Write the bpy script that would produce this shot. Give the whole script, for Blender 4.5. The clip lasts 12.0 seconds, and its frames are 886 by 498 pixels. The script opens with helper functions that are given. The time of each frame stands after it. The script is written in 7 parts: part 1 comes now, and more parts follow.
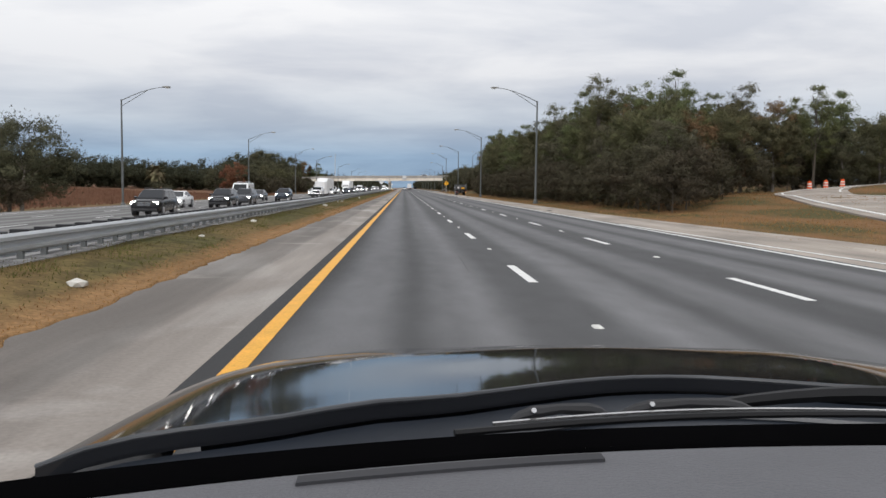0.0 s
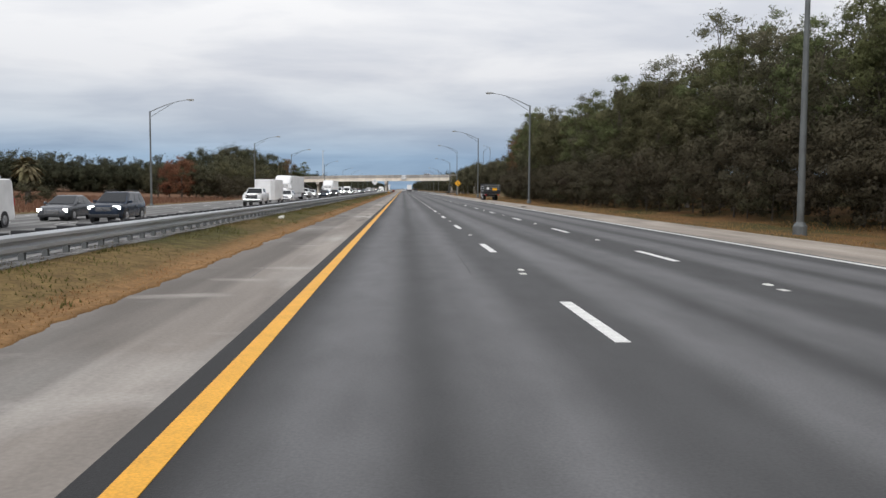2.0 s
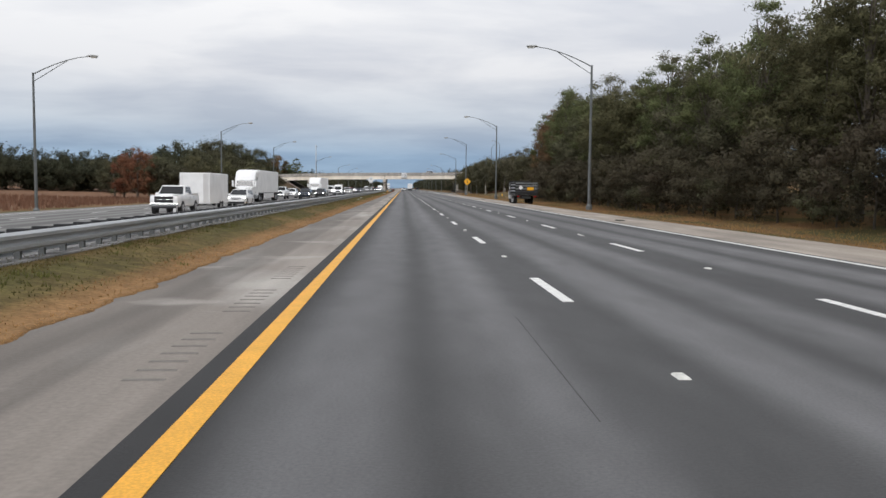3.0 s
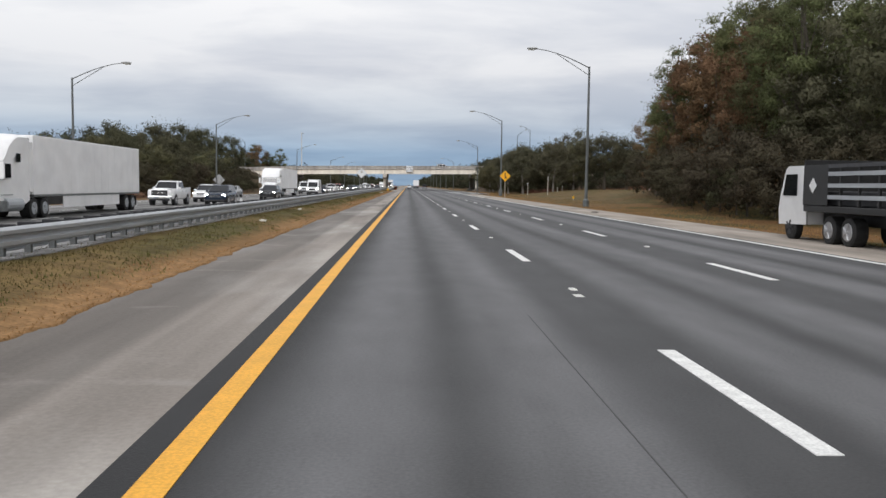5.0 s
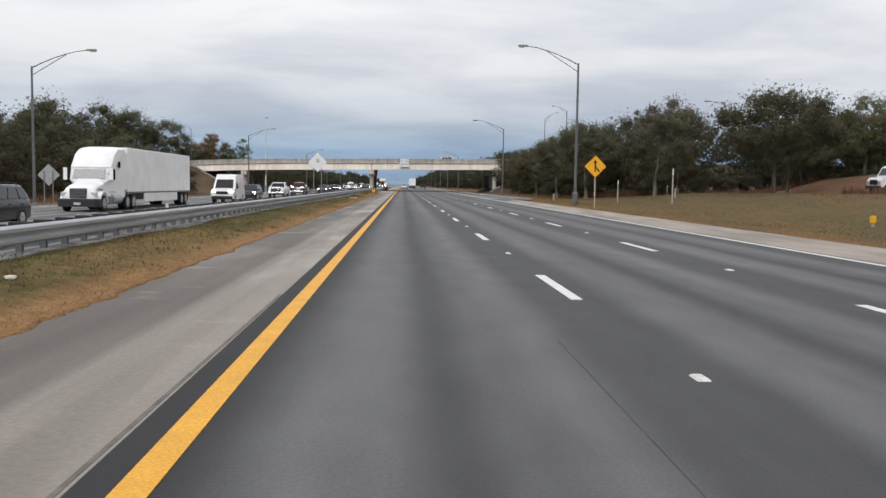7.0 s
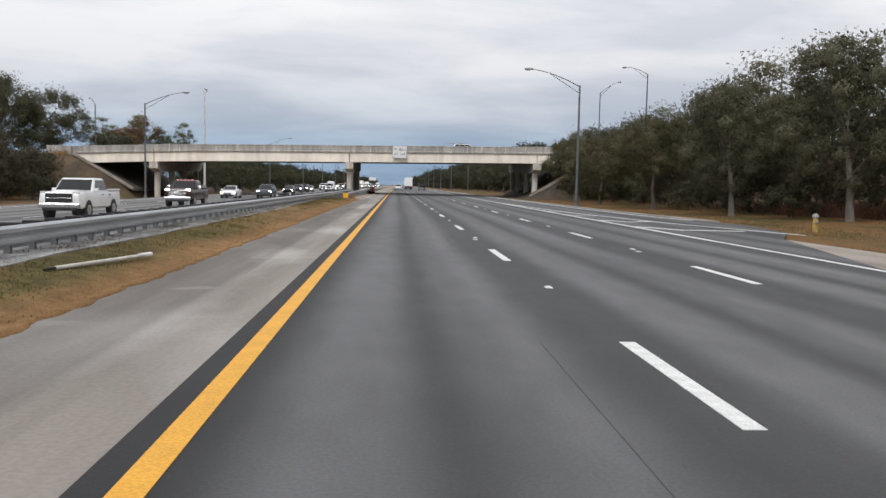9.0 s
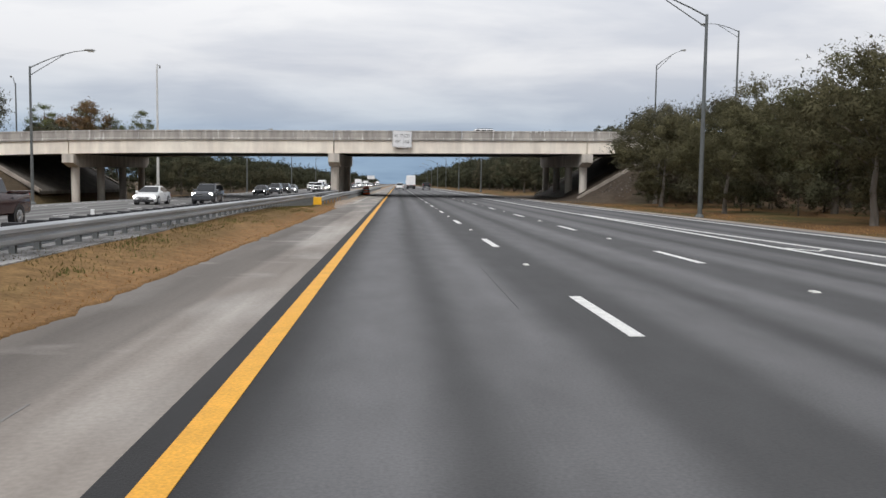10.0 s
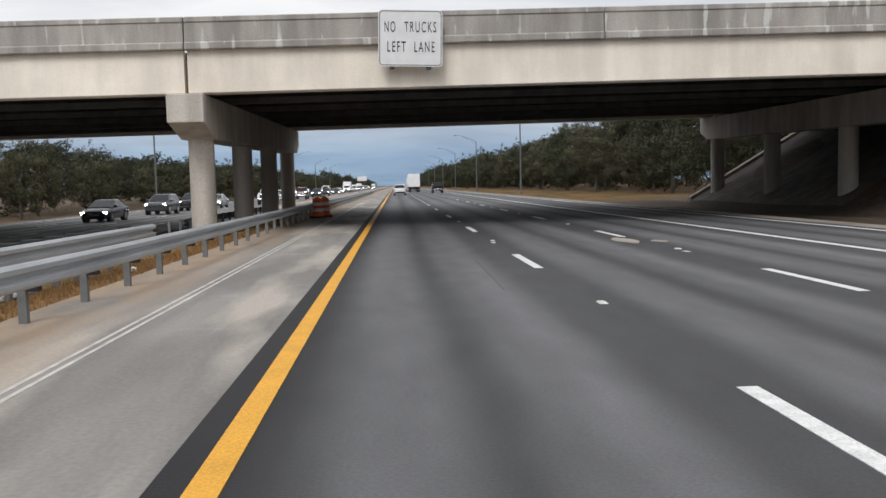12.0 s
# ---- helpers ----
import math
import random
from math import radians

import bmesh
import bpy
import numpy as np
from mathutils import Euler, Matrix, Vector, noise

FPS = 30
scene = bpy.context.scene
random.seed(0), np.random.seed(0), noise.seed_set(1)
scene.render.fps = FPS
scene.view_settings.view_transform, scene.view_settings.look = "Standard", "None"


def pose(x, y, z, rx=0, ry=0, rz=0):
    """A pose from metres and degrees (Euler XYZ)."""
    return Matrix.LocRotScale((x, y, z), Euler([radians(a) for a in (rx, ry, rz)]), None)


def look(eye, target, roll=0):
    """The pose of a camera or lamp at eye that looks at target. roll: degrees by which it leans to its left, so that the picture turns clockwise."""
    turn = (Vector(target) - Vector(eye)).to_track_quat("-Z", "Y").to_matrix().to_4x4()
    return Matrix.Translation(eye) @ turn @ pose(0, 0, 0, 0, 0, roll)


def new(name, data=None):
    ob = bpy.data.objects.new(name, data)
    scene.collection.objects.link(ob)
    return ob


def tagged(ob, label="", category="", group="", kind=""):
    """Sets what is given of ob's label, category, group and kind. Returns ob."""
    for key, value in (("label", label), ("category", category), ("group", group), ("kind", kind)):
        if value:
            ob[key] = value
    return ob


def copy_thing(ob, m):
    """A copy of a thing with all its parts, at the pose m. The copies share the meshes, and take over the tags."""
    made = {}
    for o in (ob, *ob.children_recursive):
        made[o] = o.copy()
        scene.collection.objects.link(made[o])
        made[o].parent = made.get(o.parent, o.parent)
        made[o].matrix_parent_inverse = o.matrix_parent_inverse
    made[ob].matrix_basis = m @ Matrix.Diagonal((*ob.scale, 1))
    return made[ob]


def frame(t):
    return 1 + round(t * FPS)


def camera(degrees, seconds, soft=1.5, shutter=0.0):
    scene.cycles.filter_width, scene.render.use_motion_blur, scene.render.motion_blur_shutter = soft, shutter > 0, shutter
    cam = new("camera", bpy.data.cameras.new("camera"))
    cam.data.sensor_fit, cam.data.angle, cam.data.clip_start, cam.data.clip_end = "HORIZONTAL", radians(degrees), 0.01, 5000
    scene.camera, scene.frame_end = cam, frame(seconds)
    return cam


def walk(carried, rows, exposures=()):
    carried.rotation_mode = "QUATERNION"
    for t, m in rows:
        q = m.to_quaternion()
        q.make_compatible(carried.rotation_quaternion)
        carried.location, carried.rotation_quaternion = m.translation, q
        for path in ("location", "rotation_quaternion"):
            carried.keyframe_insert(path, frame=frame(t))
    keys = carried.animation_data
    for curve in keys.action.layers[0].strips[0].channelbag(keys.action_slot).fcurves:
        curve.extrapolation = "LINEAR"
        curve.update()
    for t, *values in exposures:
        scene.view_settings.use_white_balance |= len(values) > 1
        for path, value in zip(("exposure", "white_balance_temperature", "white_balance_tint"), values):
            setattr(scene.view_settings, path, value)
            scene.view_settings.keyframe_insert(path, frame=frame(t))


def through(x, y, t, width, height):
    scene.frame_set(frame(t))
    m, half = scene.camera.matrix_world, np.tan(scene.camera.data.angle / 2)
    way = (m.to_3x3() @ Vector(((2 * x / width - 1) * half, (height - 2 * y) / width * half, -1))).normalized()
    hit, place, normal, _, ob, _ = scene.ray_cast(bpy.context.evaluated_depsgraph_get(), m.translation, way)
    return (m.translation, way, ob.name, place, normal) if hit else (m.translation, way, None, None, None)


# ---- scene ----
cam = camera(54.9, 12.0)


# ---- camera and its drive ----
PATH = [
    (0, (1.492, -14.044, 1.553), (1.585, -12.051, 1.41), 0.6),
    (0.5, (1.454, 2.389, 1.556), (1.55, 4.381, 1.407), 0.5),
    (1, (1.445, 19.326, 1.57), (1.543, 21.318, 1.421), 0.4),
    (1.5, (1.443, 36.057, 1.547), (1.537, 38.049, 1.398), 0.3),
    (2, (1.462, 52.624, 1.517), (1.556, 54.617, 1.377), 0.3),
    (2.5, (1.442, 69.562, 1.54), (1.536, 71.555, 1.394), 0.4),
    (3, (1.425, 86.201, 1.514), (1.519, 88.194, 1.372), 0.5),
    (5, (1.289, 153.934, 1.472), (1.373, 155.927, 1.324), 0.8),
    (5.5, (1.238, 170.316, 1.502), (1.322, 172.309, 1.35), 0.8),
    (6, (1.242, 186.898, 1.452), (1.33, 188.891, 1.306), 1.0),
    (6.5, (1.308, 203.671, 1.472), (1.399, 205.663, 1.324), 0.7),
    (7, (1.348, 220.574, 1.482), (1.444, 222.566, 1.333), 0.8),
    (9, (1.35, 287.382, 1.519), (1.461, 289.373, 1.371), 1.1),
    (9.5, (1.304, 304.073, 1.515), (1.415, 306.064, 1.364), 1.1),
    (10, (1.238, 320.836, 1.495), (1.347, 322.827, 1.344), 0.8),
    (10.5, (1.126, 337.295, 1.48), (1.235, 339.286, 1.333), 0.5),
    (11, (1.181, 354.341, 1.483), (1.288, 356.332, 1.334), 0.2),
    (11.5, (1.15, 370.637, 1.563), (1.25, 372.628, 1.41), -0.7),
    (12, (1.097, 387.109, 1.547), (1.206, 389.1, 1.396), -1.3),
]
walk(cam, [(t, look(eye, target, roll)) for t, eye, target, roll in PATH], [(0.0, 0.0, 6330, 10), (12.0, 0.0, 6330, 10)])

# ---- world, light and exposure ----
world = bpy.data.worlds.new("overcast_sky")
scene.world = world
world.use_nodes = True
wt = world.node_tree
wt.nodes.clear()
w_out = wt.nodes.new("ShaderNodeOutputWorld")
w_bg = wt.nodes.new("ShaderNodeBackground")
w_bg.inputs["Strength"].default_value = 1.0
w_sky = wt.nodes.new("ShaderNodeTexSky")
w_sky.sky_type = "NISHITA"
w_sky.sun_disc = False
w_sky.sun_elevation = radians(46)
w_sky.sun_rotation = radians(-60)
w_co = wt.nodes.new("ShaderNodeTexCoord")
w_sep = wt.nodes.new("ShaderNodeSeparateXYZ")
wt.links.new(w_co.outputs["Generated"], w_sep.inputs[0])
# cloud layers flatten towards the horizon: project the direction on a flat ceiling
w_div = wt.nodes.new("ShaderNodeMath")
w_div.operation = "ADD"
w_div.inputs[1].default_value = 0.16
wt.links.new(w_sep.outputs["Z"], w_div.inputs[0])
w_flat = wt.nodes.new("ShaderNodeVectorMath")
w_flat.operation = "DIVIDE"
w_comb = wt.nodes.new("ShaderNodeCombineXYZ")
for k in ("X", "Y", "Z"):
    wt.links.new(w_div.outputs[0], w_comb.inputs[k])
wt.links.new(w_co.outputs["Generated"], w_flat.inputs[0])
wt.links.new(w_comb.outputs[0], w_flat.inputs[1])
w_noise = wt.nodes.new("ShaderNodeTexNoise")
w_noise.inputs["Scale"].default_value = 1.15
w_noise.inputs["Detail"].default_value = 7.0
w_noise.inputs["Roughness"].default_value = 0.52
w_noise.inputs["Distortion"].default_value = 0.25
w_map = wt.nodes.new("ShaderNodeMapping")
w_map.inputs["Location"].default_value = (0.4, 1.7, 0.0)
w_map.inputs["Scale"].default_value = (1.0, 1.35, 0.6)
wt.links.new(w_flat.outputs[0], w_map.inputs[0])
wt.links.new(w_map.outputs[0], w_noise.inputs["Vector"])
w_elev = wt.nodes.new("ShaderNodeValToRGB")
el = w_elev.color_ramp.elements
el[0].position, el[0].color = 0.0, (0.29, 0.41, 0.55, 1)
el[1].position, el[1].color = 1.0, (0.97, 0.96, 0.96, 1)
for pos, col in ((0.035, (0.32, 0.445, 0.60, 1)), (0.075, (0.57, 0.62, 0.69, 1)), (0.13, (0.80, 0.80, 0.82, 1)), (0.22, (0.96, 0.95, 0.95, 1))):
    e = el.new(pos)
    e.color = col
wt.links.new(w_sep.outputs["Z"], w_elev.inputs[0])
w_cl = wt.nodes.new("ShaderNodeValToRGB")
cl = w_cl.color_ramp.elements
cl[0].position, cl[0].color = 0.36, (0.80, 0.82, 0.86, 1)
cl[1].position, cl[1].color = 0.62, (1.09, 1.08, 1.06, 1)
wt.links.new(w_noise.outputs["Fac"], w_cl.inputs[0])
w_mul = wt.nodes.new("ShaderNodeMix")
w_mul.data_type, w_mul.blend_type = "RGBA", "MULTIPLY"
w_mul.inputs["Factor"].default_value = 1.0
wt.links.new(w_elev.outputs[0], w_mul.inputs[6])
wt.links.new(w_cl.outputs[0], w_mul.inputs[7])
w_dim = wt.nodes.new("ShaderNodeVectorMath")
w_dim.operation = "SCALE"
w_dim.inputs["Scale"].default_value = 0.06
wt.links.new(w_sky.outputs[0], w_dim.inputs[0])
w_mix = wt.nodes.new("ShaderNodeMix")
w_mix.data_type = "RGBA"
w_mix.inputs["Factor"].default_value = 0.92
wt.links.new(w_dim.outputs[0], w_mix.inputs[6])
wt.links.new(w_mul.outputs[2], w_mix.inputs[7])
wt.links.new(w_mix.outputs[2], w_bg.inputs["Color"])
wt.links.new(w_bg.outputs[0], w_out.inputs["Surface"])

sun_data = bpy.data.lights.new("sun", "SUN")
sun_data.energy = 1.5
sun_data.angle = radians(25)
sun_data.color = (1.0, 0.975, 0.95)
sun = new("sun", sun_data)
sun.matrix_world = look((-55, -90, 166), (0, 60, 0))


# ---- materials ----
def make_mat(name, color, rough=0.8, metal=0.0, spec=0.4, var=0.25, scale=3.0, bump=0.0, bump_scale=30.0, stretch=(1, 1, 1),
             island=0.0, fine=0.0, coat=0.0, bump_dist=0.02):
    """A procedural surface: two scales of noise over a base colour, some relief."""
    m = bpy.data.materials.new(name)
    m.use_nodes = True
    nt = m.node_tree
    b = nt.nodes["Principled BSDF"]
    b.inputs["Roughness"].default_value = rough
    b.inputs["Metallic"].default_value = metal
    b.inputs["Specular IOR Level"].default_value = spec
    b.inputs["Coat Weight"].default_value = coat
    co = nt.nodes.new("ShaderNodeTexCoord")
    mp = nt.nodes.new("ShaderNodeMapping")
    mp.inputs["Scale"].default_value = stretch
    nt.links.new(co.outputs["Object"], mp.inputs[0])
    n1 = nt.nodes.new("ShaderNodeTexNoise")
    n1.inputs["Scale"].default_value = scale
    n1.inputs["Detail"].default_value = 6
    nt.links.new(mp.outputs[0], n1.inputs["Vector"])
    ramp = nt.nodes.new("ShaderNodeValToRGB")
    lo = tuple(max(0, c * (1 - var)) for c in color) + (1,)
    hi = tuple(min(1, c * (1 + var)) for c in color) + (1,)
    ramp.color_ramp.elements[0].position, ramp.color_ramp.elements[0].color = 0.3, lo
    ramp.color_ramp.elements[1].position, ramp.color_ramp.elements[1].color = 0.7, hi
    nt.links.new(n1.outputs["Fac"], ramp.inputs[0])
    out = ramp.outputs[0]
    if fine:
        n2 = nt.nodes.new("ShaderNodeTexNoise")
        n2.inputs["Scale"].default_value = bump_scale * 1.5
        n2.inputs["Detail"].default_value = 3
        nt.links.new(co.outputs["Object"], n2.inputs["Vector"])
        r2 = nt.nodes.new("ShaderNodeValToRGB")
        r2.color_ramp.elements[0].position, r2.color_ramp.elements[0].color = 0.35, (1 - fine,) * 3 + (1,)
        r2.color_ramp.elements[1].position, r2.color_ramp.elements[1].color = 0.65, (1 + fine,) * 3 + (1,)
        nt.links.new(n2.outputs["Fac"], r2.inputs[0])
        mx = nt.nodes.new("ShaderNodeMix")
        mx.data_type, mx.blend_type = "RGBA", "MULTIPLY"
        mx.inputs["Factor"].default_value = 1
        nt.links.new(out, mx.inputs[6])
        nt.links.new(r2.outputs[0], mx.inputs[7])
        out = mx.outputs[2]
    if island:
        geo = nt.nodes.new("ShaderNodeNewGeometry")
        oi = nt.nodes.new("ShaderNodeObjectInfo")
        add = nt.nodes.new("ShaderNodeMath")
        add.operation = "MULTIPLY_ADD"
        add.inputs[1].default_value = 0.6
        nt.links.new(geo.outputs["Random Per Island"], add.inputs[0])
        half = nt.nodes.new("ShaderNodeMath")
        half.operation = "MULTIPLY"
        half.inputs[1].default_value = 0.4
        nt.links.new(oi.outputs["Random"], half.inputs[0])
        nt.links.new(half.outputs[0], add.inputs[2])
        hsv = nt.nodes.new("ShaderNodeHueSaturation")
        mr = nt.nodes.new("ShaderNodeMapRange")
        mr.inputs["To Min"].default_value, mr.inputs["To Max"].default_value = 1 - island, 1 + island
        nt.links.new(add.outputs[0], mr.inputs["Value"])
        nt.links.new(mr.outputs[0], hsv.inputs["Value"])
        hue = nt.nodes.new("ShaderNodeMapRange")
        hue.inputs["To Min"].default_value, hue.inputs["To Max"].default_value = 0.485, 0.515
        nt.links.new(oi.outputs["Random"], hue.inputs["Value"])
        nt.links.new(hue.outputs[0], hsv.inputs["Hue"])
        nt.links.new(out, hsv.inputs["Color"])
        out = hsv.outputs[0]
    nt.links.new(out, b.inputs["Base Color"])
    if bump:
        bn = nt.nodes.new("ShaderNodeTexNoise")
        bn.inputs["Scale"].default_value = bump_scale
        bn.inputs["Detail"].default_value = 4
        nt.links.new(mp.outputs[0], bn.inputs["Vector"])
        bp = nt.nodes.new("ShaderNodeBump")
        bp.inputs["Strength"].default_value = bump
        bp.inputs["Distance"].default_value = bump_dist
        nt.links.new(bn.outputs["Fac"], bp.inputs["Height"])
        nt.links.new(bp.outputs[0], b.inputs["Normal"])
    return m


def emit_mat(name, color, strength):
    m = bpy.data.materials.new(name)
    m.use_nodes = True
    b = m.node_tree.nodes["Principled BSDF"]
    b.inputs["Base Color"].default_value = (0.9, 0.9, 0.9, 1)
    b.inputs["Roughness"].default_value = 0.2
    b.inputs["Emission Color"].default_value = (*color, 1)
    b.inputs["Emission Strength"].default_value = strength
    return m


def position_nodes(nt):
    geo = nt.nodes.new("ShaderNodeNewGeometry")
    sep = nt.nodes.new("ShaderNodeSeparateXYZ")
    nt.links.new(geo.outputs["Position"], sep.inputs[0])
    return geo, sep


def mix_color(nt, kind, fac, a, b):
    mx = nt.nodes.new("ShaderNodeMix")
    mx.data_type, mx.blend_type = "RGBA", kind
    for sock, v in ((mx.inputs["Factor"], fac), (mx.inputs[6], a), (mx.inputs[7], b)):
        if isinstance(v, (int, float)):
            sock.default_value = v
        elif isinstance(v, tuple):
            sock.default_value = (*v, 1) if len(v) == 3 else v
        else:
            nt.links.new(v, sock)
    return mx.outputs[2]


def noise_fac(nt, vec, scale, detail=5, lo=0.4, hi=0.6, stretch=None):
    if stretch:
        mp = nt.nodes.new("ShaderNodeMapping")
        mp.inputs["Scale"].default_value = stretch
        nt.links.new(vec, mp.inputs[0])
        vec = mp.outputs[0]
    n = nt.nodes.new("ShaderNodeTexNoise")
    n.inputs["Scale"].default_value = scale
    n.inputs["Detail"].default_value = detail
    nt.links.new(vec, n.inputs["Vector"])
    mr = nt.nodes.new("ShaderNodeMapRange")
    mr.inputs["From Min"].default_value, mr.inputs["From Max"].default_value = lo, hi
    nt.links.new(n.outputs["Fac"], mr.inputs["Value"])
    return mr.outputs[0]


def ramp_of(nt, value, stops, smooth=False):
    """stops: (position, grey or colour)."""
    r = nt.nodes.new("ShaderNodeValToRGB")
    if smooth:
        r.color_ramp.interpolation = "EASE"
    els = r.color_ramp.elements
    while len(els) < len(stops):
        els.new(0.5)
    for e, (p, c) in zip(els, stops):
        e.position = p
        e.color = (c, c, c, 1) if isinstance(c, (int, float)) else (*c, 1)
    nt.links.new(value, r.inputs[0])
    return r.outputs[0]


def map_range(nt, value, a, b, lo=0.0, hi=1.0):
    mr = nt.nodes.new("ShaderNodeMapRange")
    for k, v in (("From Min", a), ("From Max", b), ("To Min", lo), ("To Max", hi)):
        mr.inputs[k].default_value = v
    nt.links.new(value, mr.inputs["Value"])
    return mr.outputs[0]


def add_bump(nt, b, vec, scale, strength, distance=0.02):
    bn = nt.nodes.new("ShaderNodeTexNoise")
    bn.inputs["Scale"].default_value = scale
    bn.inputs["Detail"].default_value = 4
    nt.links.new(vec, bn.inputs["Vector"])
    bp = nt.nodes.new("ShaderNodeBump")
    bp.inputs["Strength"].default_value = strength
    bp.inputs["Distance"].default_value = distance
    nt.links.new(bn.outputs["Fac"], bp.inputs["Height"])
    nt.links.new(bp.outputs[0], b.inputs["Normal"])


def asphalt_mat(name, base, lane_zero, lane_width, fresh_x=-400.0):
    """Worn asphalt: paler wheel tracks and a darker oil band in each lane, patches, fine aggregate."""
    m = bpy.data.materials.new(name)
    m.use_nodes = True
    nt = m.node_tree
    b = nt.nodes["Principled BSDF"]
    b.inputs["Roughness"].default_value = 0.72
    b.inputs["Specular IOR Level"].default_value = 0.30
    geo, sep = position_nodes(nt)
    pos = geo.outputs["Position"]
    wob = noise_fac(nt, pos, 0.05, 2, 0.3, 0.7)
    sh = nt.nodes.new("ShaderNodeMath")
    sh.operation = "MULTIPLY_ADD"
    sh.inputs[1].default_value = 0.18
    nt.links.new(wob, sh.inputs[0])
    nt.links.new(sep.outputs["X"], sh.inputs[2])
    lane = map_range(nt, sh.outputs[0], lane_zero, lane_zero + lane_width)
    lane.node.clamp = False
    fr = nt.nodes.new("ShaderNodeMath")
    fr.operation = "FRACT"
    nt.links.new(lane, fr.inputs[0])
    track = ramp_of(nt, fr.outputs[0], [(0.0, 0.66), (0.08, 0.64), (0.24, 1.34), (0.35, 1.22), (0.48, 0.60), (0.60, 1.06), (0.72, 1.36), (0.88, 0.66), (1.0, 0.66)], True)
    patch = noise_fac(nt, pos, 0.35, 6, 0.25, 0.75, (1, 0.12, 1))
    col = mix_color(nt, "MIX", patch, tuple(c * 0.78 for c in base), tuple(c * 1.22 for c in base))
    col = mix_color(nt, "MULTIPLY", 1.0, col, track)
    mott = noise_fac(nt, pos, 2.2, 5, 0.3, 0.7, (1, 0.35, 1))
    col = mix_color(nt, "MULTIPLY", 1.0, col, ramp_of(nt, mott, [(0, 0.88), (1, 1.12)]))
    # fresher, darker asphalt along the yellow line
    fresh = map_range(nt, sh.outputs[0], fresh_x, fresh_x + 1.3)
    col = mix_color(nt, "MULTIPLY", 1.0, col, ramp_of(nt, fresh, [(0.0, 0.36), (0.30, 0.40), (0.55, 0.80), (1.0, 1.0)]))
    grit = noise_fac(nt, pos, 38, 3, 0.3, 0.7)
    col = mix_color(nt, "MULTIPLY", 0.5, col, ramp_of(nt, grit, [(0, 0.72), (1, 1.28)]))
    nt.links.new(col, b.inputs["Base Color"])
    add_bump(nt, b, pos, 60, 0.35, 0.01)
    return m


def concrete_strip_mat(name):
    """Old concrete shoulder: stains running along the road, pale patches, tyre marks."""
    m = bpy.data.materials.new(name)
    m.use_nodes = True
    nt = m.node_tree
    b = nt.nodes["Principled BSDF"]
    b.inputs["Roughness"].default_value = 0.85
    geo, sep = position_nodes(nt)
    pos = geo.outputs["Position"]
    along = noise_fac(nt, pos, 0.9, 6, 0.3, 0.7, (1, 0.10, 1))
    col = mix_color(nt, "MIX", along, (0.185, 0.162, 0.142), (0.292, 0.260, 0.230))
    blot = noise_fac(nt, pos, 0.45, 5, 0.50, 0.72, (1, 0.35, 1))
    col = mix_color(nt, "MIX", blot, col, (0.40, 0.375, 0.345))
    wear = noise_fac(nt, pos, 2.6, 6, 0.42, 0.62, (1, 0.05, 1))
    col = mix_color(nt, "MULTIPLY", 1.0, col, ramp_of(nt, wear, [(0, 0.90), (1, 1.06)]))
    inner = map_range(nt, sep.outputs["X"], -2.6, -0.3)
    col = mix_color(nt, "MULTIPLY", 1.0, col, ramp_of(nt, inner, [(0.0, 0.64), (0.3, 0.60), (0.57, 0.64), (0.64, 0.98), (1.0, 1.10)]))
    newer = map_range(nt, sep.outputs["Y"], 366, 384)
    col = mix_color(nt, "MIX", newer, col, mix_color(nt, "MIX", along, (0.155, 0.145, 0.133), (0.34, 0.322, 0.297)))
    smear = noise_fac(nt, pos, 0.8, 4, 0.60, 0.72, (0.5, 0.9, 1))
    col = mix_color(nt, 'MIX', map_range(nt, smear, 0, 1, 0, 0.55), col, (0.40, 0.37, 0.34))
    # dust and darker tyre-worn patches on the newer slab
    def worn(value):
        node = nt.nodes.new("ShaderNodeMath")
        node.operation = "MULTIPLY"
        nt.links.new(newer, node.inputs[0])
        nt.links.new(value, node.inputs[1])
        return node.outputs[0]
    col = mix_color(nt, "MIX", worn(noise_fac(nt, pos, 0.55, 6, 0.44, 0.62, (1, 0.30, 1))), col, (0.19, 0.178, 0.165))
    col = mix_color(nt, "MIX", worn(noise_fac(nt, pos, 0.8, 7, 0.50, 0.66, (1, 0.22, 1.7))), col, (0.43, 0.385, 0.335))
    # sand washed up along the outer edge near the bridge
    sand = map_range(nt, sep.outputs["X"], -1.9, -3.0)
    sm = nt.nodes.new("ShaderNodeMath")
    sm.operation = "MULTIPLY"
    nt.links.new(sand, sm.inputs[0])
    nt.links.new(newer, sm.inputs[1])
    sm2 = nt.nodes.new("ShaderNodeMath")
    sm2.operation = "MULTIPLY"
    nt.links.new(sm.outputs[0], sm2.inputs[0])
    nt.links.new(noise_fac(nt, pos, 1.4, 6, 0.25, 0.55, (1, 0.3, 1)), sm2.inputs[1])
    col = mix_color(nt, "MIX", sm2.outputs[0], col, (0.36, 0.27, 0.19))
    grit = noise_fac(nt, pos, 22, 4, 0.3, 0.7)
    col = mix_color(nt, "MULTIPLY", 0.5, col, ramp_of(nt, grit, [(0, 0.8), (1, 1.2)]))
    nt.links.new(col, b.inputs["Base Color"])
    add_bump(nt, b, pos, 40, 0.3, 0.01)
    return m


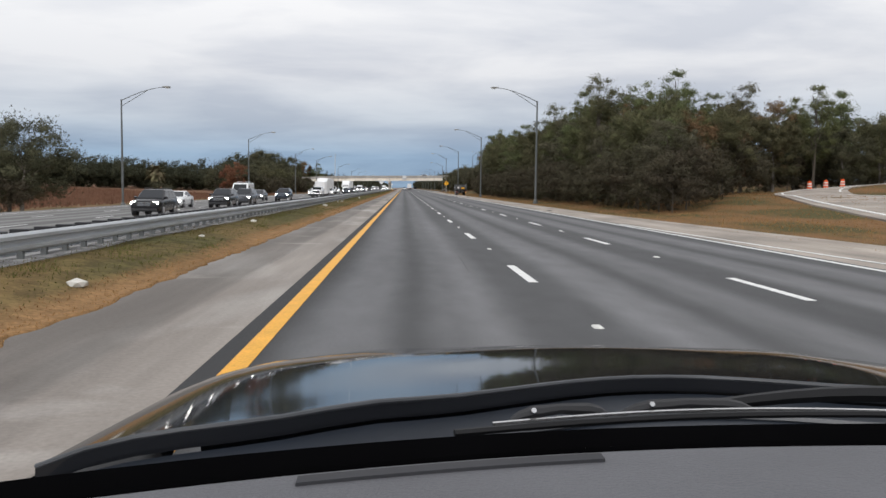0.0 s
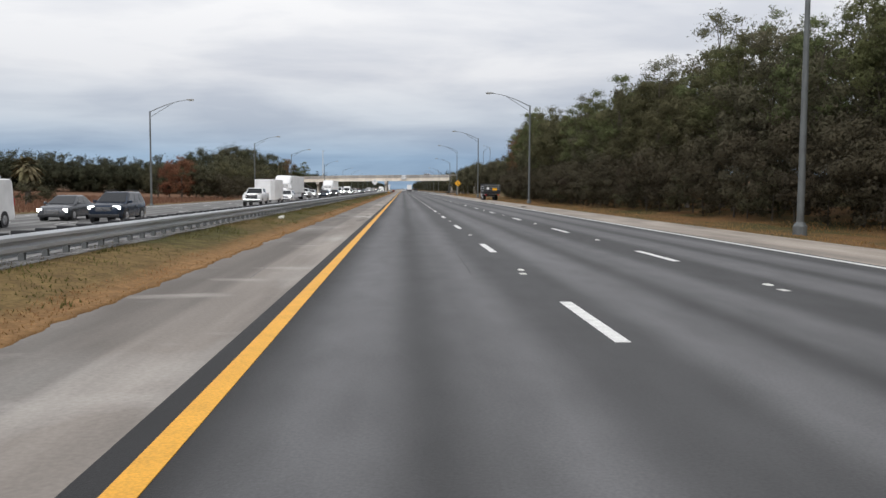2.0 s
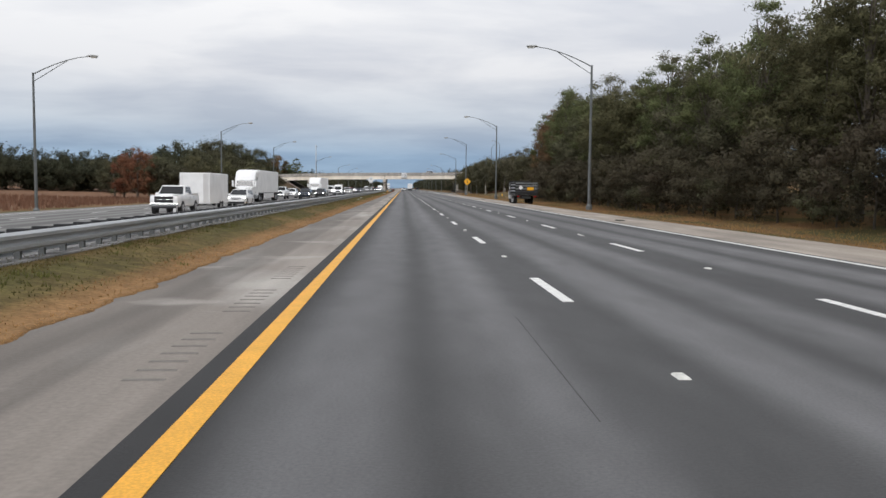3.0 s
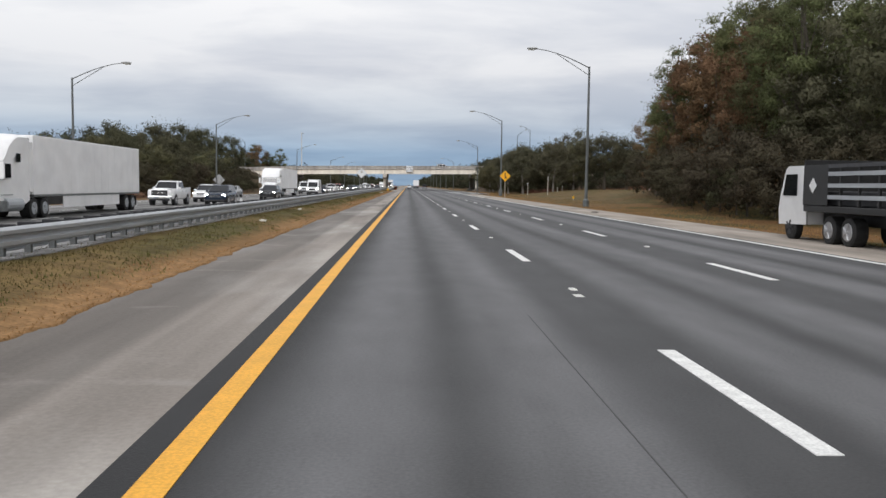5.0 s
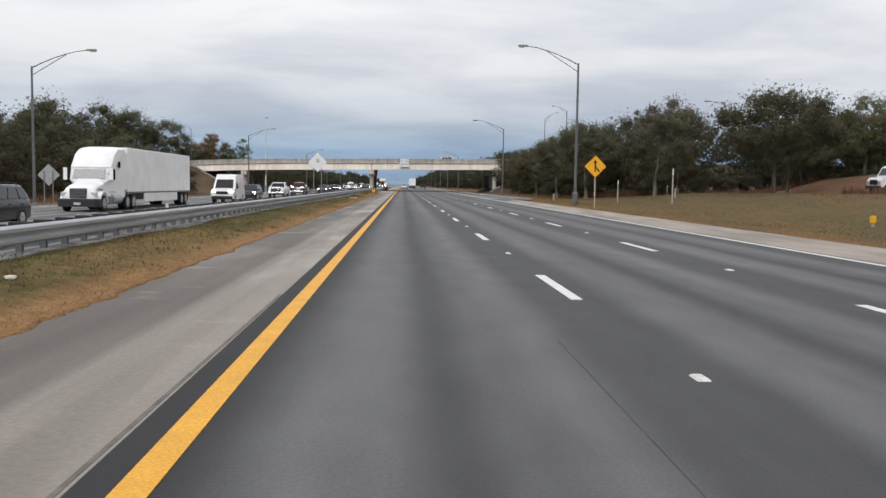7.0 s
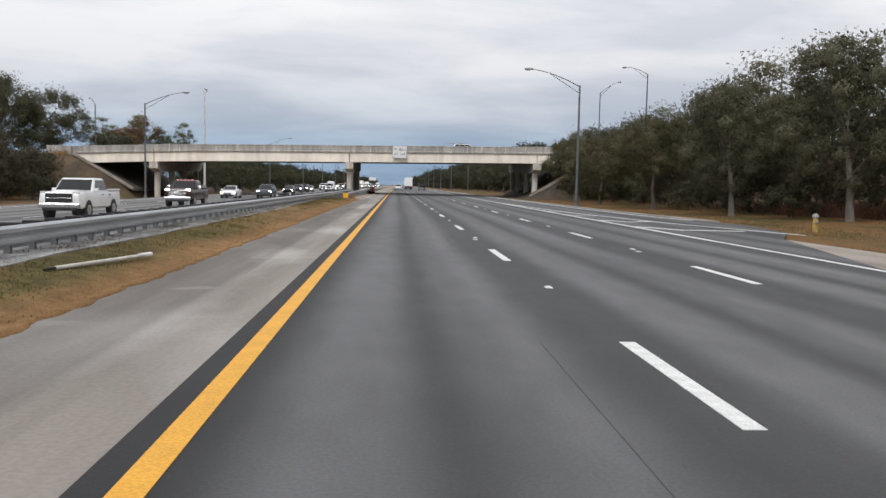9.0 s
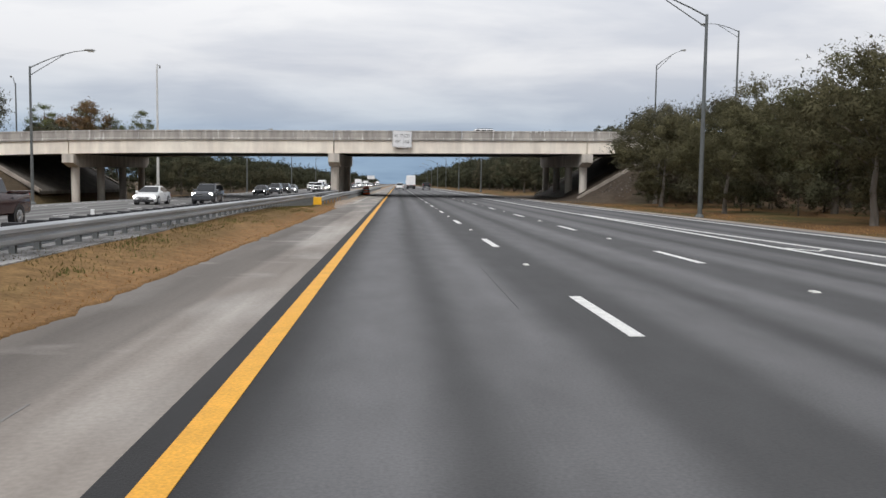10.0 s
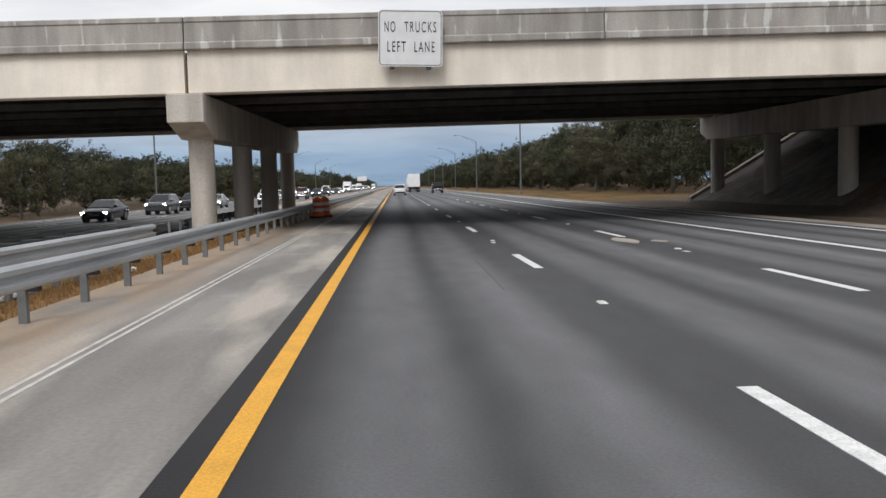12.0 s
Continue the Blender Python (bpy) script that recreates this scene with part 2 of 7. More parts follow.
def ground_mat():
    """Roadside ground: dry orange-brown verge, green patches, reddish field away from the road, sandy spots."""
    m = bpy.data.materials.new("verge_ground")
    m.use_nodes = True
    nt = m.node_tree
    b = nt.nodes["Principled BSDF"]
    b.inputs["Roughness"].default_value = 0.95
    b.inputs["Specular IOR Level"].default_value = 0.1
    geo, sep = position_nodes(nt)
    pos = geo.outputs["Position"]
    dry = (0.188, 0.104, 0.046)
    green = (0.086, 0.074, 0.029)
    patch = noise_fac(nt, pos, 0.35, 5, 0.42, 0.6, (1, 0.3, 1))
    fleck = noise_fac(nt, pos, 3.0, 5, 0.35, 0.65)
    col = mix_color(nt, "MIX", patch, dry, green)
    # the median: dry along the shoulder, greener towards the rail in the first stretch
    med = map_range(nt, sep.outputs["X"], -2.4, -4.4)
    medy = map_range(nt, sep.outputs["Y"], 60, 210, 1.0, 0.92)
    mm = nt.nodes.new("ShaderNodeMath")
    mm.operation = "MULTIPLY"
    nt.links.new(ramp_of(nt, med, [(0.0, 0.0), (0.20, 0.05), (0.46, 0.9), (1.0, 1.0)]), mm.inputs[0])
    nt.links.new(medy, mm.inputs[1])
    late = nt.nodes.new("ShaderNodeMath")
    late.operation = "MULTIPLY"
    nt.links.new(mm.outputs[0], late.inputs[0])
    nt.links.new(map_range(nt, sep.outputs["Y"], 300, 345, 1.0, 0.35), late.inputs[1])
    jit = nt.nodes.new("ShaderNodeMath")
    jit.operation = "MULTIPLY"
    nt.links.new(late.outputs[0], jit.inputs[0])
    nt.links.new(map_range(nt, patch, 0, 1, 0.62, 1.0), jit.inputs[1])
    mcol = mix_color(nt, "MIX", jit.outputs[0], mix_color(nt, "MIX", patch, (0.27, 0.158, 0.073), (0.215, 0.125, 0.056)), mix_color(nt, "MIX", fleck, (0.060, 0.058, 0.022), (0.092, 0.086, 0.032)))
    inmed = ramp_of(nt, map_range(nt, sep.outputs["X"], -14, 6), [(0.0, 0.0), (0.2, 0.0), (0.25, 1.0), (1.0, 1.0)])
    onleft = map_range(nt, sep.outputs["X"], 4, 6, 1, 0)
    mul = nt.nodes.new("ShaderNodeMath")
    mul.operation = "MULTIPLY"
    nt.links.new(inmed, mul.inputs[0])
    nt.links.new(onleft, mul.inputs[1])
    col = mix_color(nt, "MIX", mul.outputs[0], col, mcol)
    # sandy edge of the right shoulder
    edge = ramp_of(nt, map_range(nt, sep.outputs["X"], 13, 18), [(0.0, 1.0), (0.12, 0.8), (0.35, 0.0), (1.0, 0.0)])
    rt = map_range(nt, sep.outputs["X"], 10, 11)
    me = nt.nodes.new("ShaderNodeMath")
    me.operation = "MULTIPLY"
    nt.links.new(edge, me.inputs[0])
    nt.links.new(rt, me.inputs[1])
    col = mix_color(nt, "MIX", me.outputs[0], col, (0.27, 0.225, 0.165))
    # reddish field
    fld = map_range(nt, sep.outputs["X"], -36, -46)
    col = mix_color(nt, "MIX", fld, col, mix_color(nt, "MIX", patch, (0.16, 0.090, 0.058), (0.21, 0.120, 0.072)))
    # darker olive growth on the rising ground behind the verge
    ox = map_range(nt, sep.outputs["X"], 27, 33)
    oy = map_range(nt, sep.outputs["Y"], 285, 320)
    mo = nt.nodes.new("ShaderNodeMath")
    mo.operation = "MULTIPLY"
    nt.links.new(ox, mo.inputs[0])
    nt.links.new(oy, mo.inputs[1])
    col = mix_color(nt, "MIX", mo.outputs[0], col, mix_color(nt, "MIX", patch, (0.075, 0.058, 0.034), (0.135, 0.082, 0.048)))
    # greener meadow by the merge sign
    gx = map_range(nt, sep.outputs["X"], 15.5, 18)
    gy = map_range(nt, sep.outputs["Y"], 225, 240)
    mg = nt.nodes.new("ShaderNodeMath")
    mg.operation = "MULTIPLY"
    nt.links.new(gx, mg.inputs[0])
    nt.links.new(gy, mg.inputs[1])
    mg2 = nt.nodes.new("ShaderNodeMath")
    mg2.operation = "MULTIPLY"
    nt.links.new(mg.outputs[0], mg2.inputs[0])
    nt.links.new(map_range(nt, sep.outputs["Y"], 310, 330, 0.75, 0), mg2.inputs[1])
    col = mix_color(nt, "MIX", mg2.outputs[0], col, mix_color(nt, "MIX", fleck, (0.105, 0.084, 0.042), (0.135, 0.100, 0.052)))
    bx = map_range(nt, sep.outputs["X"], 33.5, 36)
    bank = nt.nodes.new("ShaderNodeMath")
    bank.operation = "MULTIPLY"
    nt.links.new(bx, bank.inputs[0])
    nt.links.new(map_range(nt, sep.outputs["Y"], 232, 245), bank.inputs[1])
    bank2 = nt.nodes.new("ShaderNodeMath")
    bank2.operation = "MULTIPLY"
    nt.links.new(bank.outputs[0], bank2.inputs[0])
    nt.links.new(map_range(nt, sep.outputs["Y"], 320, 335, 1, 0), bank2.inputs[1])
    col = mix_color(nt, "MIX", bank2.outputs[0], col, mix_color(nt, "MIX", patch, (0.15, 0.086, 0.055), (0.19, 0.112, 0.068)))
    # bare dirt on the banks by the overpass
    dx = map_range(nt, sep.outputs["X"], 15.5, 18.5)
    dy = map_range(nt, sep.outputs["Y"], 396, 412)
    md = nt.nodes.new("ShaderNodeMath")
    md.operation = "MULTIPLY"
    nt.links.new(dx, md.inputs[0])
    nt.links.new(dy, md.inputs[1])
    md2 = nt.nodes.new("ShaderNodeMath")
    md2.operation = "MULTIPLY"
    nt.links.new(md.outputs[0], md2.inputs[0])
    nt.links.new(map_range(nt, sep.outputs["Y"], 452, 470, 1, 0), md2.inputs[1])
    col = mix_color(nt, "MIX", md2.outputs[0], col, mix_color(nt, "MIX", patch, (0.066, 0.052, 0.040), (0.108, 0.086, 0.067)))
    lx = map_range(nt, sep.outputs["X"], -36, -39)
    ml = nt.nodes.new("ShaderNodeMath")
    ml.operation = "MULTIPLY"
    nt.links.new(lx, ml.inputs[0])
    nt.links.new(map_range(nt, sep.outputs["Y"], 372, 400), ml.inputs[1])
    col = mix_color(nt, "MIX", ml.outputs[0], col, mix_color(nt, "MIX", patch, (0.085, 0.066, 0.046), (0.135, 0.098, 0.064)))
    col = mix_color(nt, "MULTIPLY", 0.6, col, ramp_of(nt, fleck, [(0, 0.7), (1, 1.25)]))
    col = mix_color(nt, "MULTIPLY", 0.8, col, ramp_of(nt, noise_fac(nt, pos, 16, 4, 0.33, 0.67), [(0, 0.72), (1, 1.25)]))
    nt.links.new(col, b.inputs["Base Color"])
    add_bump(nt, b, pos, 22, 0.25, 0.02)
    return m


def weathered_concrete(name, base, streak, lime=0.0, rough_face=0.5):
    """Bridge concrete: dark run-off streaks down the face, blotches."""
    m = bpy.data.materials.new(name)
    m.use_nodes = True
    nt = m.node_tree
    b = nt.nodes["Principled BSDF"]
    b.inputs["Roughness"].default_value = 0.9
    b.inputs["Specular IOR Level"].default_value = 0.2
    geo, sep = position_nodes(nt)
    pos = geo.outputs["Position"]
    run = noise_fac(nt, pos, 1.6, 6, 0.35, 0.68, (1, 1, 0.16))
    blot = noise_fac(nt, pos, 0.35, 6, 0.3, 0.7)
    col = mix_color(nt, "MIX", blot, tuple(c * 0.84 for c in base), tuple(min(1, c * 1.1) for c in base))
    dark = mix_color(nt, "MIX", run, (1 - streak,) * 3, (1.05,) * 3)
    col = mix_color(nt, "MULTIPLY", 1.0, col, dark)
    if lime:
        white = noise_fac(nt, pos, 2.8, 3, 0.59, 0.66, (1, 1, 0.16))
        col = mix_color(nt, "MIX", map_range(nt, white, 0, 1, 0, lime), col, (0.66, 0.65, 0.62))
    grit = noise_fac(nt, pos, 14, 4, 0.3, 0.7)
    col = mix_color(nt, "MULTIPLY", rough_face, col, ramp_of(nt, grit, [(0, 0.8), (1, 1.2)]))
    nt.links.new(col, b.inputs["Base Color"])
    add_bump(nt, b, pos, 18, 0.3, 0.02)
    return m


def leaf_mat(name, color, var=0.45, through=0.25, ragged=0.0):
    m = make_mat(name, color, rough=0.8, spec=0.08, var=0.30, scale=0.55, island=var, fine=0.25)
    nt = m.node_tree
    b = nt.nodes["Principled BSDF"]
    tr = nt.nodes.new("ShaderNodeBsdfTranslucent")
    mx = nt.nodes.new("ShaderNodeMixShader")
    mx.inputs[0].default_value = through
    src = b.inputs["Base Color"].links[0].from_socket
    nt.links.new(src, tr.inputs["Color"])
    nt.links.new(b.outputs[0], mx.inputs[1])
    nt.links.new(tr.outputs[0], mx.inputs[2])
    nt.links.new(mx.outputs[0], nt.nodes["Material Output"].inputs["Surface"])
    if ragged:
        # each spray breaks up into small leaves with gaps between them
        co = nt.nodes.new("ShaderNodeTexCoord")
        gap = noise_fac(nt, co.outputs["Object"], ragged, 2, 0.49, 0.53)
        clear = nt.nodes.new("ShaderNodeBsdfTransparent")
        cut = nt.nodes.new("ShaderNodeMixShader")
        nt.links.new(gap, cut.inputs[0])
        nt.links.new(clear.outputs[0], cut.inputs[1])
        nt.links.new(mx.outputs[0], cut.inputs[2])
        nt.links.new(cut.outputs[0], nt.nodes["Material Output"].inputs["Surface"])
    return m


ASPHALT = asphalt_mat("worn_asphalt", (0.098, 0.098, 0.101), 0.0, 3.66, -0.2)
ASPHALT_FAR = asphalt_mat("older_asphalt", (0.15, 0.147, 0.142), -12.8, -3.66)
SHOULDER = concrete_strip_mat("shoulder_concrete")
SHOULDER_R = make_mat("outer_shoulder_concrete", (0.315, 0.275, 0.235), 0.9, var=0.34, scale=0.9, stretch=(1, 0.2, 1), bump=0.3, fine=0.12)
GROUND = ground_mat()
WHITE_PAINT = make_mat("white_road_paint", (0.72, 0.72, 0.70), 0.6, var=0.14, scale=6, fine=0.12)
YELLOW_PAINT = make_mat("yellow_road_paint", (0.74, 0.37, 0.035), 0.6, var=0.10, scale=2.5, fine=0.12)
APRON = make_mat("median_apron_concrete", (0.17, 0.167, 0.163), 0.9, var=0.5, scale=0.6, stretch=(1, 0.25, 1), fine=0.14)
FOOT_GRAVEL = make_mat("rail_foot_gravel", (0.25, 0.245, 0.24), 0.95, var=0.55, scale=2.2, stretch=(1, 0.4, 1), bump=0.5, bump_scale=14, fine=0.3)
GALV = make_mat("galvanised_steel", (0.40, 0.42, 0.44), 0.45, metal=0.25, var=0.16, scale=2.0, stretch=(1, 0.3, 3), fine=0.06)
BLOCK = make_mat("black_offset_block", (0.022, 0.022, 0.024), 0.75, var=0.25, scale=6)
GALV_DULL = make_mat("dull_steel", (0.19, 0.20, 0.20), 0.6, metal=0.3, var=0.2, scale=4)
POLE = make_mat("pole_aluminium", (0.14, 0.15, 0.15), 0.5, metal=0.3, var=0.18, scale=2)
LAMP_HEAD = make_mat("lamp_head_grey", (0.30, 0.30, 0.29), 0.5, var=0.1)
LENS = make_mat("lamp_lens", (0.55, 0.55, 0.5), 0.2, var=0.05)
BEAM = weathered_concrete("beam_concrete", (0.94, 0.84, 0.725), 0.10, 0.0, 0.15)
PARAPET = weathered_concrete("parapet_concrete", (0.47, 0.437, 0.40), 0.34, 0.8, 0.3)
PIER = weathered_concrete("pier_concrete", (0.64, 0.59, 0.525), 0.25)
# bridge concrete again, darkened so its colour carries the shade under the deck
SHADED_CONC = weathered_concrete("shaded_soffit_concrete", (0.13, 0.125, 0.12), 0.3)
# streaked slope concrete, its base darkened for the shade under the bridge
SHADED_SLOPE = weathered_concrete("shaded_slope_concrete", (0.15, 0.135, 0.117), 0.35)
BARK = make_mat("bark", (0.10, 0.085, 0.068), 0.95, var=0.4, scale=3, stretch=(1, 1, 0.25), bump=0.6, bump_scale=9)
BARK_PALE = make_mat("pale_bark", (0.185, 0.165, 0.142), 0.95, var=0.35, scale=2.5, stretch=(1, 1, 0.3), bump=0.6, bump_scale=9)
LEAF_OAK = leaf_mat("oak_leaves", (0.116, 0.111, 0.059), 0.14, ragged=9.0)
LEAF_OAK_DK = leaf_mat("dark_oak_leaves", (0.096, 0.094, 0.056), 0.14, ragged=9.0)
LEAF_PINE = leaf_mat("pine_needles", (0.132, 0.146, 0.066), 0.14, ragged=9.0)
LEAF_GREY = leaf_mat("grey_green_leaves", (0.120, 0.112, 0.073), 0.14, ragged=9.0)
LEAF_RED = leaf_mat("red_leaves", (0.205, 0.096, 0.056), 0.16, ragged=9.0)
LEAF_RUST = leaf_mat("rusty_leaves", (0.180, 0.114, 0.062), 0.16, ragged=9.0)
LEAF_FAR = leaf_mat("far_leaves", (0.064, 0.068, 0.042), 0.14, ragged=4.0)
SHRUB_LEAF = leaf_mat("shrub_leaves", (0.080, 0.069, 0.046), 0.14, ragged=9.0)
GRASS_DRY = leaf_mat("dry_grass", (0.345, 0.198, 0.090), 0.16, 0.5)
WEED = leaf_mat("rail_weeds", (0.150, 0.118, 0.050), 0.14, 0.5)
GRASS_GREEN = leaf_mat("green_grass", (0.135, 0.128, 0.048), 0.14, 0.5)
REED = leaf_mat("reddish_tall_grass", (0.205, 0.118, 0.076), 0.16, 0.5)
PALM_LEAF = leaf_mat("palm_fronds", (0.21, 0.185, 0.105), 0.2)
SIGN_WHITE = make_mat("sign_white", (0.75, 0.75, 0.75), 0.4, var=0.06, scale=3)
SIGN_YELLOW = make_mat("sign_yellow", (0.85, 0.42, 0.02), 0.4, var=0.06, scale=3)
SIGN_BACK = make_mat("sign_back_metal", (0.42, 0.43, 0.44), 0.45, metal=0.4, var=0.12)
BLACK = make_mat("black_paint", (0.02, 0.02, 0.02), 0.5, var=0.2)
ORANGE = make_mat("orange_plastic", (0.92, 0.13, 0.025), 0.5, var=0.15)
BARREL_WHITE = make_mat("barrel_white_band", (0.72, 0.70, 0.68), 0.4, var=0.1)
RUBBER = make_mat("tyre_rubber", (0.022, 0.022, 0.022), 0.85, var=0.3, scale=8)
RIM = make_mat("alloy_rim", (0.42, 0.42, 0.43), 0.35, metal=0.7, var=0.15)
CAR_GLASS = make_mat("tinted_glass", (0.012, 0.014, 0.016), 0.04, spec=0.5, var=0.2)
TRIM = make_mat("black_trim", (0.025, 0.025, 0.027), 0.55, var=0.2)
ROOF_LAMP = emit_mat("roof_marker_lamp", (1.0, 0.20, 0.16), 1.4)
CHROME = make_mat("chrome", (0.6, 0.6, 0.6), 0.2, metal=0.9, var=0.1)
HEADLAMP = emit_mat("lit_headlamp", (1.0, 0.97, 0.9), 16.0)
DULL_LAMP = make_mat("unlit_headlamp", (0.5, 0.5, 0.5), 0.15, var=0.1)
TAIL = make_mat("red_taillight", (0.40, 0.02, 0.02), 0.25, var=0.15)
PLATE = make_mat("plate", (0.55, 0.55, 0.52), 0.5, var=0.1)
MARKER = make_mat("marker_plate", (0.62, 0.62, 0.58), 0.5, var=0.2, scale=9)
MARKER_Y = make_mat("yellow_marker", (0.85, 0.46, 0.02), 0.45, var=0.08)
LITTER = make_mat("pale_litter", (0.6, 0.58, 0.53), 0.7, var=0.2)
WOOD_POST = make_mat("pale_post", (0.42, 0.38, 0.32), 0.9, var=0.25)


def paint(name, color, metal=0.0):
    return make_mat(name, color, 0.22, metal=metal, spec=0.35, var=0.08, scale=1.5, coat=0.12)


P_WHITE = paint("white_car_paint", (0.80, 0.80, 0.80))
P_BLACK = paint("black_car_paint", (0.018, 0.018, 0.02))
P_GREY = paint("grey_car_paint", (0.085, 0.09, 0.10), 0.3)
P_SILVER = paint("silver_car_paint", (0.42, 0.43, 0.44), 0.4)
P_MAROON = paint("dark_maroon_paint", (0.05, 0.020, 0.020), 0.2)
P_NAVY = paint("dark_blue_paint", (0.02, 0.03, 0.05), 0.2)
TRUCK_WHITE = make_mat("trailer_white", (0.85, 0.85, 0.85), 0.45, var=0.08, scale=0.8, fine=0.04)


# ---- mesh helpers ----
def thing(name, label="", category="", group="", kind="", at=None):
    ob = new(name)
    ob.empty_display_size = 0.3
    if at is not None:
        ob.matrix_basis = at
    return tagged(ob, label, category, group, kind)


def mesh_from(name, bm, material, smooth=False):
    me = bpy.data.meshes.new(name)
    bm.to_mesh(me)
    bm.free()
    for m in material if isinstance(material, (list, tuple)) else (material,):
        me.materials.append(m)
    if smooth:
        for p in me.polygons:
            p.use_smooth = True
        me.set_sharp_from_angle(angle=radians(38))
    return me


def part(name, bm, material, parent, label="", smooth=False):
    ob = new(name, mesh_from(name, bm, material, smooth))
    ob.parent = parent
    return tagged(ob, label)


def shared(name, me, parent, m, label=""):
    ob = new(name, me)
    ob.parent = parent
    ob.matrix_basis = m
    return tagged(ob, label)


def box(bm, x0, x1, y0, y1, z0, z1, bevel=0.0, taper=(1, 1)):
    cx, cy = (x0 + x1) / 2, (y0 + y1) / 2
    vs = []
    for z, (sx, sy) in ((z0, (1, 1)), (z1, taper)):
        for x, y in ((x0, y0), (x1, y0), (x1, y1), (x0, y1)):
            vs.append(bm.verts.new((cx + (x - cx) * sx, cy + (y - cy) * sy, z)))
    fs = [(3, 2, 1, 0), (4, 5, 6, 7), (0, 1, 5, 4), (1, 2, 6, 5), (2, 3, 7, 6), (3, 0, 4, 7)]
    faces = [bm.faces.new([vs[i] for i in f]) for f in fs]
    if bevel:
        edges = list({e for f in faces for e in f.edges})
        bmesh.ops.bevel(bm, geom=edges, offset=bevel, segments=2, affect="EDGES", profile=0.5)
    return bm


def tube(bm, pts, radii, n=8, cap=True):
    rings = []
    for i, p in enumerate(pts):
        p = Vector(p)
        a = Vector(pts[max(0, i - 1)])
        b = Vector(pts[min(len(pts) - 1, i + 1)])
        q = (b - a).to_track_quat("Z", "Y")
        r = radii[i] if isinstance(radii, (list, tuple)) else radii
        rings.append([bm.verts.new(p + q @ Vector((r * math.cos(2 * math.pi * k / n), r * math.sin(2 * math.pi * k / n), 0))) for k in range(n)])
    for a, b in zip(rings, rings[1:]):
        for k in range(n):
            bm.faces.new((a[k], a[(k + 1) % n], b[(k + 1) % n], b[k]))
    if cap:
        bm.faces.new(rings[0][::-1])
        bm.faces.new(rings[-1])
    return bm


def prism(bm, poly, axis, a, b):
    """A closed polygon in the plane across the axis, drawn out from a to b. x: poly is (y, z); y: (x, z); z: (x, y)."""
    def place(p, c):
        return {"x": (c, p[0], p[1]), "y": (p[0], c, p[1]), "z": (p[0], p[1], c)}[axis]
    lo = [bm.verts.new(place(p, a)) for p in poly]
    hi = [bm.verts.new(place(p, b)) for p in poly]
    n = len(poly)
    for k in range(n):
        bm.faces.new((lo[k], lo[(k + 1) % n], hi[(k + 1) % n], hi[k]))
    bm.faces.new(lo[::-1])
    bm.faces.new(hi)
    bmesh.ops.recalc_face_normals(bm, faces=bm.faces[:])
    return bm


def loft(bm, rings, close=True, cap=True):
    vs = [[bm.verts.new(p) for p in r] for r in rings]
    n = len(vs[0])
    for a, b in zip(vs, vs[1:]):
        for k in range(n if close else n - 1):
            bm.faces.new((a[k], a[(k + 1) % n], b[(k + 1) % n], b[k]))
    if cap:
        bm.faces.new(vs[0][::-1])
        bm.faces.new(vs[-1])
    bmesh.ops.recalc_face_normals(bm, faces=bm.faces[:])
    return bm


def B():
    return bmesh.new()


def from_arrays(name, verts, faces, material):
    me = bpy.data.meshes.new(name)
    verts = np.asarray(verts, dtype=np.float32)
    faces = np.asarray(faces, dtype=np.int32)
    k = faces.shape[1]
    me.vertices.add(len(verts))
    me.vertices.foreach_set("co", verts.ravel())
    me.loops.add(faces.size)
    me.loops.foreach_set("vertex_index", faces.ravel())
    me.polygons.add(len(faces))
    me.polygons.foreach_set("loop_start", np.arange(0, faces.size, k, dtype=np.int32))
    me.update(calc_edges=True)
    me.materials.append(material)
    return me


# ---- ground ----
def ease(a, b, v):
    t = min(1, max(0, (v - a) / (b - a)))
    return t * t * (3 - 2 * t)


DECK_X0, DECK_X1 = -46.5, 33.8


def deck_top(x, y):
    """The overpass road: it climbs to the east and leans up to the north."""
    return 6.28 + 0.0125 * (x - 2) - 0.0007 * max(0, -20 - x) ** 2 + 0.018 * (y - 416.5)


def interp(v, table):
    for (a, za), (b, zb) in zip(table, table[1:]):
        if v <= b:
            return za + (zb - za) * max(0, (v - a)) / (b - a)
    return table[-1][1]


LEFT_PROFILE = [(-400, 5.5), (-200, 3.0), (-125, 1.0), (-80, -0.6), (-60, -1.15), (-45, -1.2), (-31, -1.1), (-27, -0.62), (-25.6, -0.46), (-10.2, -0.46), (-9.2, -0.5),
                (-7.2, -0.42), (-5.4, -0.16), (-4.2, -0.05), (-2.5, -0.03), (-2.3, -0.08), (11, -0.08), (13.3, -0.08), (13.6, -0.03), (17, -0.2)]


BERM = [(-7.0, 0.0), (-6.2, 0.20), (-5.4, 0.38), (-4.9, 0.38), (-4.2, 0.29), (-3.3, 0.14), (-2.6, 0.0)]


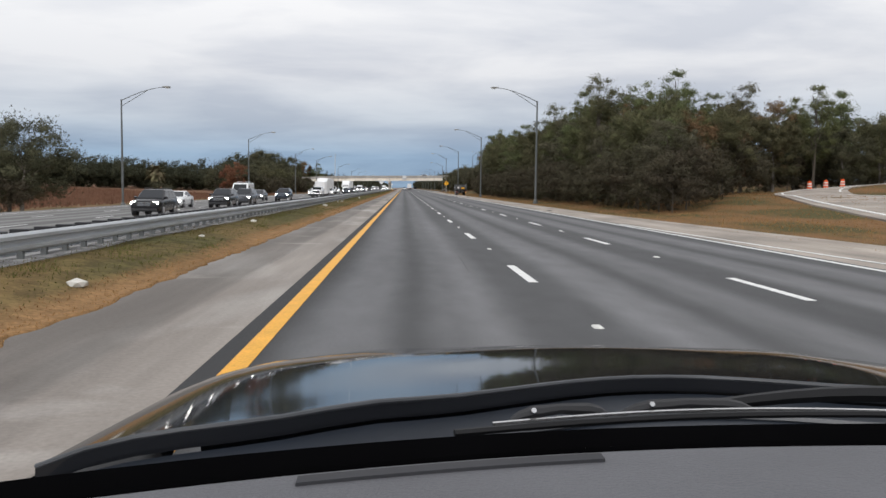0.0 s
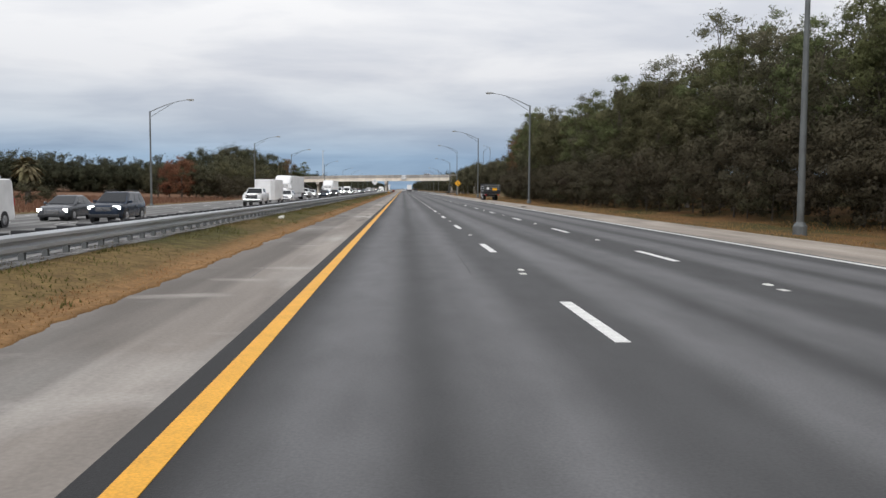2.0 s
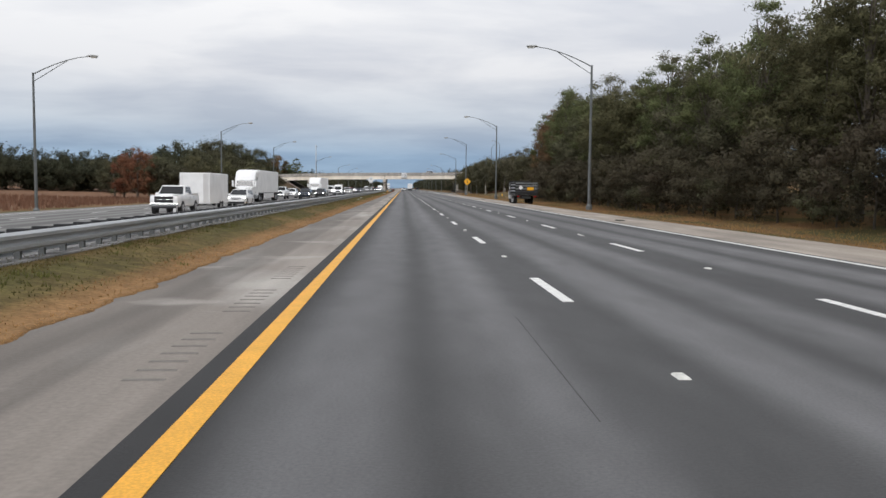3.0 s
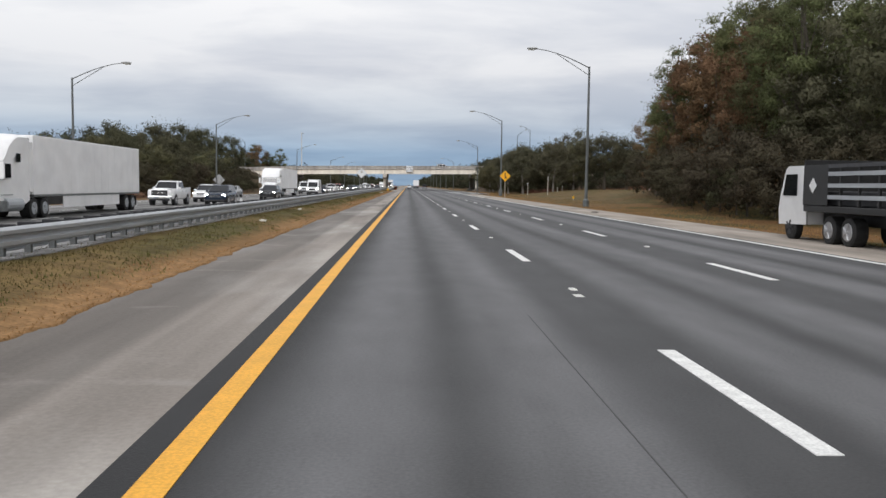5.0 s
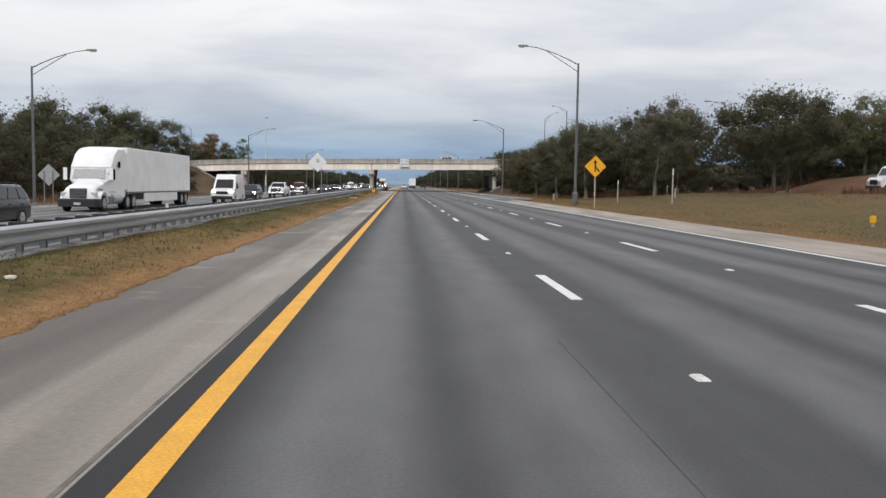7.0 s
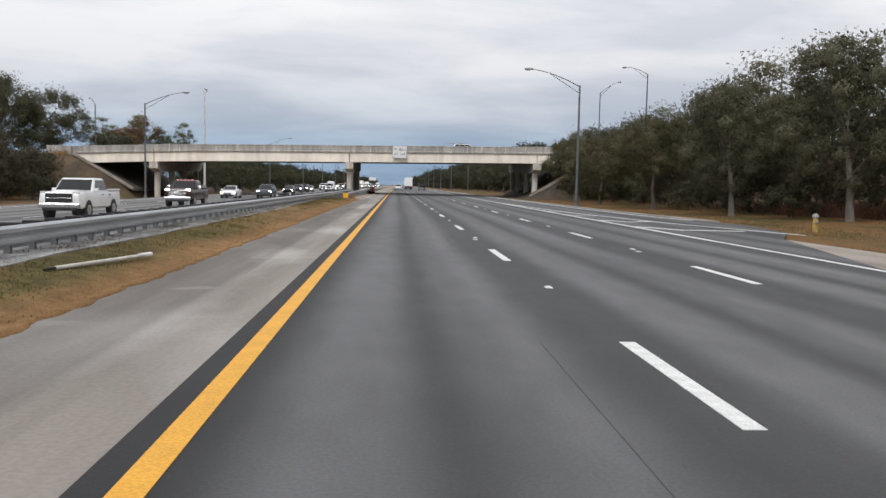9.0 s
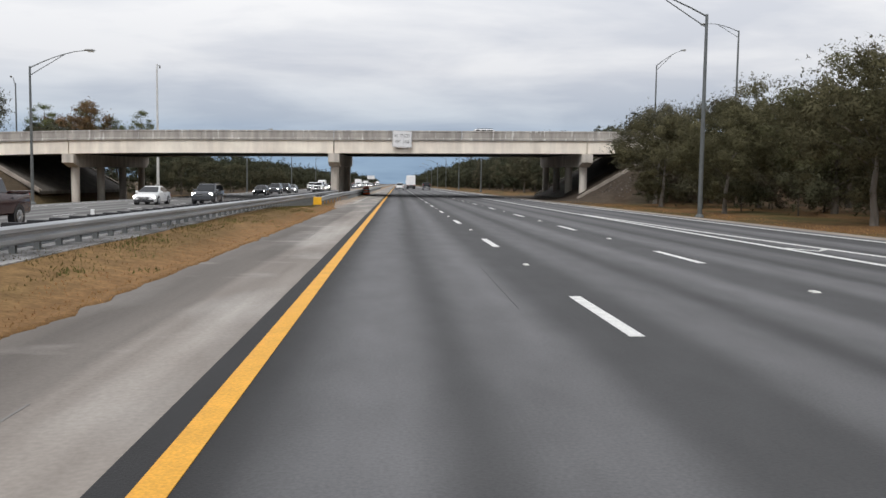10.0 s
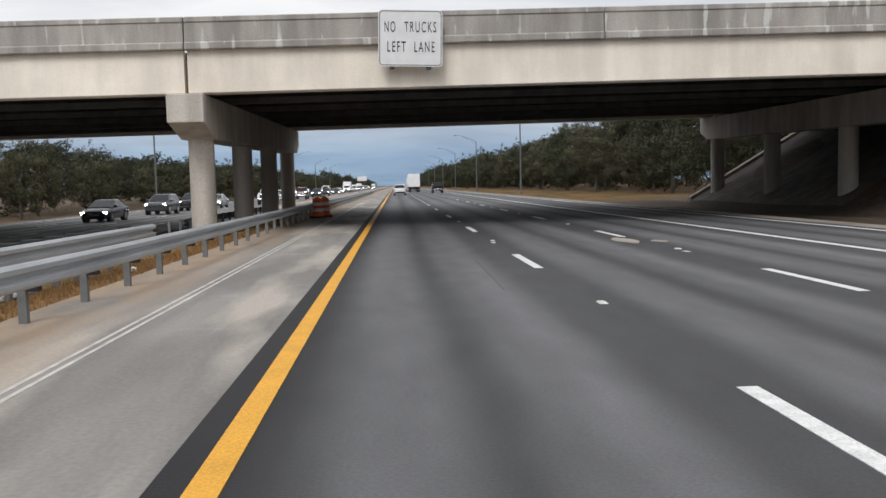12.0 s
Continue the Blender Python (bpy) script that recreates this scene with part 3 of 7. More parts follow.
def ground_z(x, y):
    if x <= 17:
        z = interp(x, LEFT_PROFILE)
        if -7.0 < x < -2.6:
            z += interp(x, BERM) * (1 - ease(362, 380, y)) + 0.02 * noise.noise((x, y * 0.4, 0))
    else:
        open_rise = ease(18, 34, x) * 1.42 * (1 - 0.8 * ease(300, 345, y))
        early = 0.065 * max(0, x - 18) * (1 - ease(70, 130, y)) * (1 - ease(60, 140, x))
        z = -0.2 + max(open_rise, early) + 0.02 * max(0, min(x, 62) - 36) * (1 - ease(90, 160, y))
        z += 2.6 * ease(42, 54, x) * ease(222, 248, y) * (1 - ease(316, 336, y))
        if y > 300:
            z = z if x > 20 else -0.2
    # the approach banks of the overpass
    top = deck_top(max(-50, min(70, x)), 430) - 0.25
    outside = max(414.5 - y, y - 445.5, 0)
    if x < -37:
        along = max(0, (x - DECK_X0 - 0.5)) * 0.62
    else:
        along = max(0, (DECK_X1 - 1.2 - x)) * 0.57
        if x < 20.3:
            along = 99
    if x < -37 or x > 20.3:
        side = 0.5 * outside
        # the bank only stands outside the abutments
        z = max(z, top - max(along, 0) - side)
    if (x < -40 or x > 17.5) and abs(y) < 2000:
        z += 0.12 * noise.noise((x * 0.08, y * 0.08, 0))
    return z


def build_ground():
    xs = [-4000, -2000, -1000, -600, -400, -280, -200, -160, -130, -110, -95, -84, -76, -70, -65, -60, -56, -52, -49, -47, -45, -43, -41, -39, -37, -34, -31,
          -29, -27, -25.6, -22, -18, -14, -10.2, -9.2, -8.2, -7.2, -6.3, -5.4, -4.8, -4.2, -3.3, -2.5, -2.3, 2, 7, 11, 13.3, 13.6, 14.5, 15.6, 17, 18.5, 20, 21.5,
          23.5, 25, 26.5, 28, 30, 32, 34, 36.5, 39, 42, 46, 50, 55, 60, 66, 74, 84, 96, 110, 140, 180, 240, 330, 500, 900, 2000, 4000]
    ys = [-600, -300, -150, -80] + list(range(-50, 398, 8)) + list(range(398, 464, 3)) + list(range(466, 640, 12)) + [660, 700, 760, 840, 950, 1100, 1400, 2000, 3000, 4800]
    verts = [(x, y, ground_z(x, y)) for y in ys for x in xs]
    w = len(xs)
    faces = [(j * w + i, j * w + i + 1, (j + 1) * w + i + 1, (j + 1) * w + i) for j in range(len(ys) - 1) for i in range(w - 1)]
    me = from_arrays("ground", verts, faces, GROUND)
    for p in me.polygons:
        p.use_smooth = True
    return tagged(new("ground", me), "dry orange-brown grass verge and field beside the highway", "ground", kind="structure")


ground = build_ground()

# ---- carriageways ----
ROAD_Y0, ROAD_Y1 = -120.0, 2400.0
LANE = 3.66


def slab(name, poly, z0, z1, material, label, category):
    ob = new(name, mesh_from(name, prism(B(), poly, "z", z0, z1), material))
    return tagged(ob, label, category, kind="structure")


road = slab("road", [(-0.24, ROAD_Y0), (11.22, ROAD_Y0), (11.22, ROAD_Y1), (-0.24, ROAD_Y1)], -0.3, 0.0, ASPHALT,
            "dark grey worn asphalt highway with three lanes", "road")
road_far = slab("road_opposite", [(-25.4, ROAD_Y0), (-12.2, ROAD_Y0), (-12.2, ROAD_Y1), (-25.4, ROAD_Y1)], -0.7, -0.40, ASPHALT_FAR,
                "grey asphalt carriageway of the oncoming traffic", "road")
slab("road_opposite_shoulder", [(-12.2, ROAD_Y0), (-10.0, ROAD_Y0), (-10.0, ROAD_Y1), (-12.2, ROAD_Y1)], -0.7, -0.41, SHOULDER_R,
                    "pale concrete shoulder of the oncoming carriageway", "shoulder")
shoulder_in = slab("shoulder_inner", [(-2.5, ROAD_Y0), (-0.24, ROAD_Y0), (-0.24, ROAD_Y1), (-3.75, ROAD_Y1), (-3.75, 392), (-3.3, 384), (-2.5, 372)],
                   -0.3, -0.006, SHOULDER, "stained grey concrete shoulder beside the yellow line", "shoulder")
shoulder_out = slab("shoulder_outer", [(11.22, ROAD_Y0), (16.5, ROAD_Y0), (15.6, 10), (14.1, 40), (13.95, 311), (13.95, 314.4), (11.22, 304)], -0.3, -0.010, SHOULDER_R,
                    "pale sandy concrete shoulder on the forest side", "shoulder")
# the paved median strip between the guard rail and the oncoming shoulder
apron = []
for y in list(range(-120, 415, 12)) + [600, 1000, ROAD_Y1]:
    apron.append([(x, y, z + 0.012) for x, z in ((-10.0, -0.46), (-9.2, -0.5), (-7.2, -0.42), (-6.5, -0.18))]
                 + [(x, y, z) for x, z in ((-6.5, -0.6), (-10.0, -0.7))])
# broken concrete and gravel at the foot of the rail
foot = []
for i in range(262):
    y = -120 + i * 2.0
    edge = -4.66 + 0.20 * noise.noise((y * 0.21, 4, 0)) + 0.14 * noise.noise((y * 0.9, 7, 0)) + 0.42 * ease(268, 296, y) - 0.75 * ease(325, 365, y)
    xs = (-6.5, -5.9, -5.4, -5.0, edge)
    foot.append([(x, y, ground_z(x, y) + 0.022) for x in xs] + [(edge, y, -0.4), (-6.5, y, -0.7)])
tagged(new("median_apron", mesh_from("median_apron", loft(B(), apron), APRON)), "grey paved strip below the median guard rail", "pavement", kind="structure")
tagged(new("median_gravel", mesh_from("median_gravel", loft(B(), foot), FOOT_GRAVEL)), "pale broken concrete and gravel under the median guard rail", "pavement", kind="structure")
aux_lane = slab("road_merge_lane", [(11.22, 304), (13.95, 314.4), (16.2, 319), (17.0, 324), (16.9, 331), (16.0, 345), (15.2, 400), (15.2, ROAD_Y1), (11.22, ROAD_Y1)], -0.3, -0.004, ASPHALT,
                "dark asphalt merging lane with a painted gore", "road")
slab("shoulder_merge", [(15.2, 400), (16.0, 345), (17.2, 331), (18.2, 331), (17.0, 346), (16.3, 400), (16.3, ROAD_Y1), (15.2, ROAD_Y1)], -0.3, -0.03, SHOULDER_R,
                "pale sandy strip beside the merging lane", "shoulder")


def strip(bm, pts, width, z0=-0.002, z1=0.006):
    """A painted line of that width along a polyline in plan."""
    left, right = [], []
    for i, p in enumerate(pts):
        a, b = Vector(pts[max(0, i - 1)]), Vector(pts[min(len(pts) - 1, i + 1)])
        d = (b - a).normalized()
        n = Vector((-d.y, d.x)) * width / 2
        left.append((p[0] + n.x, p[1] + n.y))
        right.append((p[0] - n.x, p[1] - n.y))
    return prism(bm, left + right[::-1], "z", z0, z1)


RAMP = [(21, -12), (24, 10), (27.5, 28), (33.5, 50), (41.5, 70), (51, 82), (64, 88), (84, 90), (115, 90)]


def ramp_strip(offset0, offset1, lift, drop):
    """A strip that follows the ramp's curve and the ground below it."""
    pts = []
    for (x0, y0), (x1, y1) in zip(RAMP, RAMP[1:]):
        pts += [(x0 + (x1 - x0) * k / 4, y0 + (y1 - y0) * k / 4) for k in range(4)]
    for _ in range(6):
        pts = pts[:1] + [((a[0] + 2 * b[0] + c[0]) / 4, (a[1] + 2 * b[1] + c[1]) / 4) for a, b, c in zip(pts, pts[1:], pts[2:])] + pts[-1:]
    rings = []
    for i, p in enumerate(pts):
        a, b = Vector(pts[max(0, i - 1)]), Vector(pts[min(len(pts) - 1, i + 1)])
        d = (b - a).normalized()
        n = Vector((-d.y, d.x))
        q = [(p[0] + n.x * o, p[1] + n.y * o) for o in (offset0, offset1)]
        za, zb = ground_z(*q[0]) + lift + 0.05, ground_z(*q[1]) + lift + 0.05
        rings.append([(*q[0], za), (*q[1], zb), (*q[1], zb - drop), (*q[0], za - drop)])
    return loft(B(), rings)


ramp = tagged(new("road_ramp", mesh_from("road_ramp", ramp_strip(-3.2, 3.2, 0.05, 0.5), SHOULDER_R)), "pale concrete ramp curving up behind the grass", "road", kind="structure")
for o in (-2.5, 2.5):
    part("ramp_line", ramp_strip(o - 0.09, o + 0.09, 0.07, 0.03), WHITE_PAINT, ramp)
part("yellow_edge_line", strip(B(), [(0.07, ROAD_Y0), (0.07, ROAD_Y1)], 0.19), YELLOW_PAINT, road, "thick yellow edge line")
part("white_edge_line", strip(B(), [(10.98, ROAD_Y0), (10.98, 313)], 0.16), WHITE_PAINT, road, "white edge line")
part("white_edge_line", strip(B(), [(10.98, 313), (10.98, 1400)], 0.21), WHITE_PAINT, road, "white lane line")
bm = B()
strip(bm, [(13.35, ROAD_Y0), (12.6, -10), (11.9, 6), (11.25, 24)], 0.14)
part("ramp_edge_line", bm, WHITE_PAINT, shoulder_out)
for pts in ([(15.9, 317), (13.9, 325.5), (13.1, 331), (12.3, 338.5), (11.6, 350), (11.12, 366)],
            [(16.4, 330), (15.5, 338), (15.1, 350), (14.6, 400), (14.5, 460), (14.5, 1200)],
            [(11.1, 321.8), (12.3, 319.4), (14.6, 319.2)],
            [(11.1, 328.2), (12.2, 326.6), (13.55, 327.6)],
            [(11.1, 335.3), (11.7, 334.0), (12.55, 334.6)],
            [(11.1, 342.0), (11.5, 341.0), (11.95, 341.6)]):
    part("gore_line", strip(B(), pts, 0.17 if pts[1][1] > 329 or len(pts) > 3 else 0.34), WHITE_PAINT, aux_lane)
part("yellow_edge_line", strip(B(), [(-12.8, ROAD_Y0), (-12.8, ROAD_Y1)], 0.16, -0.402, -0.394), YELLOW_PAINT, road_far)
part("white_edge_line", strip(B(), [(-23.78, ROAD_Y0), (-23.78, ROAD_Y1)], 0.16, -0.402, -0.394), WHITE_PAINT, road_far)

CYCLE = 12.192
dash_me = mesh_from("lane_dash", box(B(), -0.08, 0.08, 0, 3.05, -0.002, 0.006), WHITE_PAINT)
plate_me = mesh_from("road_marker", box(B(), -0.055, 0.055, -0.11, 0.11, 0, 0.018, 0, (0.7, 0.8)), MARKER)
patch_me = mesh_from("marker_scar", box(B(), -0.06, 0.06, -0.13, 0.13, 0, 0.004), MARKER)
for k in range(-3, 62):
    for x, off, cyc in ((LANE, 0.0, CYCLE), (2 * LANE, -2.2, 12.13)):
        shared("lane_dash", dash_me, road, Matrix.Translation((x, k * cyc + off, 0)))
        my = k * cyc + off + 7.6
        shared("road_marker", plate_me, road, Matrix.Translation((x + 0.03, my, 0.001)))
        if k % 4 == 1:
            shared("marker_scar", patch_me, road, Matrix.Translation((x - 0.03, my - 0.7, 0.001)))
bm = B()
for k in range(-6, 110):
    for x in (-12.8 - LANE, -12.8 - 2 * LANE):
        box(bm, x - 0.07, x + 0.07, k * CYCLE, k * CYCLE + 3.05, -0.402, -0.394)
part("lane_dashes", bm, WHITE_PAINT, road_far)
# tar patches on the road past the sign, seams between the lanes
bm = B()
for x, y, w, l in ((7.0, 408.8, 0.42, 2.3), (7.75, 408.3, 0.3, 0.9)):
    prism(bm, [(x + w * (0.6 * math.cos(a) + 0.12 * math.cos(3 * a)), y + l * 0.5 * math.sin(a)) for a in [2 * math.pi * i / 14 for i in range(14)]], "z", 0.001, 0.005)
part("pale_repair_patch", bm, SHOULDER_R, road)
SEAM = make_mat("joint_sealant", (0.068, 0.068, 0.069), 0.8, var=0.3)
bm = B()
for i in range(24):
    y = -20 + i * 22.0 + random.uniform(-2, 2)
    x = 2.75 + 0.3 * noise.noise((i * 0.7, 2, 0))
    strip(bm, [(x, y), (x + 0.05, y + random.uniform(3, 6))], 0.008, 0.0, 0.003)
part("sealed_crack", bm, SEAM, road)
bm = B()
for x in (-1.9, -2.02):
    strip(bm, [(x, 385), (x, 470)], 0.05, -0.007, -0.002)
part("pale_joint_line", bm, make_mat("pale_joint", (0.52, 0.5, 0.47), 0.8), shoulder_in)
bm = B()
for i in range(20):
    y = -18 + i * 21.3
    strip(bm, [(-1.15 + 0.1 * noise.noise((i * 1.3, 0, 0)), y), (-1.2, y + random.uniform(2, 5))], 0.02, -0.007, -0.003)
part("shoulder_joint", bm, make_mat("dirty_joint", (0.20, 0.193, 0.185), 0.9), shoulder_in)
# recessed grooves stand as thin bars of darker concrete
groove_me = mesh_from("rumble_groove", box(B(), -0.165, 0.165, -0.035, 0.035, 0, 0.005), make_mat("rumble_dark_concrete", (0.175, 0.163, 0.148), 0.9, var=0.35, scale=5))
for x0, y0 in ((-0.60, 92.9), (-0.60, 96.65), (-0.60, 100.43), (-0.47, 210.1), (-0.47, 213.9), (-0.47, 217.7)):
    for i in range(7):
        shared("rumble_groove", groove_me, shoulder_in, Matrix.Translation((x0, y0 + i * 0.36, -0.008)))
bm = B()
strip(bm, [(-0.30, 203), (-0.285, 212), (-0.30, 221), (-0.27, 232)], 0.035, -0.007, -0.003)
part("edge_joint", bm, make_mat("edge_joint_dirt", (0.15, 0.14, 0.125), 0.9, var=0.4, scale=4), shoulder_in)


# ---- guard rails ----
W_BEAM = [(0.0, -0.158), (0.03, -0.150), (0.085, -0.112), (0.085, -0.055), (0.012, -0.018), (0.012, 0.018), (0.085, 0.055), (0.085, 0.112), (0.03, 0.150), (0.0, 0.158),
          (-0.012, 0.150), (0.018, 0.138), (0.070, 0.104), (0.070, 0.062), (-0.002, 0.022), (-0.002, -0.022), (0.070, -0.062), (0.070, -0.104), (0.018, -0.138), (-0.012, -0.150)]


def w_beam(path, face):
    """A W-shaped rail along plan points (x, y, z of its middle); face +1 turns its front to +x."""
    return loft(B(), [[(x + face * dx, y, z + dz) for dx, dz in W_BEAM] for x, y, z in path])


def post_shape(bm, y=0.0):
    return box(bm, -0.05, 0.05, y - 0.045, y + 0.045, -0.9, 0.72)


def block_shape(bm, y=0.0, back=-0.14):
    return box(bm, back, 0.19, y - 0.1, y + 0.1, 0.50, 0.785, 0.012)


POST = mesh_from("rail_post", post_shape(B()), GALV_DULL)
BLOCK_TWO = mesh_from("median_block", block_shape(B()), BLOCK)
BLOCK_ONE = mesh_from("rail_block", box(B(), 0.05, 0.21, -0.06, 0.06, 0.44, 0.74, 0.012), BLOCK)

rail = thing("median_guardrail", "double-sided galvanised guard rail standing in the grassy median", "guard rail")
RX = -4.98
ends = [(y, RX + 0.012 * noise.noise((y * 0.05, 0, 0))) for y in list(range(-120, 401, 20)) + [408]]
SPLIT = 280
part("front_rail", w_beam([(x + 0.22, y, 0.60) for y, x in ends if y <= SPLIT], 1), GALV, rail)
part("back_rail", w_beam([(x - 0.22, y, 0.47) for y, x in ends if y <= SPLIT], -1), GALV, rail)
PITCH = 0.9525
for i in range(300):
    post = shared("post", POST, rail, Matrix.Translation((RX, -6.0 + i * PITCH, 0.0)))
    shared("offset_block", BLOCK_TWO, post, Matrix())
rail_b = thing("median_guardrail", "galvanised guard rail in the median near the overpass", "guard rail")
part("front_rail", w_beam([(x + 0.22, y, 0.60) for y, x in ends if y >= SPLIT], 1), GALV, rail_b)
part("back_rail", w_beam([(x - 0.22, y, 0.47) for y, x in ends if y >= SPLIT], -1), GALV, rail_b)
for i in range(300, 434):
    post = shared("post", POST, rail_b, Matrix.Translation((RX, -6.0 + i * PITCH, 0.0)))
    shared("offset_block", BLOCK_TWO, post, Matrix())
tab_me = mesh_from("reflector_tab", box(B(), -0.035, 0.035, -0.02, 0.02, 0.78, 0.89, 0.008), SIGN_WHITE)
for y in (34.0, 110.4, 186.3, 243.8, 333.1, 338.6):
    shared("reflector_tab", tab_me, rail, Matrix.Translation((RX + 0.02, y, 0.0)))

rail_c = thing("back_guardrail", "dull steel guard rail behind the pier on the oncoming side", "guard rail")
for i in range(17):
    shared("post", POST, rail_c, Matrix.Translation((-7.25, 419.1 + i * 1.65, -0.30)))
part("rail", w_beam([(-7.42, 422.2, 0.22), (-7.42, 434, 0.22), (-7.42, 445.6, 0.22)], -1), GALV_DULL, rail_c)

rail2 = thing("bridge_guardrail", "galvanised guard rail shielding the bridge piers beside the shoulder", "guard rail")
near = [(-4.0, 377.6, 0.34), (-3.75, 384, 0.5), (-3.28, 393, 0.6), (-3.12, 400, 0.6), (-3.1, 410, 0.6), (-3.1, 425, 0.6), (-3.1, 445, 0.6), (-3.1, 480, 0.6)]
part("rail", w_beam(near + [(-3.1, 560, 0.6), (-3.1, 760, 0.6), (-3.1, 1100, 0.6)], 1), GALV, rail2)
part("end_terminal", box(B(), -4.15, -3.85, 377.0, 377.7, 0.08, 0.58, 0.03), GALV_DULL, rail2)
y = 378.5
while y < 560:
    x = interp(y, [(a[1], a[0]) for a in near])
    post = shared("post", POST, rail2, Matrix.Translation((x - 0.22, y, -0.06)))
    shared("offset_block", BLOCK_ONE, post, Matrix())
    y += 1.905
marker = thing("object_marker", "square yellow reflective marker on the end of the guard rail", "road marker")
part("plate", box(B(), -4.20, -3.67, 376.86, 376.9, 0.06, 0.56, 0.01), MARKER_Y, marker)
part("stub", box(B(), -4.0, -3.9, 376.9, 376.98, -0.2, 0.5), GALV_DULL, marker)


# ---- street lamps ----
def street_lamp(pole_h, arm, rise, label, base=True):
    ob = thing("street_lamp", label, "street lamp", "highway street lamps")
    part("pole", tube(B(), [(0, 0, -0.9), (0, 0, 0.0), (0, 0, pole_h * 0.5), (0, 0, pole_h)], [0.15, 0.145, 0.115, 0.085], 10), POLE, ob, smooth=True)
    part("base_flange", tube(B(), [(0, 0, -0.6), (0, 0, 0.35), (0, 0, 0.5)], [0.27, 0.27, 0.16], 12), POLE, ob)
    bend = [(-arm * u, 0, pole_h - 0.12 + rise * (1.0 - (1 - u) ** 1.6)) for u in (0, 0.2, 0.4, 0.6, 0.8, 1.0)]
    part("upper_arm", tube(B(), bend, [0.05, 0.045, 0.04, 0.036, 0.033, 0.03], 8), POLE, ob, smooth=True)
    low = [(0, 0, pole_h - 0.75), (-arm * 0.3, 0, pole_h - 0.05 + rise * 0.12), (-arm * 0.62, 0, pole_h - 0.14 + rise * (1.0 - 0.38 ** 1.6))]
    part("brace_arm", tube(B(), low, 0.032, 6), POLE, ob, smooth=True)
    hx, hz = -arm, pole_h - 0.12 + rise
    head = part("lamp_head", loft(B(), [[(hx + 0.25 - l, w * math.cos(a), hz + 0.02 + h * math.sin(a)) for a in [2 * math.pi * k / 10 for k in range(10)]]
                                        for l, w, h in ((0, 0.05, 0.05), (0.15, 0.12, 0.09), (0.5, 0.17, 0.11), (0.8, 0.15, 0.08), (0.92, 0.07, 0.04))]), LAMP_HEAD, ob, smooth=True)
    part("lens", box(B(), hx - 0.55, hx - 0.1, -0.11, 0.11, hz - 0.14, hz - 0.06, 0.02, (1.2, 1.2)), LENS, head)
    return ob


lamp_r = street_lamp(11.9, 4.75, 1.55, "tall grey street lamp with a long truss arm over the road")
lamp_r.matrix_basis = pose(16.85, 85.0, ground_z(16.85, 85))
for x, y, dz in ((16.85, 156.5, 0), (16.85, 228.0, 0.2), (16.85, 296.8, 0.75), (18.8, 369.5, -0.3)):
    copy_thing(lamp_r, pose(x, y, ground_z(x, y) + dz))
for y in (520, 592, 664, 736, 808, 880):
    copy_thing(lamp_r, pose(20.8, y, ground_z(20.8, y)))
for y in (82.8, 160.5, 235.0, 294.5, 395.5, 500, 575, 650, 725, 800):
    copy_thing(lamp_r, pose(-29.8, y, ground_z(-29.8, y), 0, 0, 180))
for x, y, dz, r in ((38.2, 413.3, 0.6, -62), (38.1, 442.5, 0.3, 118), (-54.5, 449.9, 0.7, -60), (48, 337, 0, 0), (68, 118, 0, 20)):
    copy_thing(lamp_r, pose(x, y, ground_z(x, y) + dz, 0, 0, r))
cctv = thing("camera_mast", "tall white steel mast with a small cabinet beside the road", "mast", at=pose(-36.1, 456.9, ground_z(-36.1, 456.9)))
part("mast", tube(B(), [(0, 0, -0.5), (0, 0, 10), (0, 0, 20.6)], [0.24, 0.18, 0.12], 10), make_mat("white_mast", (0.62, 0.62, 0.6), 0.5, var=0.1), cctv, smooth=True)
part("bracket", box(B(), -0.05, 0.5, -0.05, 0.05, 20.3, 20.4), POLE, cctv)
part("camera_dome", tube(B(), [(0.45, 0, 20.3), (0.45, 0, 20.05), (0.45, 0, 19.95)], [0.12, 0.14, 0.06], 10), LAMP_HEAD, cctv, smooth=True)
part("cabinet", box(B(), -0.35, 0.35, -0.5, -0.2, 0.9, 2.0, 0.03), LAMP_HEAD, cctv)


# ---- the overpass ----
overpass = thing("overpass_bridge", "weathered concrete overpass carrying a road across the highway", "bridge")
Y0, Y1 = 416.5, 444.3


def lean_box(bm, x0, x1, y0, y1, lo, hi, steps=2):
    """A bar along x that follows the deck: lo and hi are heights over (or under) the road surface."""
    rings = []
    for i in range(steps + 1):
        x = x0 + (x1 - x0) * i / steps
        rings.append([(x, y0, deck_top(x, y0) + lo), (x, y1, deck_top(x, y1) + lo), (x, y1, deck_top(x, y1) + hi), (x, y0, deck_top(x, y0) + hi)])
    return loft(bm, rings)


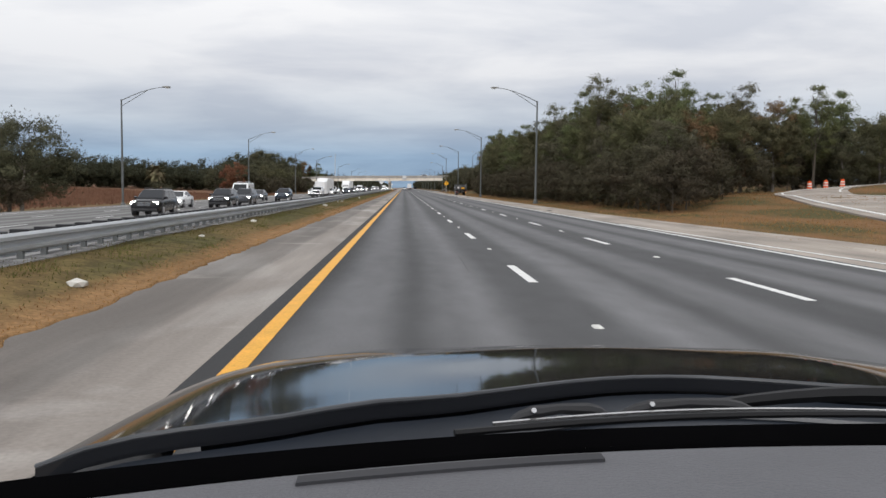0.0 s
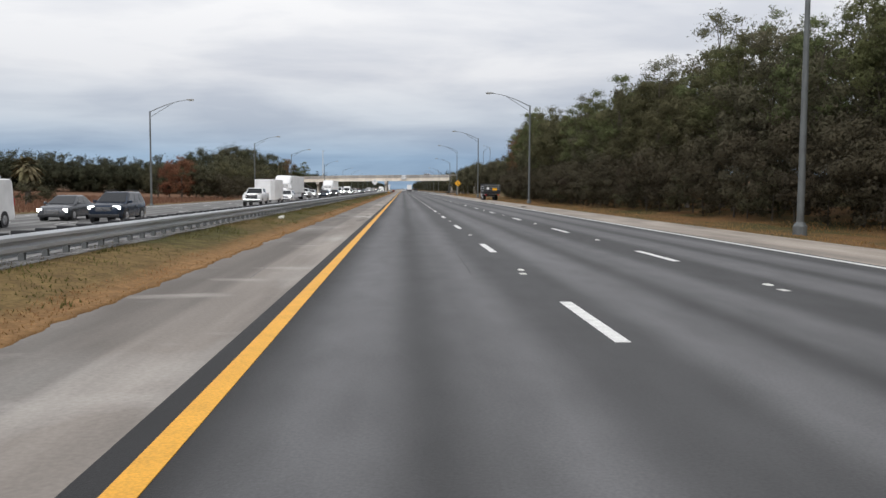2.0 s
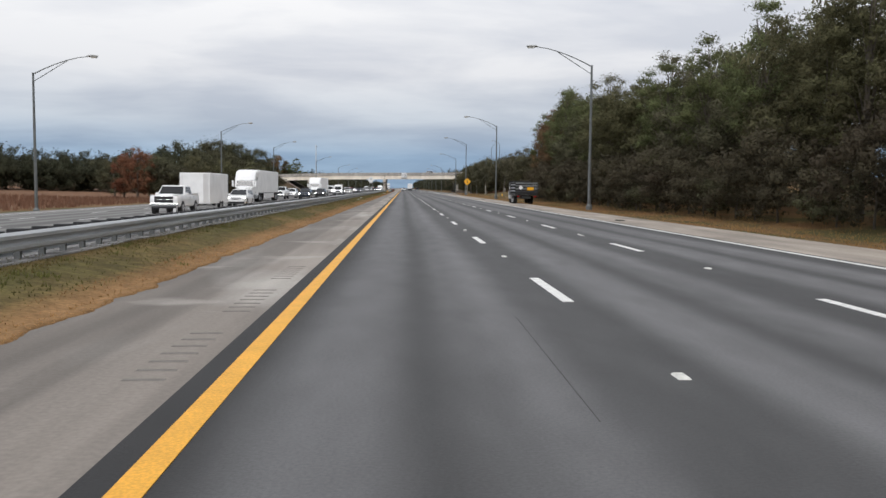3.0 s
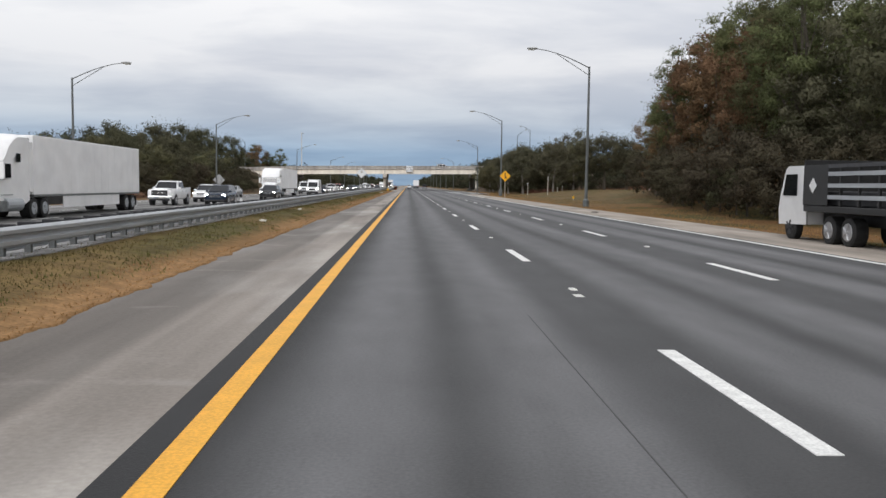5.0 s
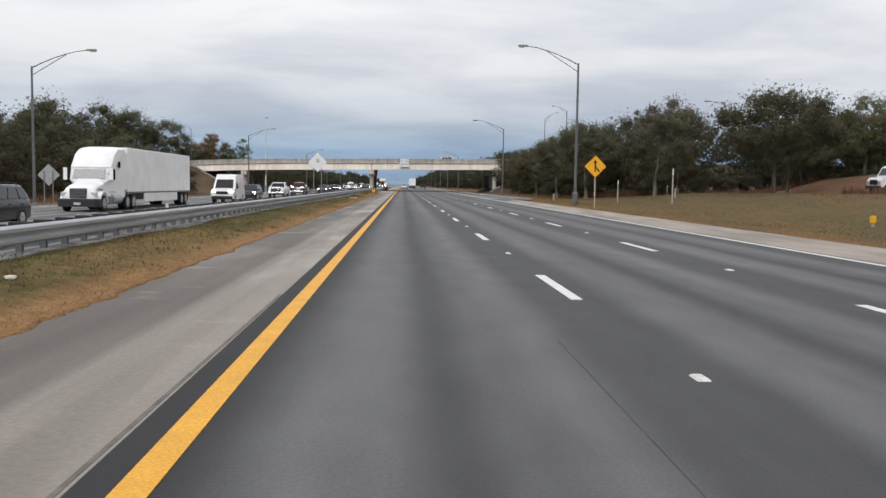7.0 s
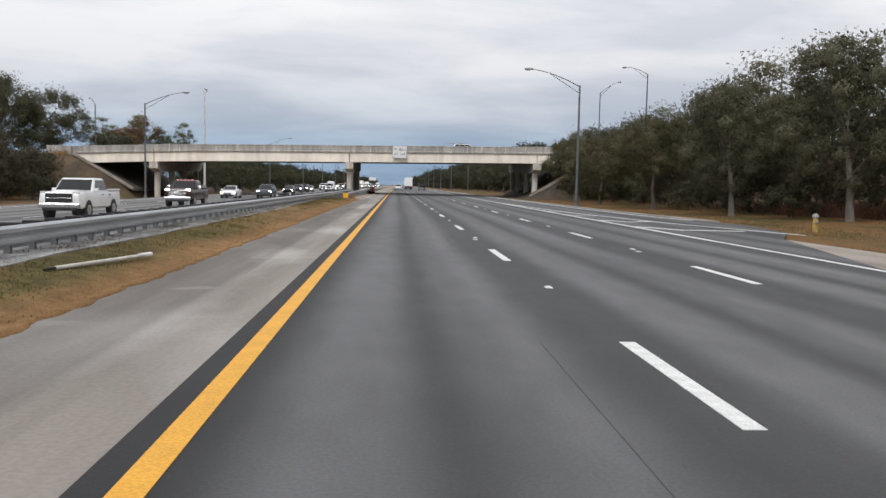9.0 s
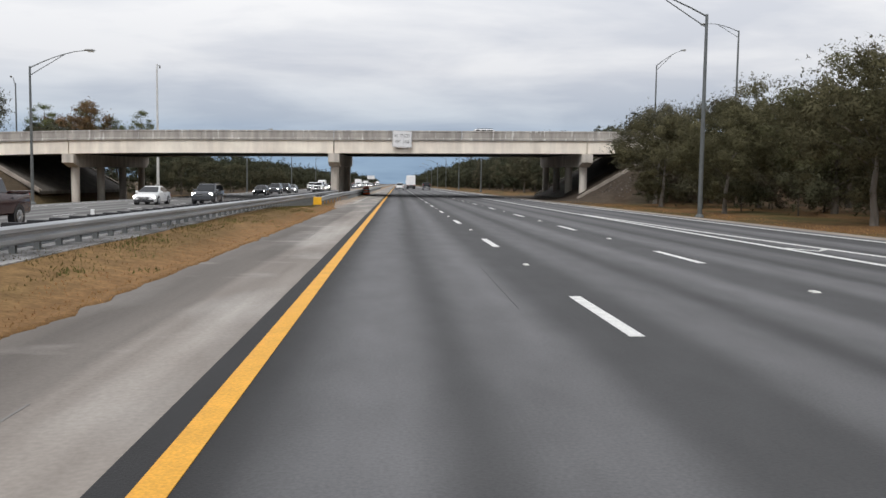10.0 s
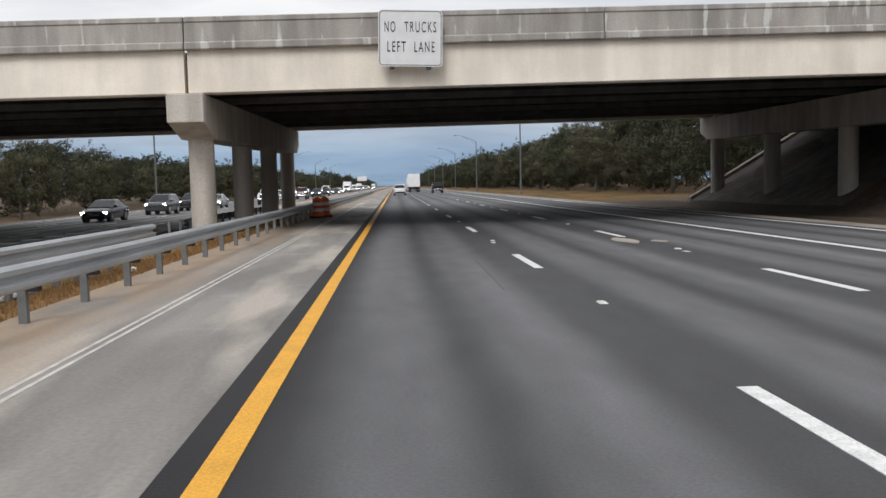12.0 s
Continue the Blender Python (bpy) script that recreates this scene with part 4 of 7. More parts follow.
PIERS = (-34.6, -5.8, 22.6)
SPANS = list(zip((DECK_X0,) + PIERS, PIERS + (DECK_X1,)))
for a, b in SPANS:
    part("deck", lean_box(B(), a + 0.02, b - 0.02, Y0 + 0.36, Y1 - 0.36, -0.24, -0.02), SHADED_CONC, overpass, "deck slab coloured dark for the shade beneath")
    for yy in (Y0 - 0.18, Y1 - 0.12):
        prof = [(0.03, 0.03), (0.0, 0.06), (0.0, 0.24), (0.03, 0.27), (0.10, 0.30), (0.10, 0.92), (0.06, 0.96), (0.06, 1.09), (0.09, 1.12), (0.30, 1.12), (0.34, 1.08), (0.34, 0.03)]
        cuts = [a + (b - a) * k / max(1, round((b - a) / 14.4)) for k in range(max(1, round((b - a) / 14.4)) + 1)]
        for x0, x1 in zip(cuts, cuts[1:]):
            rings = [[(x, yy + (dy if yy < 430 else 0.3 - dy), deck_top(x, yy) + dz) for dy, dz in prof] for x in (x0 + 0.025, (x0 + x1) / 2, x1 - 0.025)]
            part("parapet", loft(B(), rings), PARAPET, overpass, "rain-streaked concrete parapet")
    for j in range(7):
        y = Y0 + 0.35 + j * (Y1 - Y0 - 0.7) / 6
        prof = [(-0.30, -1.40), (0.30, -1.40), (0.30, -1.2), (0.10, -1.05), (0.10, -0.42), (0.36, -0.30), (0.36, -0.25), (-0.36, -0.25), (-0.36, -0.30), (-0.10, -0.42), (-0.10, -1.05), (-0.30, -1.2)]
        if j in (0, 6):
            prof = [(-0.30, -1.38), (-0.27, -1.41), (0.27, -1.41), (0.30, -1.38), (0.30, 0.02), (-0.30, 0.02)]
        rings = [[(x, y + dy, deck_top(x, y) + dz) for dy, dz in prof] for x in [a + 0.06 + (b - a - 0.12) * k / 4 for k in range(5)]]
        # inner girders take the dark copy, with the underside shade in its colour
        part("girder", loft(B(), rings), BEAM if j in (0, 6) else SHADED_CONC, overpass)
COL_Y = (418.4, 426.6, 434.8, 443.0)
for px in PIERS:
    bm = B()
    sections = ((Y0 - 0.35, 0.95), (COL_Y[0] - 0.45, 1.45), (COL_Y[3] + 0.45, 1.45), (Y1 + 0.35, 0.95))
    loft(bm, [[(px - 0.61, y, deck_top(px, y) - 1.43), (px + 0.61, y, deck_top(px, y) - 1.43), (px + 0.61, y, deck_top(px, y) - 1.43 - d), (px - 0.61, y, deck_top(px, y) - 1.43 - d)] for y, d in sections])
    bmesh.ops.bevel(bm, geom=bm.edges[:], offset=0.025, segments=1, affect="EDGES")
    part("pier_cap", bm, PIER, overpass)
    for y in COL_Y:
        z = deck_top(px, y) - 1.43 - 1.40
        g = min(ground_z(px, y), -0.05) - 0.5
        part("column", tube(B(), [(px, y, g), (px, y, z * 0.5), (px, y, z)], 0.45, 20, False), PIER, overpass, smooth=True)
for ax, s in ((DECK_X0, -1), (DECK_X1, 1)):
    bm = B()
    za = deck_top(ax, 430)
    prism(bm, [(ax, za - 3.5), (ax + s * 1.2, za - 3.5), (ax + s * 1.2, za - 0.3), (ax, za - 0.3)], "y", Y0 - 0.4, Y1 + 0.4)
    part("abutment", bm, PIER, overpass)
    bm = B()
    for yy in (Y0 - 0.55, Y1 + 0.15):
        prism(bm, [(ax - s * 0.1, za - 3.0), (ax + s * 3.4, za - 1.2), (ax + s * 3.4, za + 0.9), (ax - s * 0.1, za + 0.9)], "y", yy, yy + 0.4)
    part("wing_wall", bm, PARAPET, overpass)
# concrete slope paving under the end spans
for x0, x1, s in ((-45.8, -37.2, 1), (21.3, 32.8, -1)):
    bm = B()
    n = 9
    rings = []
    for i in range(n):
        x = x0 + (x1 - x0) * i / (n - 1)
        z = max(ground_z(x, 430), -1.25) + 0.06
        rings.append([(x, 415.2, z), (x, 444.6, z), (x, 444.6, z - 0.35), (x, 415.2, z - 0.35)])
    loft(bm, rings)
    part("slope_paving", bm, SHADED_SLOPE, overpass, "streaked slope paving with bridge shade in its colour")
    for yy in (415.0, 444.5):
        bm = B()
        loft(bm, [[(x, yy, max(ground_z(x, 430), -1.25) - 0.1), (x, yy + 0.6, max(ground_z(x, 430), -1.25) - 0.1), (x, yy + 0.6, max(ground_z(x, 430), -1.25) + 0.28), (x, yy, max(ground_z(x, 430), -1.25) + 0.28)]
                  for x in (x0, (x0 + x1) / 2, x1)])
        part("slope_kerb", bm, SHOULDER_R, overpass)


def text_mesh(name, body, size, material, spacing, wide):
    cu = bpy.data.curves.new(name, "FONT")
    cu.body, cu.size, cu.align_x, cu.align_y, cu.extrude, cu.space_character = body, size, "CENTER", "CENTER", 0.004, spacing
    tmp = new(name, cu)
    me = bpy.data.meshes.new_from_object(tmp.evaluated_get(bpy.context.evaluated_depsgraph_get()))
    bpy.data.objects.remove(tmp)
    bpy.data.curves.remove(cu)
    me.materials.clear()
    me.materials.append(material)
    xs = [v.co.x for v in me.vertices]
    k = wide / (max(xs) - min(xs))
    me.transform(Matrix.Diagonal((k, 1, 1, 1)) @ Matrix.Translation((-(max(xs) + min(xs)) / 2, 0, 0)))
    return me


def rounded(w, h, r, n=5):
    pts = []
    for cx, cy, a0 in ((w / 2 - r, h / 2 - r, 0), (-w / 2 + r, h / 2 - r, 90), (-w / 2 + r, -h / 2 + r, 180), (w / 2 - r, -h / 2 + r, 270)):
        for k in range(n + 1):
            a = radians(a0 + 90 * k / n)
            pts.append((cx + r * math.cos(a), cy + r * math.sin(a)))
    return pts


sign = thing("lane_rule_sign", "white sign with black letters mounted on the bridge parapet", "road sign", at=pose(1.75, 416.0, 6.43, 0, 1.4, 0))
part("panel", prism(B(), rounded(2.14, 1.86, 0.14), "y", 0.0, 0.05), SIGN_WHITE, sign)
bm = B()
outer, inner = rounded(2.08, 1.80, 0.12), rounded(2.02, 1.74, 0.10)
vo, vi = [bm.verts.new((x, -0.004, z)) for x, z in outer], [bm.verts.new((x, -0.004, z)) for x, z in inner]
for k in range(len(vo)):
    bm.faces.new((vo[k], vo[(k + 1) % len(vo)], vi[(k + 1) % len(vi)], vi[k]))
part("border", bm, make_mat("sign_border_grey", (0.2, 0.2, 0.2), 0.5), sign, "thin dark border")
for body, x, z, wide in (("NO", -0.68, 0.35, 0.36), ("TRUCKS", 0.33, 0.35, 1.06), ("LEFT", -0.46, -0.30, 0.61), ("LANE", 0.47, -0.30, 0.67)):
    shared("lettering", text_mesh("lettering", body, 0.50, BLACK, 1.32, wide), sign, pose(x, -0.006, z, 90), "black capital letters")
for x in (-0.62, 0.62):
    part("bracket", box(B(), x - 0.08, x + 0.08, 0.05, 0.42, -0.98, -0.86), GALV_DULL, sign)


# ---- road signs and posts ----
def diamond(w, r=0.05):
    return [((x * math.cos(radians(45)) - z * math.sin(radians(45))), (x * math.sin(radians(45)) + z * math.cos(radians(45)))) for x, z in rounded(w, w, r)]


merge = thing("merge_sign", "yellow diamond merge warning sign on a pale post", "road sign", at=pose(16.5, 287.4, ground_z(16.5, 287.4)))
part("post", box(B(), -0.05, 0.05, 0.02, 0.10, -0.5, 3.9, 0.01), WOOD_POST, merge)
part("panel", prism(B(), [(x, z + 3.3) for x, z in diamond(1.22)], "y", -0.02, 0.012), SIGN_YELLOW, merge)
bm = B()
prism(bm, [(-0.07, 2.85), (0.03, 2.85), (0.03, 3.55), (0.13, 3.55), (-0.02, 3.85), (-0.17, 3.55), (-0.07, 3.55)], "y", -0.028, -0.021)
part("arrow", bm, BLACK, merge, "black merge arrow")
part("side_lane", prism(B(), [(0.28, 2.85), (0.36, 2.92), (0.04, 3.32), (0.03, 3.18)], "y", -0.0275, -0.0215), BLACK, merge)

med_sign = thing("median_sign", "white diamond sign on two steel posts in the median", "road sign", at=pose(-6.7, 302, ground_z(-6.7, 302)))
for x in (-0.36, 0.36):
    part("post", box(B(), x - 0.04, x + 0.04, 0.03, 0.10, -0.5, 4.1, 0.01), GALV_DULL, med_sign)
part("panel", prism(B(), [(x, z + 3.75) for x, z in diamond(1.27, 0.08)], "y", -0.02, 0.02), SIGN_WHITE, med_sign)
part("worn_sticker", prism(B(), [(-0.12, 3.72), (0.20, 3.76), (0.17, 4.12), (-0.15, 4.08)], "y", -0.026, -0.021), make_mat("faded_sticker", (0.48, 0.46, 0.42), 0.6), med_sign)

side_sign = thing("diamond_sign", "diamond sign seen from its grey metal back beside the oncoming road", "road sign", at=pose(-30.4, 299, ground_z(-30.4, 299)))
part("panel", prism(B(), [(x, z + 2.95) for x, z in diamond(1.4, 0.08)], "y", -0.02, 0.01), SIGN_BACK, side_sign)
for x in (-0.38, 0.38):
    part("post", box(B(), x - 0.04, x + 0.04, -0.10, -0.03, -0.5, 3.3), GALV_DULL, side_sign)

small = thing("ramp_sign", "small white sign on a steel post in the grass", "road sign", at=pose(36.7, 277.8, ground_z(36.7, 277.8)))
part("post", box(B(), -0.05, 0.05, 0, 0.08, -0.4, 2.9), GALV, small)
part("panel", box(B(), -0.32, 0.32, -0.03, 0.0, 2.0, 3.0, 0.01), SIGN_WHITE, small)

post_me = mesh_from("shaft", box(B(), -0.05, 0.05, -0.05, 0.05, -0.4, 2.9, 0.012), WOOD_POST)
cap_me = mesh_from("reflector", box(B(), -0.04, 0.04, -0.062, -0.0505, 2.3, 2.8), SIGN_WHITE)
for x, y, h in ((23.8, 290.8, 1.0), (22.3, 303, 0.75), (27, 300, 0.30), (30, 312, 0.33)):
    p = thing("post", "slim pale post standing in the roadside grass", "post", "roadside posts", at=pose(x, y, ground_z(x, y)) @ Matrix.Diagonal((1, 1, h, 1)))
    shared("shaft", post_me, p, Matrix())
    shared("reflector", cap_me, p, Matrix())
box_y = thing("utility_marker", "short yellow utility marker in the grass", "marker", at=pose(21.1, 255.5, ground_z(21.1, 255.5)))
part("stake", box(B(), -0.05, 0.05, -0.05, 0.05, -0.2, 0.2), WOOD_POST, box_y)
part("cap", box(B(), -0.11, 0.11, -0.08, 0.08, 0.15, 0.47, 0.03), MARKER_Y, box_y)
far_sign = thing("guide_sign", "small white guide sign over the far median", "road sign", at=pose(-8.5, 640, -0.5))
part("panel", box(B(), -1.4, 1.4, -0.03, 0.03, 3.6, 4.9, 0.02), SIGN_WHITE, far_sign)
for x in (-0.8, 0.8):
    part("post", box(B(), x - 0.06, x + 0.06, 0.03, 0.12, -0.3, 4.6), GALV_DULL, far_sign)

# ---- traffic barrels ----
barrel = thing("traffic_barrel", "orange plastic traffic barrel with white bands by the pier", "traffic barrel", "barrels by the pier", at=pose(-2.84, 430.6, 0))
part("rubber_base", tube(B(), [(0, 0, -0.006), (0, 0, 0.1)], [0.42, 0.38], 16), RUBBER, barrel)
for i, (z0, z1) in enumerate(((0.1, 0.32), (0.32, 0.48), (0.48, 0.62), (0.62, 0.78), (0.78, 1.0))):
    r0, r1 = 0.32 - 0.09 * z0, 0.32 - 0.09 * z1
    part("band", tube(B(), [(0, 0, z0), (0, 0, z1)], [r0 - 0.004 * (i % 2), r1 - 0.004 * (i % 2)], 18), ORANGE if i % 2 == 0 else BARREL_WHITE, barrel, smooth=False)
part("handle", box(B(), -0.1, 0.1, -0.025, 0.025, 1.0, 1.09, 0.01), ORANGE, barrel)
copy_thing(barrel, pose(-2.58, 431.8, 0, 0, 0, 40))
for x, y in ((50.2, 86.6), (52.8, 87.8), (55.4, 88.8)):
    tagged(copy_thing(barrel, pose(x, y, ground_z(x, y) + 0.01, 0, 0, x * 30)), "orange plastic traffic barrel with white bands beside the ramp", group="barrels by the ramp")

# ---- litter and scraps ----
def scrap(name, x, y, size, material, label, z=0.0, flat=0.45):
    bm = B()
    bmesh.ops.create_icosphere(bm, subdivisions=1, radius=1)
    for v in bm.verts:
        n = 1 + 0.45 * noise.noise(v.co * 1.7 + Vector((x, y, 0)))
        v.co = Vector((v.co.x * size * n, v.co.y * size * 0.8 * n, (v.co.z * flat + flat * 0.6) * size * n))
    ob = new(name, mesh_from(name, bm, material))
    ob.location = (x, y, z)
    return tagged(ob, label, "litter", "roadside litter")


for x, y, s in ((-3.2, -1.6, 0.16), (-4.0, 46.0, 0.22), (-4.1, 18.0, 0.14), (-3.9, 90.5, 0.15), (-4.05, 92.0, 0.12), (-3.7, 183.5, 0.15), (-4.0, 196, 0.12), (-3.8, 232, 0.1), (-4.2, 404.5, 0.14),
                (-3.9, 9.0, 0.1), (-4.1, 63.5, 0.13), (-4.2, 60, 0.1)):
    scrap("litter", x, y, s, LITTER, "scrap of pale litter lying in the median grass", ground_z(x, y) - 0.01)
for x, y, s in ((11.9, 46.5, 0.22), (12.2, 128.0, 0.28), (12.6, 205.0, 0.25), (-1.6, 47.0, 0.08), (-1.35, 47.6, 0.07)):
    scrap("tyre_scrap", x, y, s, RUBBER, "dark scrap of tyre rubber on the shoulder", -0.01, 0.14)

# broken stone and concrete tipped on the bank before the bridge
verts, faces = [], []
stone_rng = random.Random(21)
for k in range(260):
    x, y = stone_rng.uniform(23.5, 29.5), stone_rng.triangular(409.5, 414.4, 413)
    r = stone_rng.choice((0.03, 0.04, 0.05, 0.06, 0.12))
    z = ground_z(x, y)
    n = len(verts)
    ring = [(x + r * stone_rng.uniform(0.7, 1.3) * math.cos(a), y + r * stone_rng.uniform(0.7, 1.3) * math.sin(a), z + r * stone_rng.uniform(0.0, 0.25)) for a in (0.2, 1.5, 2.7, 4.1, 5.2)]
    verts += ring + [(x, y, z + r * stone_rng.uniform(0.5, 0.9)), (x, y, z - r)]
    faces += [(n + c, n + (c + 1) % 5, n + 5) for c in range(5)] + [(n + (c + 1) % 5, n + c, n + 6) for c in range(5)]
tagged(new("rubble", from_arrays("rubble", verts, faces, make_mat("pale_rubble", (0.17, 0.155, 0.135), 0.95, var=0.4, scale=4, island=0.25))), "pale broken stones tipped on the bank by the bridge", "rubble", kind="stuff")

# a pale pipe lying in the median grass, and a yellow hydrant by the merge lane
pipe = thing("fallen_post", "long white plastic post lying in the median grass", "post", at=pose(-3.66, 300.2, ground_z(-3.66, 300.2)))
part("shaft", tube(B(), [(0, 0, 0.04), (0.27, 1.5, 0.02), (0.50, 2.75, 0.01)], [0.032, 0.035, 0.035], 10), LITTER, pipe, smooth=True)
part("sleeve", tube(B(), [(0.46, 2.6, 0.015), (0.54, 3.0, 0.01)], [0.045, 0.045], 10), SIGN_WHITE, pipe, smooth=True)
part("stub", tube(B(), [(-0.05, -0.28, 0.04), (0.01, 0.05, 0.04)], [0.02, 0.025], 8), RUBBER, pipe)
hyd = thing("hydrant", "short yellow hydrant post with a grey cap in the grass", "hydrant", at=pose(19.75, 323.9, ground_z(19.75, 323.9)) @ Matrix.Diagonal((0.85, 0.85, 0.85, 1)))
part("barrel", tube(B(), [(0, 0, -0.2), (0, 0, 0.1), (0, 0, 0.62), (0, 0, 0.72)], [0.15, 0.13, 0.13, 0.10], 14), make_mat("faded_yellow_paint", (0.45, 0.30, 0.09), 0.7, var=0.2), hyd, smooth=True)
part("cap", tube(B(), [(0, 0, 0.72), (0, 0, 0.80), (0, 0, 0.90), (0, 0, 0.95)], [0.16, 0.17, 0.12, 0.03], 14), LAMP_HEAD, hyd, smooth=True)
part("outlet", tube(B(), [(0, -0.1, 0.5), (0, -0.23, 0.5)], [0.07, 0.07], 10), LAMP_HEAD, hyd)


# ---- vehicles: each faces -y, its middle over the origin, tyres on z = 0 ----
def wheel(parent, x, y, r, w, hub=RIM):
    bm = B()
    rings = []
    for dx, rr in ((-w / 2, r * 0.86), (-w / 2 + 0.03, r), (w / 2 - 0.03, r), (w / 2, r * 0.86)):
        rings.append([(x + dx, y + rr * math.cos(a), r + rr * math.sin(a)) for a in [2 * math.pi * k / 20 for k in range(20)]])
    loft(bm, rings)
    tyre = part("wheel", bm, RUBBER, parent)
    s = 1 if x > 0 else -1
    bm = B()
    tube(bm, [(x + s * (w / 2 - 0.02), y, r), (x + s * (w / 2 + 0.012), y, r)], [r * 0.66, r * 0.60], 16)
    for k in range(5):
        a = 2 * math.pi * k / 5
        tube(bm, [(x + s * (w / 2 + 0.014), y, r), (x + s * (w / 2 + 0.018), y + 0.55 * r * math.cos(a), r + 0.55 * r * math.sin(a))], [0.045, 0.03], 5)
    part("rim", bm, hub, tyre)
    return tyre


def body_shell(stations, crown=0.03):
    """Stations along y: (y, half width, sill height, top height). The sides bulge, the top is crowned."""
    rings = []
    for y, w, lo, hi in stations:
        mid = lo + (hi - lo) * 0.45
        half = [(w * 0.90, lo), (w * 0.985, lo + 0.08), (w, mid), (w * 0.975, hi - 0.12), (w * 0.93, hi - 0.03), (w * 0.5, hi + crown * 0.6)]
        ring = [(x, y, z) for x, z in half] + [(0, y, hi + crown)] + [(-x, y, z) for x, z in half[::-1]]
        rings.append(ring)
    return loft(B(), rings)


def cabin_shell(low, high, bulge=0.02):
    """A greenhouse between a lower outline (y0, y1, half width, z) and a roof outline."""
    (a0, a1, aw, az), (b0, b1, bw, bz) = low, high
    bm = B()
    rings = []
    for t in (0, 0.5, 1.0):
        y0, y1, w, z = [p + (q - p) * t for p, q in zip(low, high)]
        w += bulge * math.sin(math.pi * t)
        rings.append([(-w, y0, z), (w, y0, z), (w, y1, z), (-w, y1, z)])
    loft(bm, rings)
    edges = [e for e in bm.edges if all(v.co.z > bz - 0.01 for v in e.verts)] + [e for e in bm.edges if abs(e.verts[0].co.z - e.verts[1].co.z) > 0.05]
    bmesh.ops.bevel(bm, geom=list(set(edges)), offset=0.10, segments=3, affect="EDGES", profile=0.5)
    return bm


def pane(corners, inward, thick=0.012, grow=0.012):
    """A glass pane through four corners, laid slightly proud of the panel."""
    a, b, c, d = [Vector(p) for p in corners]
    n = (b - a).cross(d - a).normalized()
    if n.dot(Vector(inward)) > 0:
        n = -n
    return loft(B(), [[p + n * s for p in (a, b, c, d)] for s in (grow, grow + thick)])


def greenhouse_glass(ob, low, high, splits, m=0.05, front=True, rear=True, sides=True, bulge=0.0):
    def at(y_t, z_t, side):
        y0, y1, w, z = [p + (q - p) * z_t for p, q in zip(low, high)]
        w += bulge * math.sin(math.pi * z_t)
        return (side * w, y0 + (y1 - y0) * y_t, z)
    centre = Vector((0, (low[0] + low[1]) / 2, low[3]))
    for flag, yt, nm in ((front, 0.0, "windscreen"), (rear, 1.0, "rear_window")):
        if flag:
            q = []
            for zt, s in ((0.10, -1), (0.10, 1), (0.86, 1), (0.86, -1)):
                x, y, z = at(yt, zt, s)
                q.append((x * 0.9, y, z))
            part(nm, pane(q, centre - Vector(q[0])), CAR_GLASS, ob)
    if sides:
        for s in (-1, 1):
            for a, b in splits:
                q = [at(a, 0.12, s), at(b, 0.12, s), at(b, 0.84, s), at(a, 0.84, s)]
                part("side_window", pane(q, (-s, 0, 0)), CAR_GLASS, ob)


def mirrors(ob, w, y, z, material):
    for s in (-1, 1):
        part("wing_mirror", box(B(), *sorted((s * (w + 0.0), s * (w + 0.2))), y - 0.06, y + 0.08, z, z + 0.16, 0.03), material, ob)


def lamps(ob, w, y, z, hw, hh, lit=True):
    for s in (-1, 1):
        part("headlight", box(B(), *sorted((s * (w - hw), s * w)), y - 0.03, y + 0.12, z, z + hh, 0.02), HEADLAMP if lit else DULL_LAMP, ob)


def tails(ob, w, y, z, hw, hh):
    for s in (-1, 1):
        part("taillight", box(B(), *sorted((s * (w - hw), s * w)), y - 0.1, y + 0.02, z, z + hh, 0.015), TAIL, ob)


def arches(ob, ys, w, r):
    for s in (-1, 1):
        for y in ys:
            part("wheel_arch", tube(B(), [(s * (w - 0.25), y, r), (s * (w + 0.004), y, r)], r * 1.17, 18), TRIM, ob)


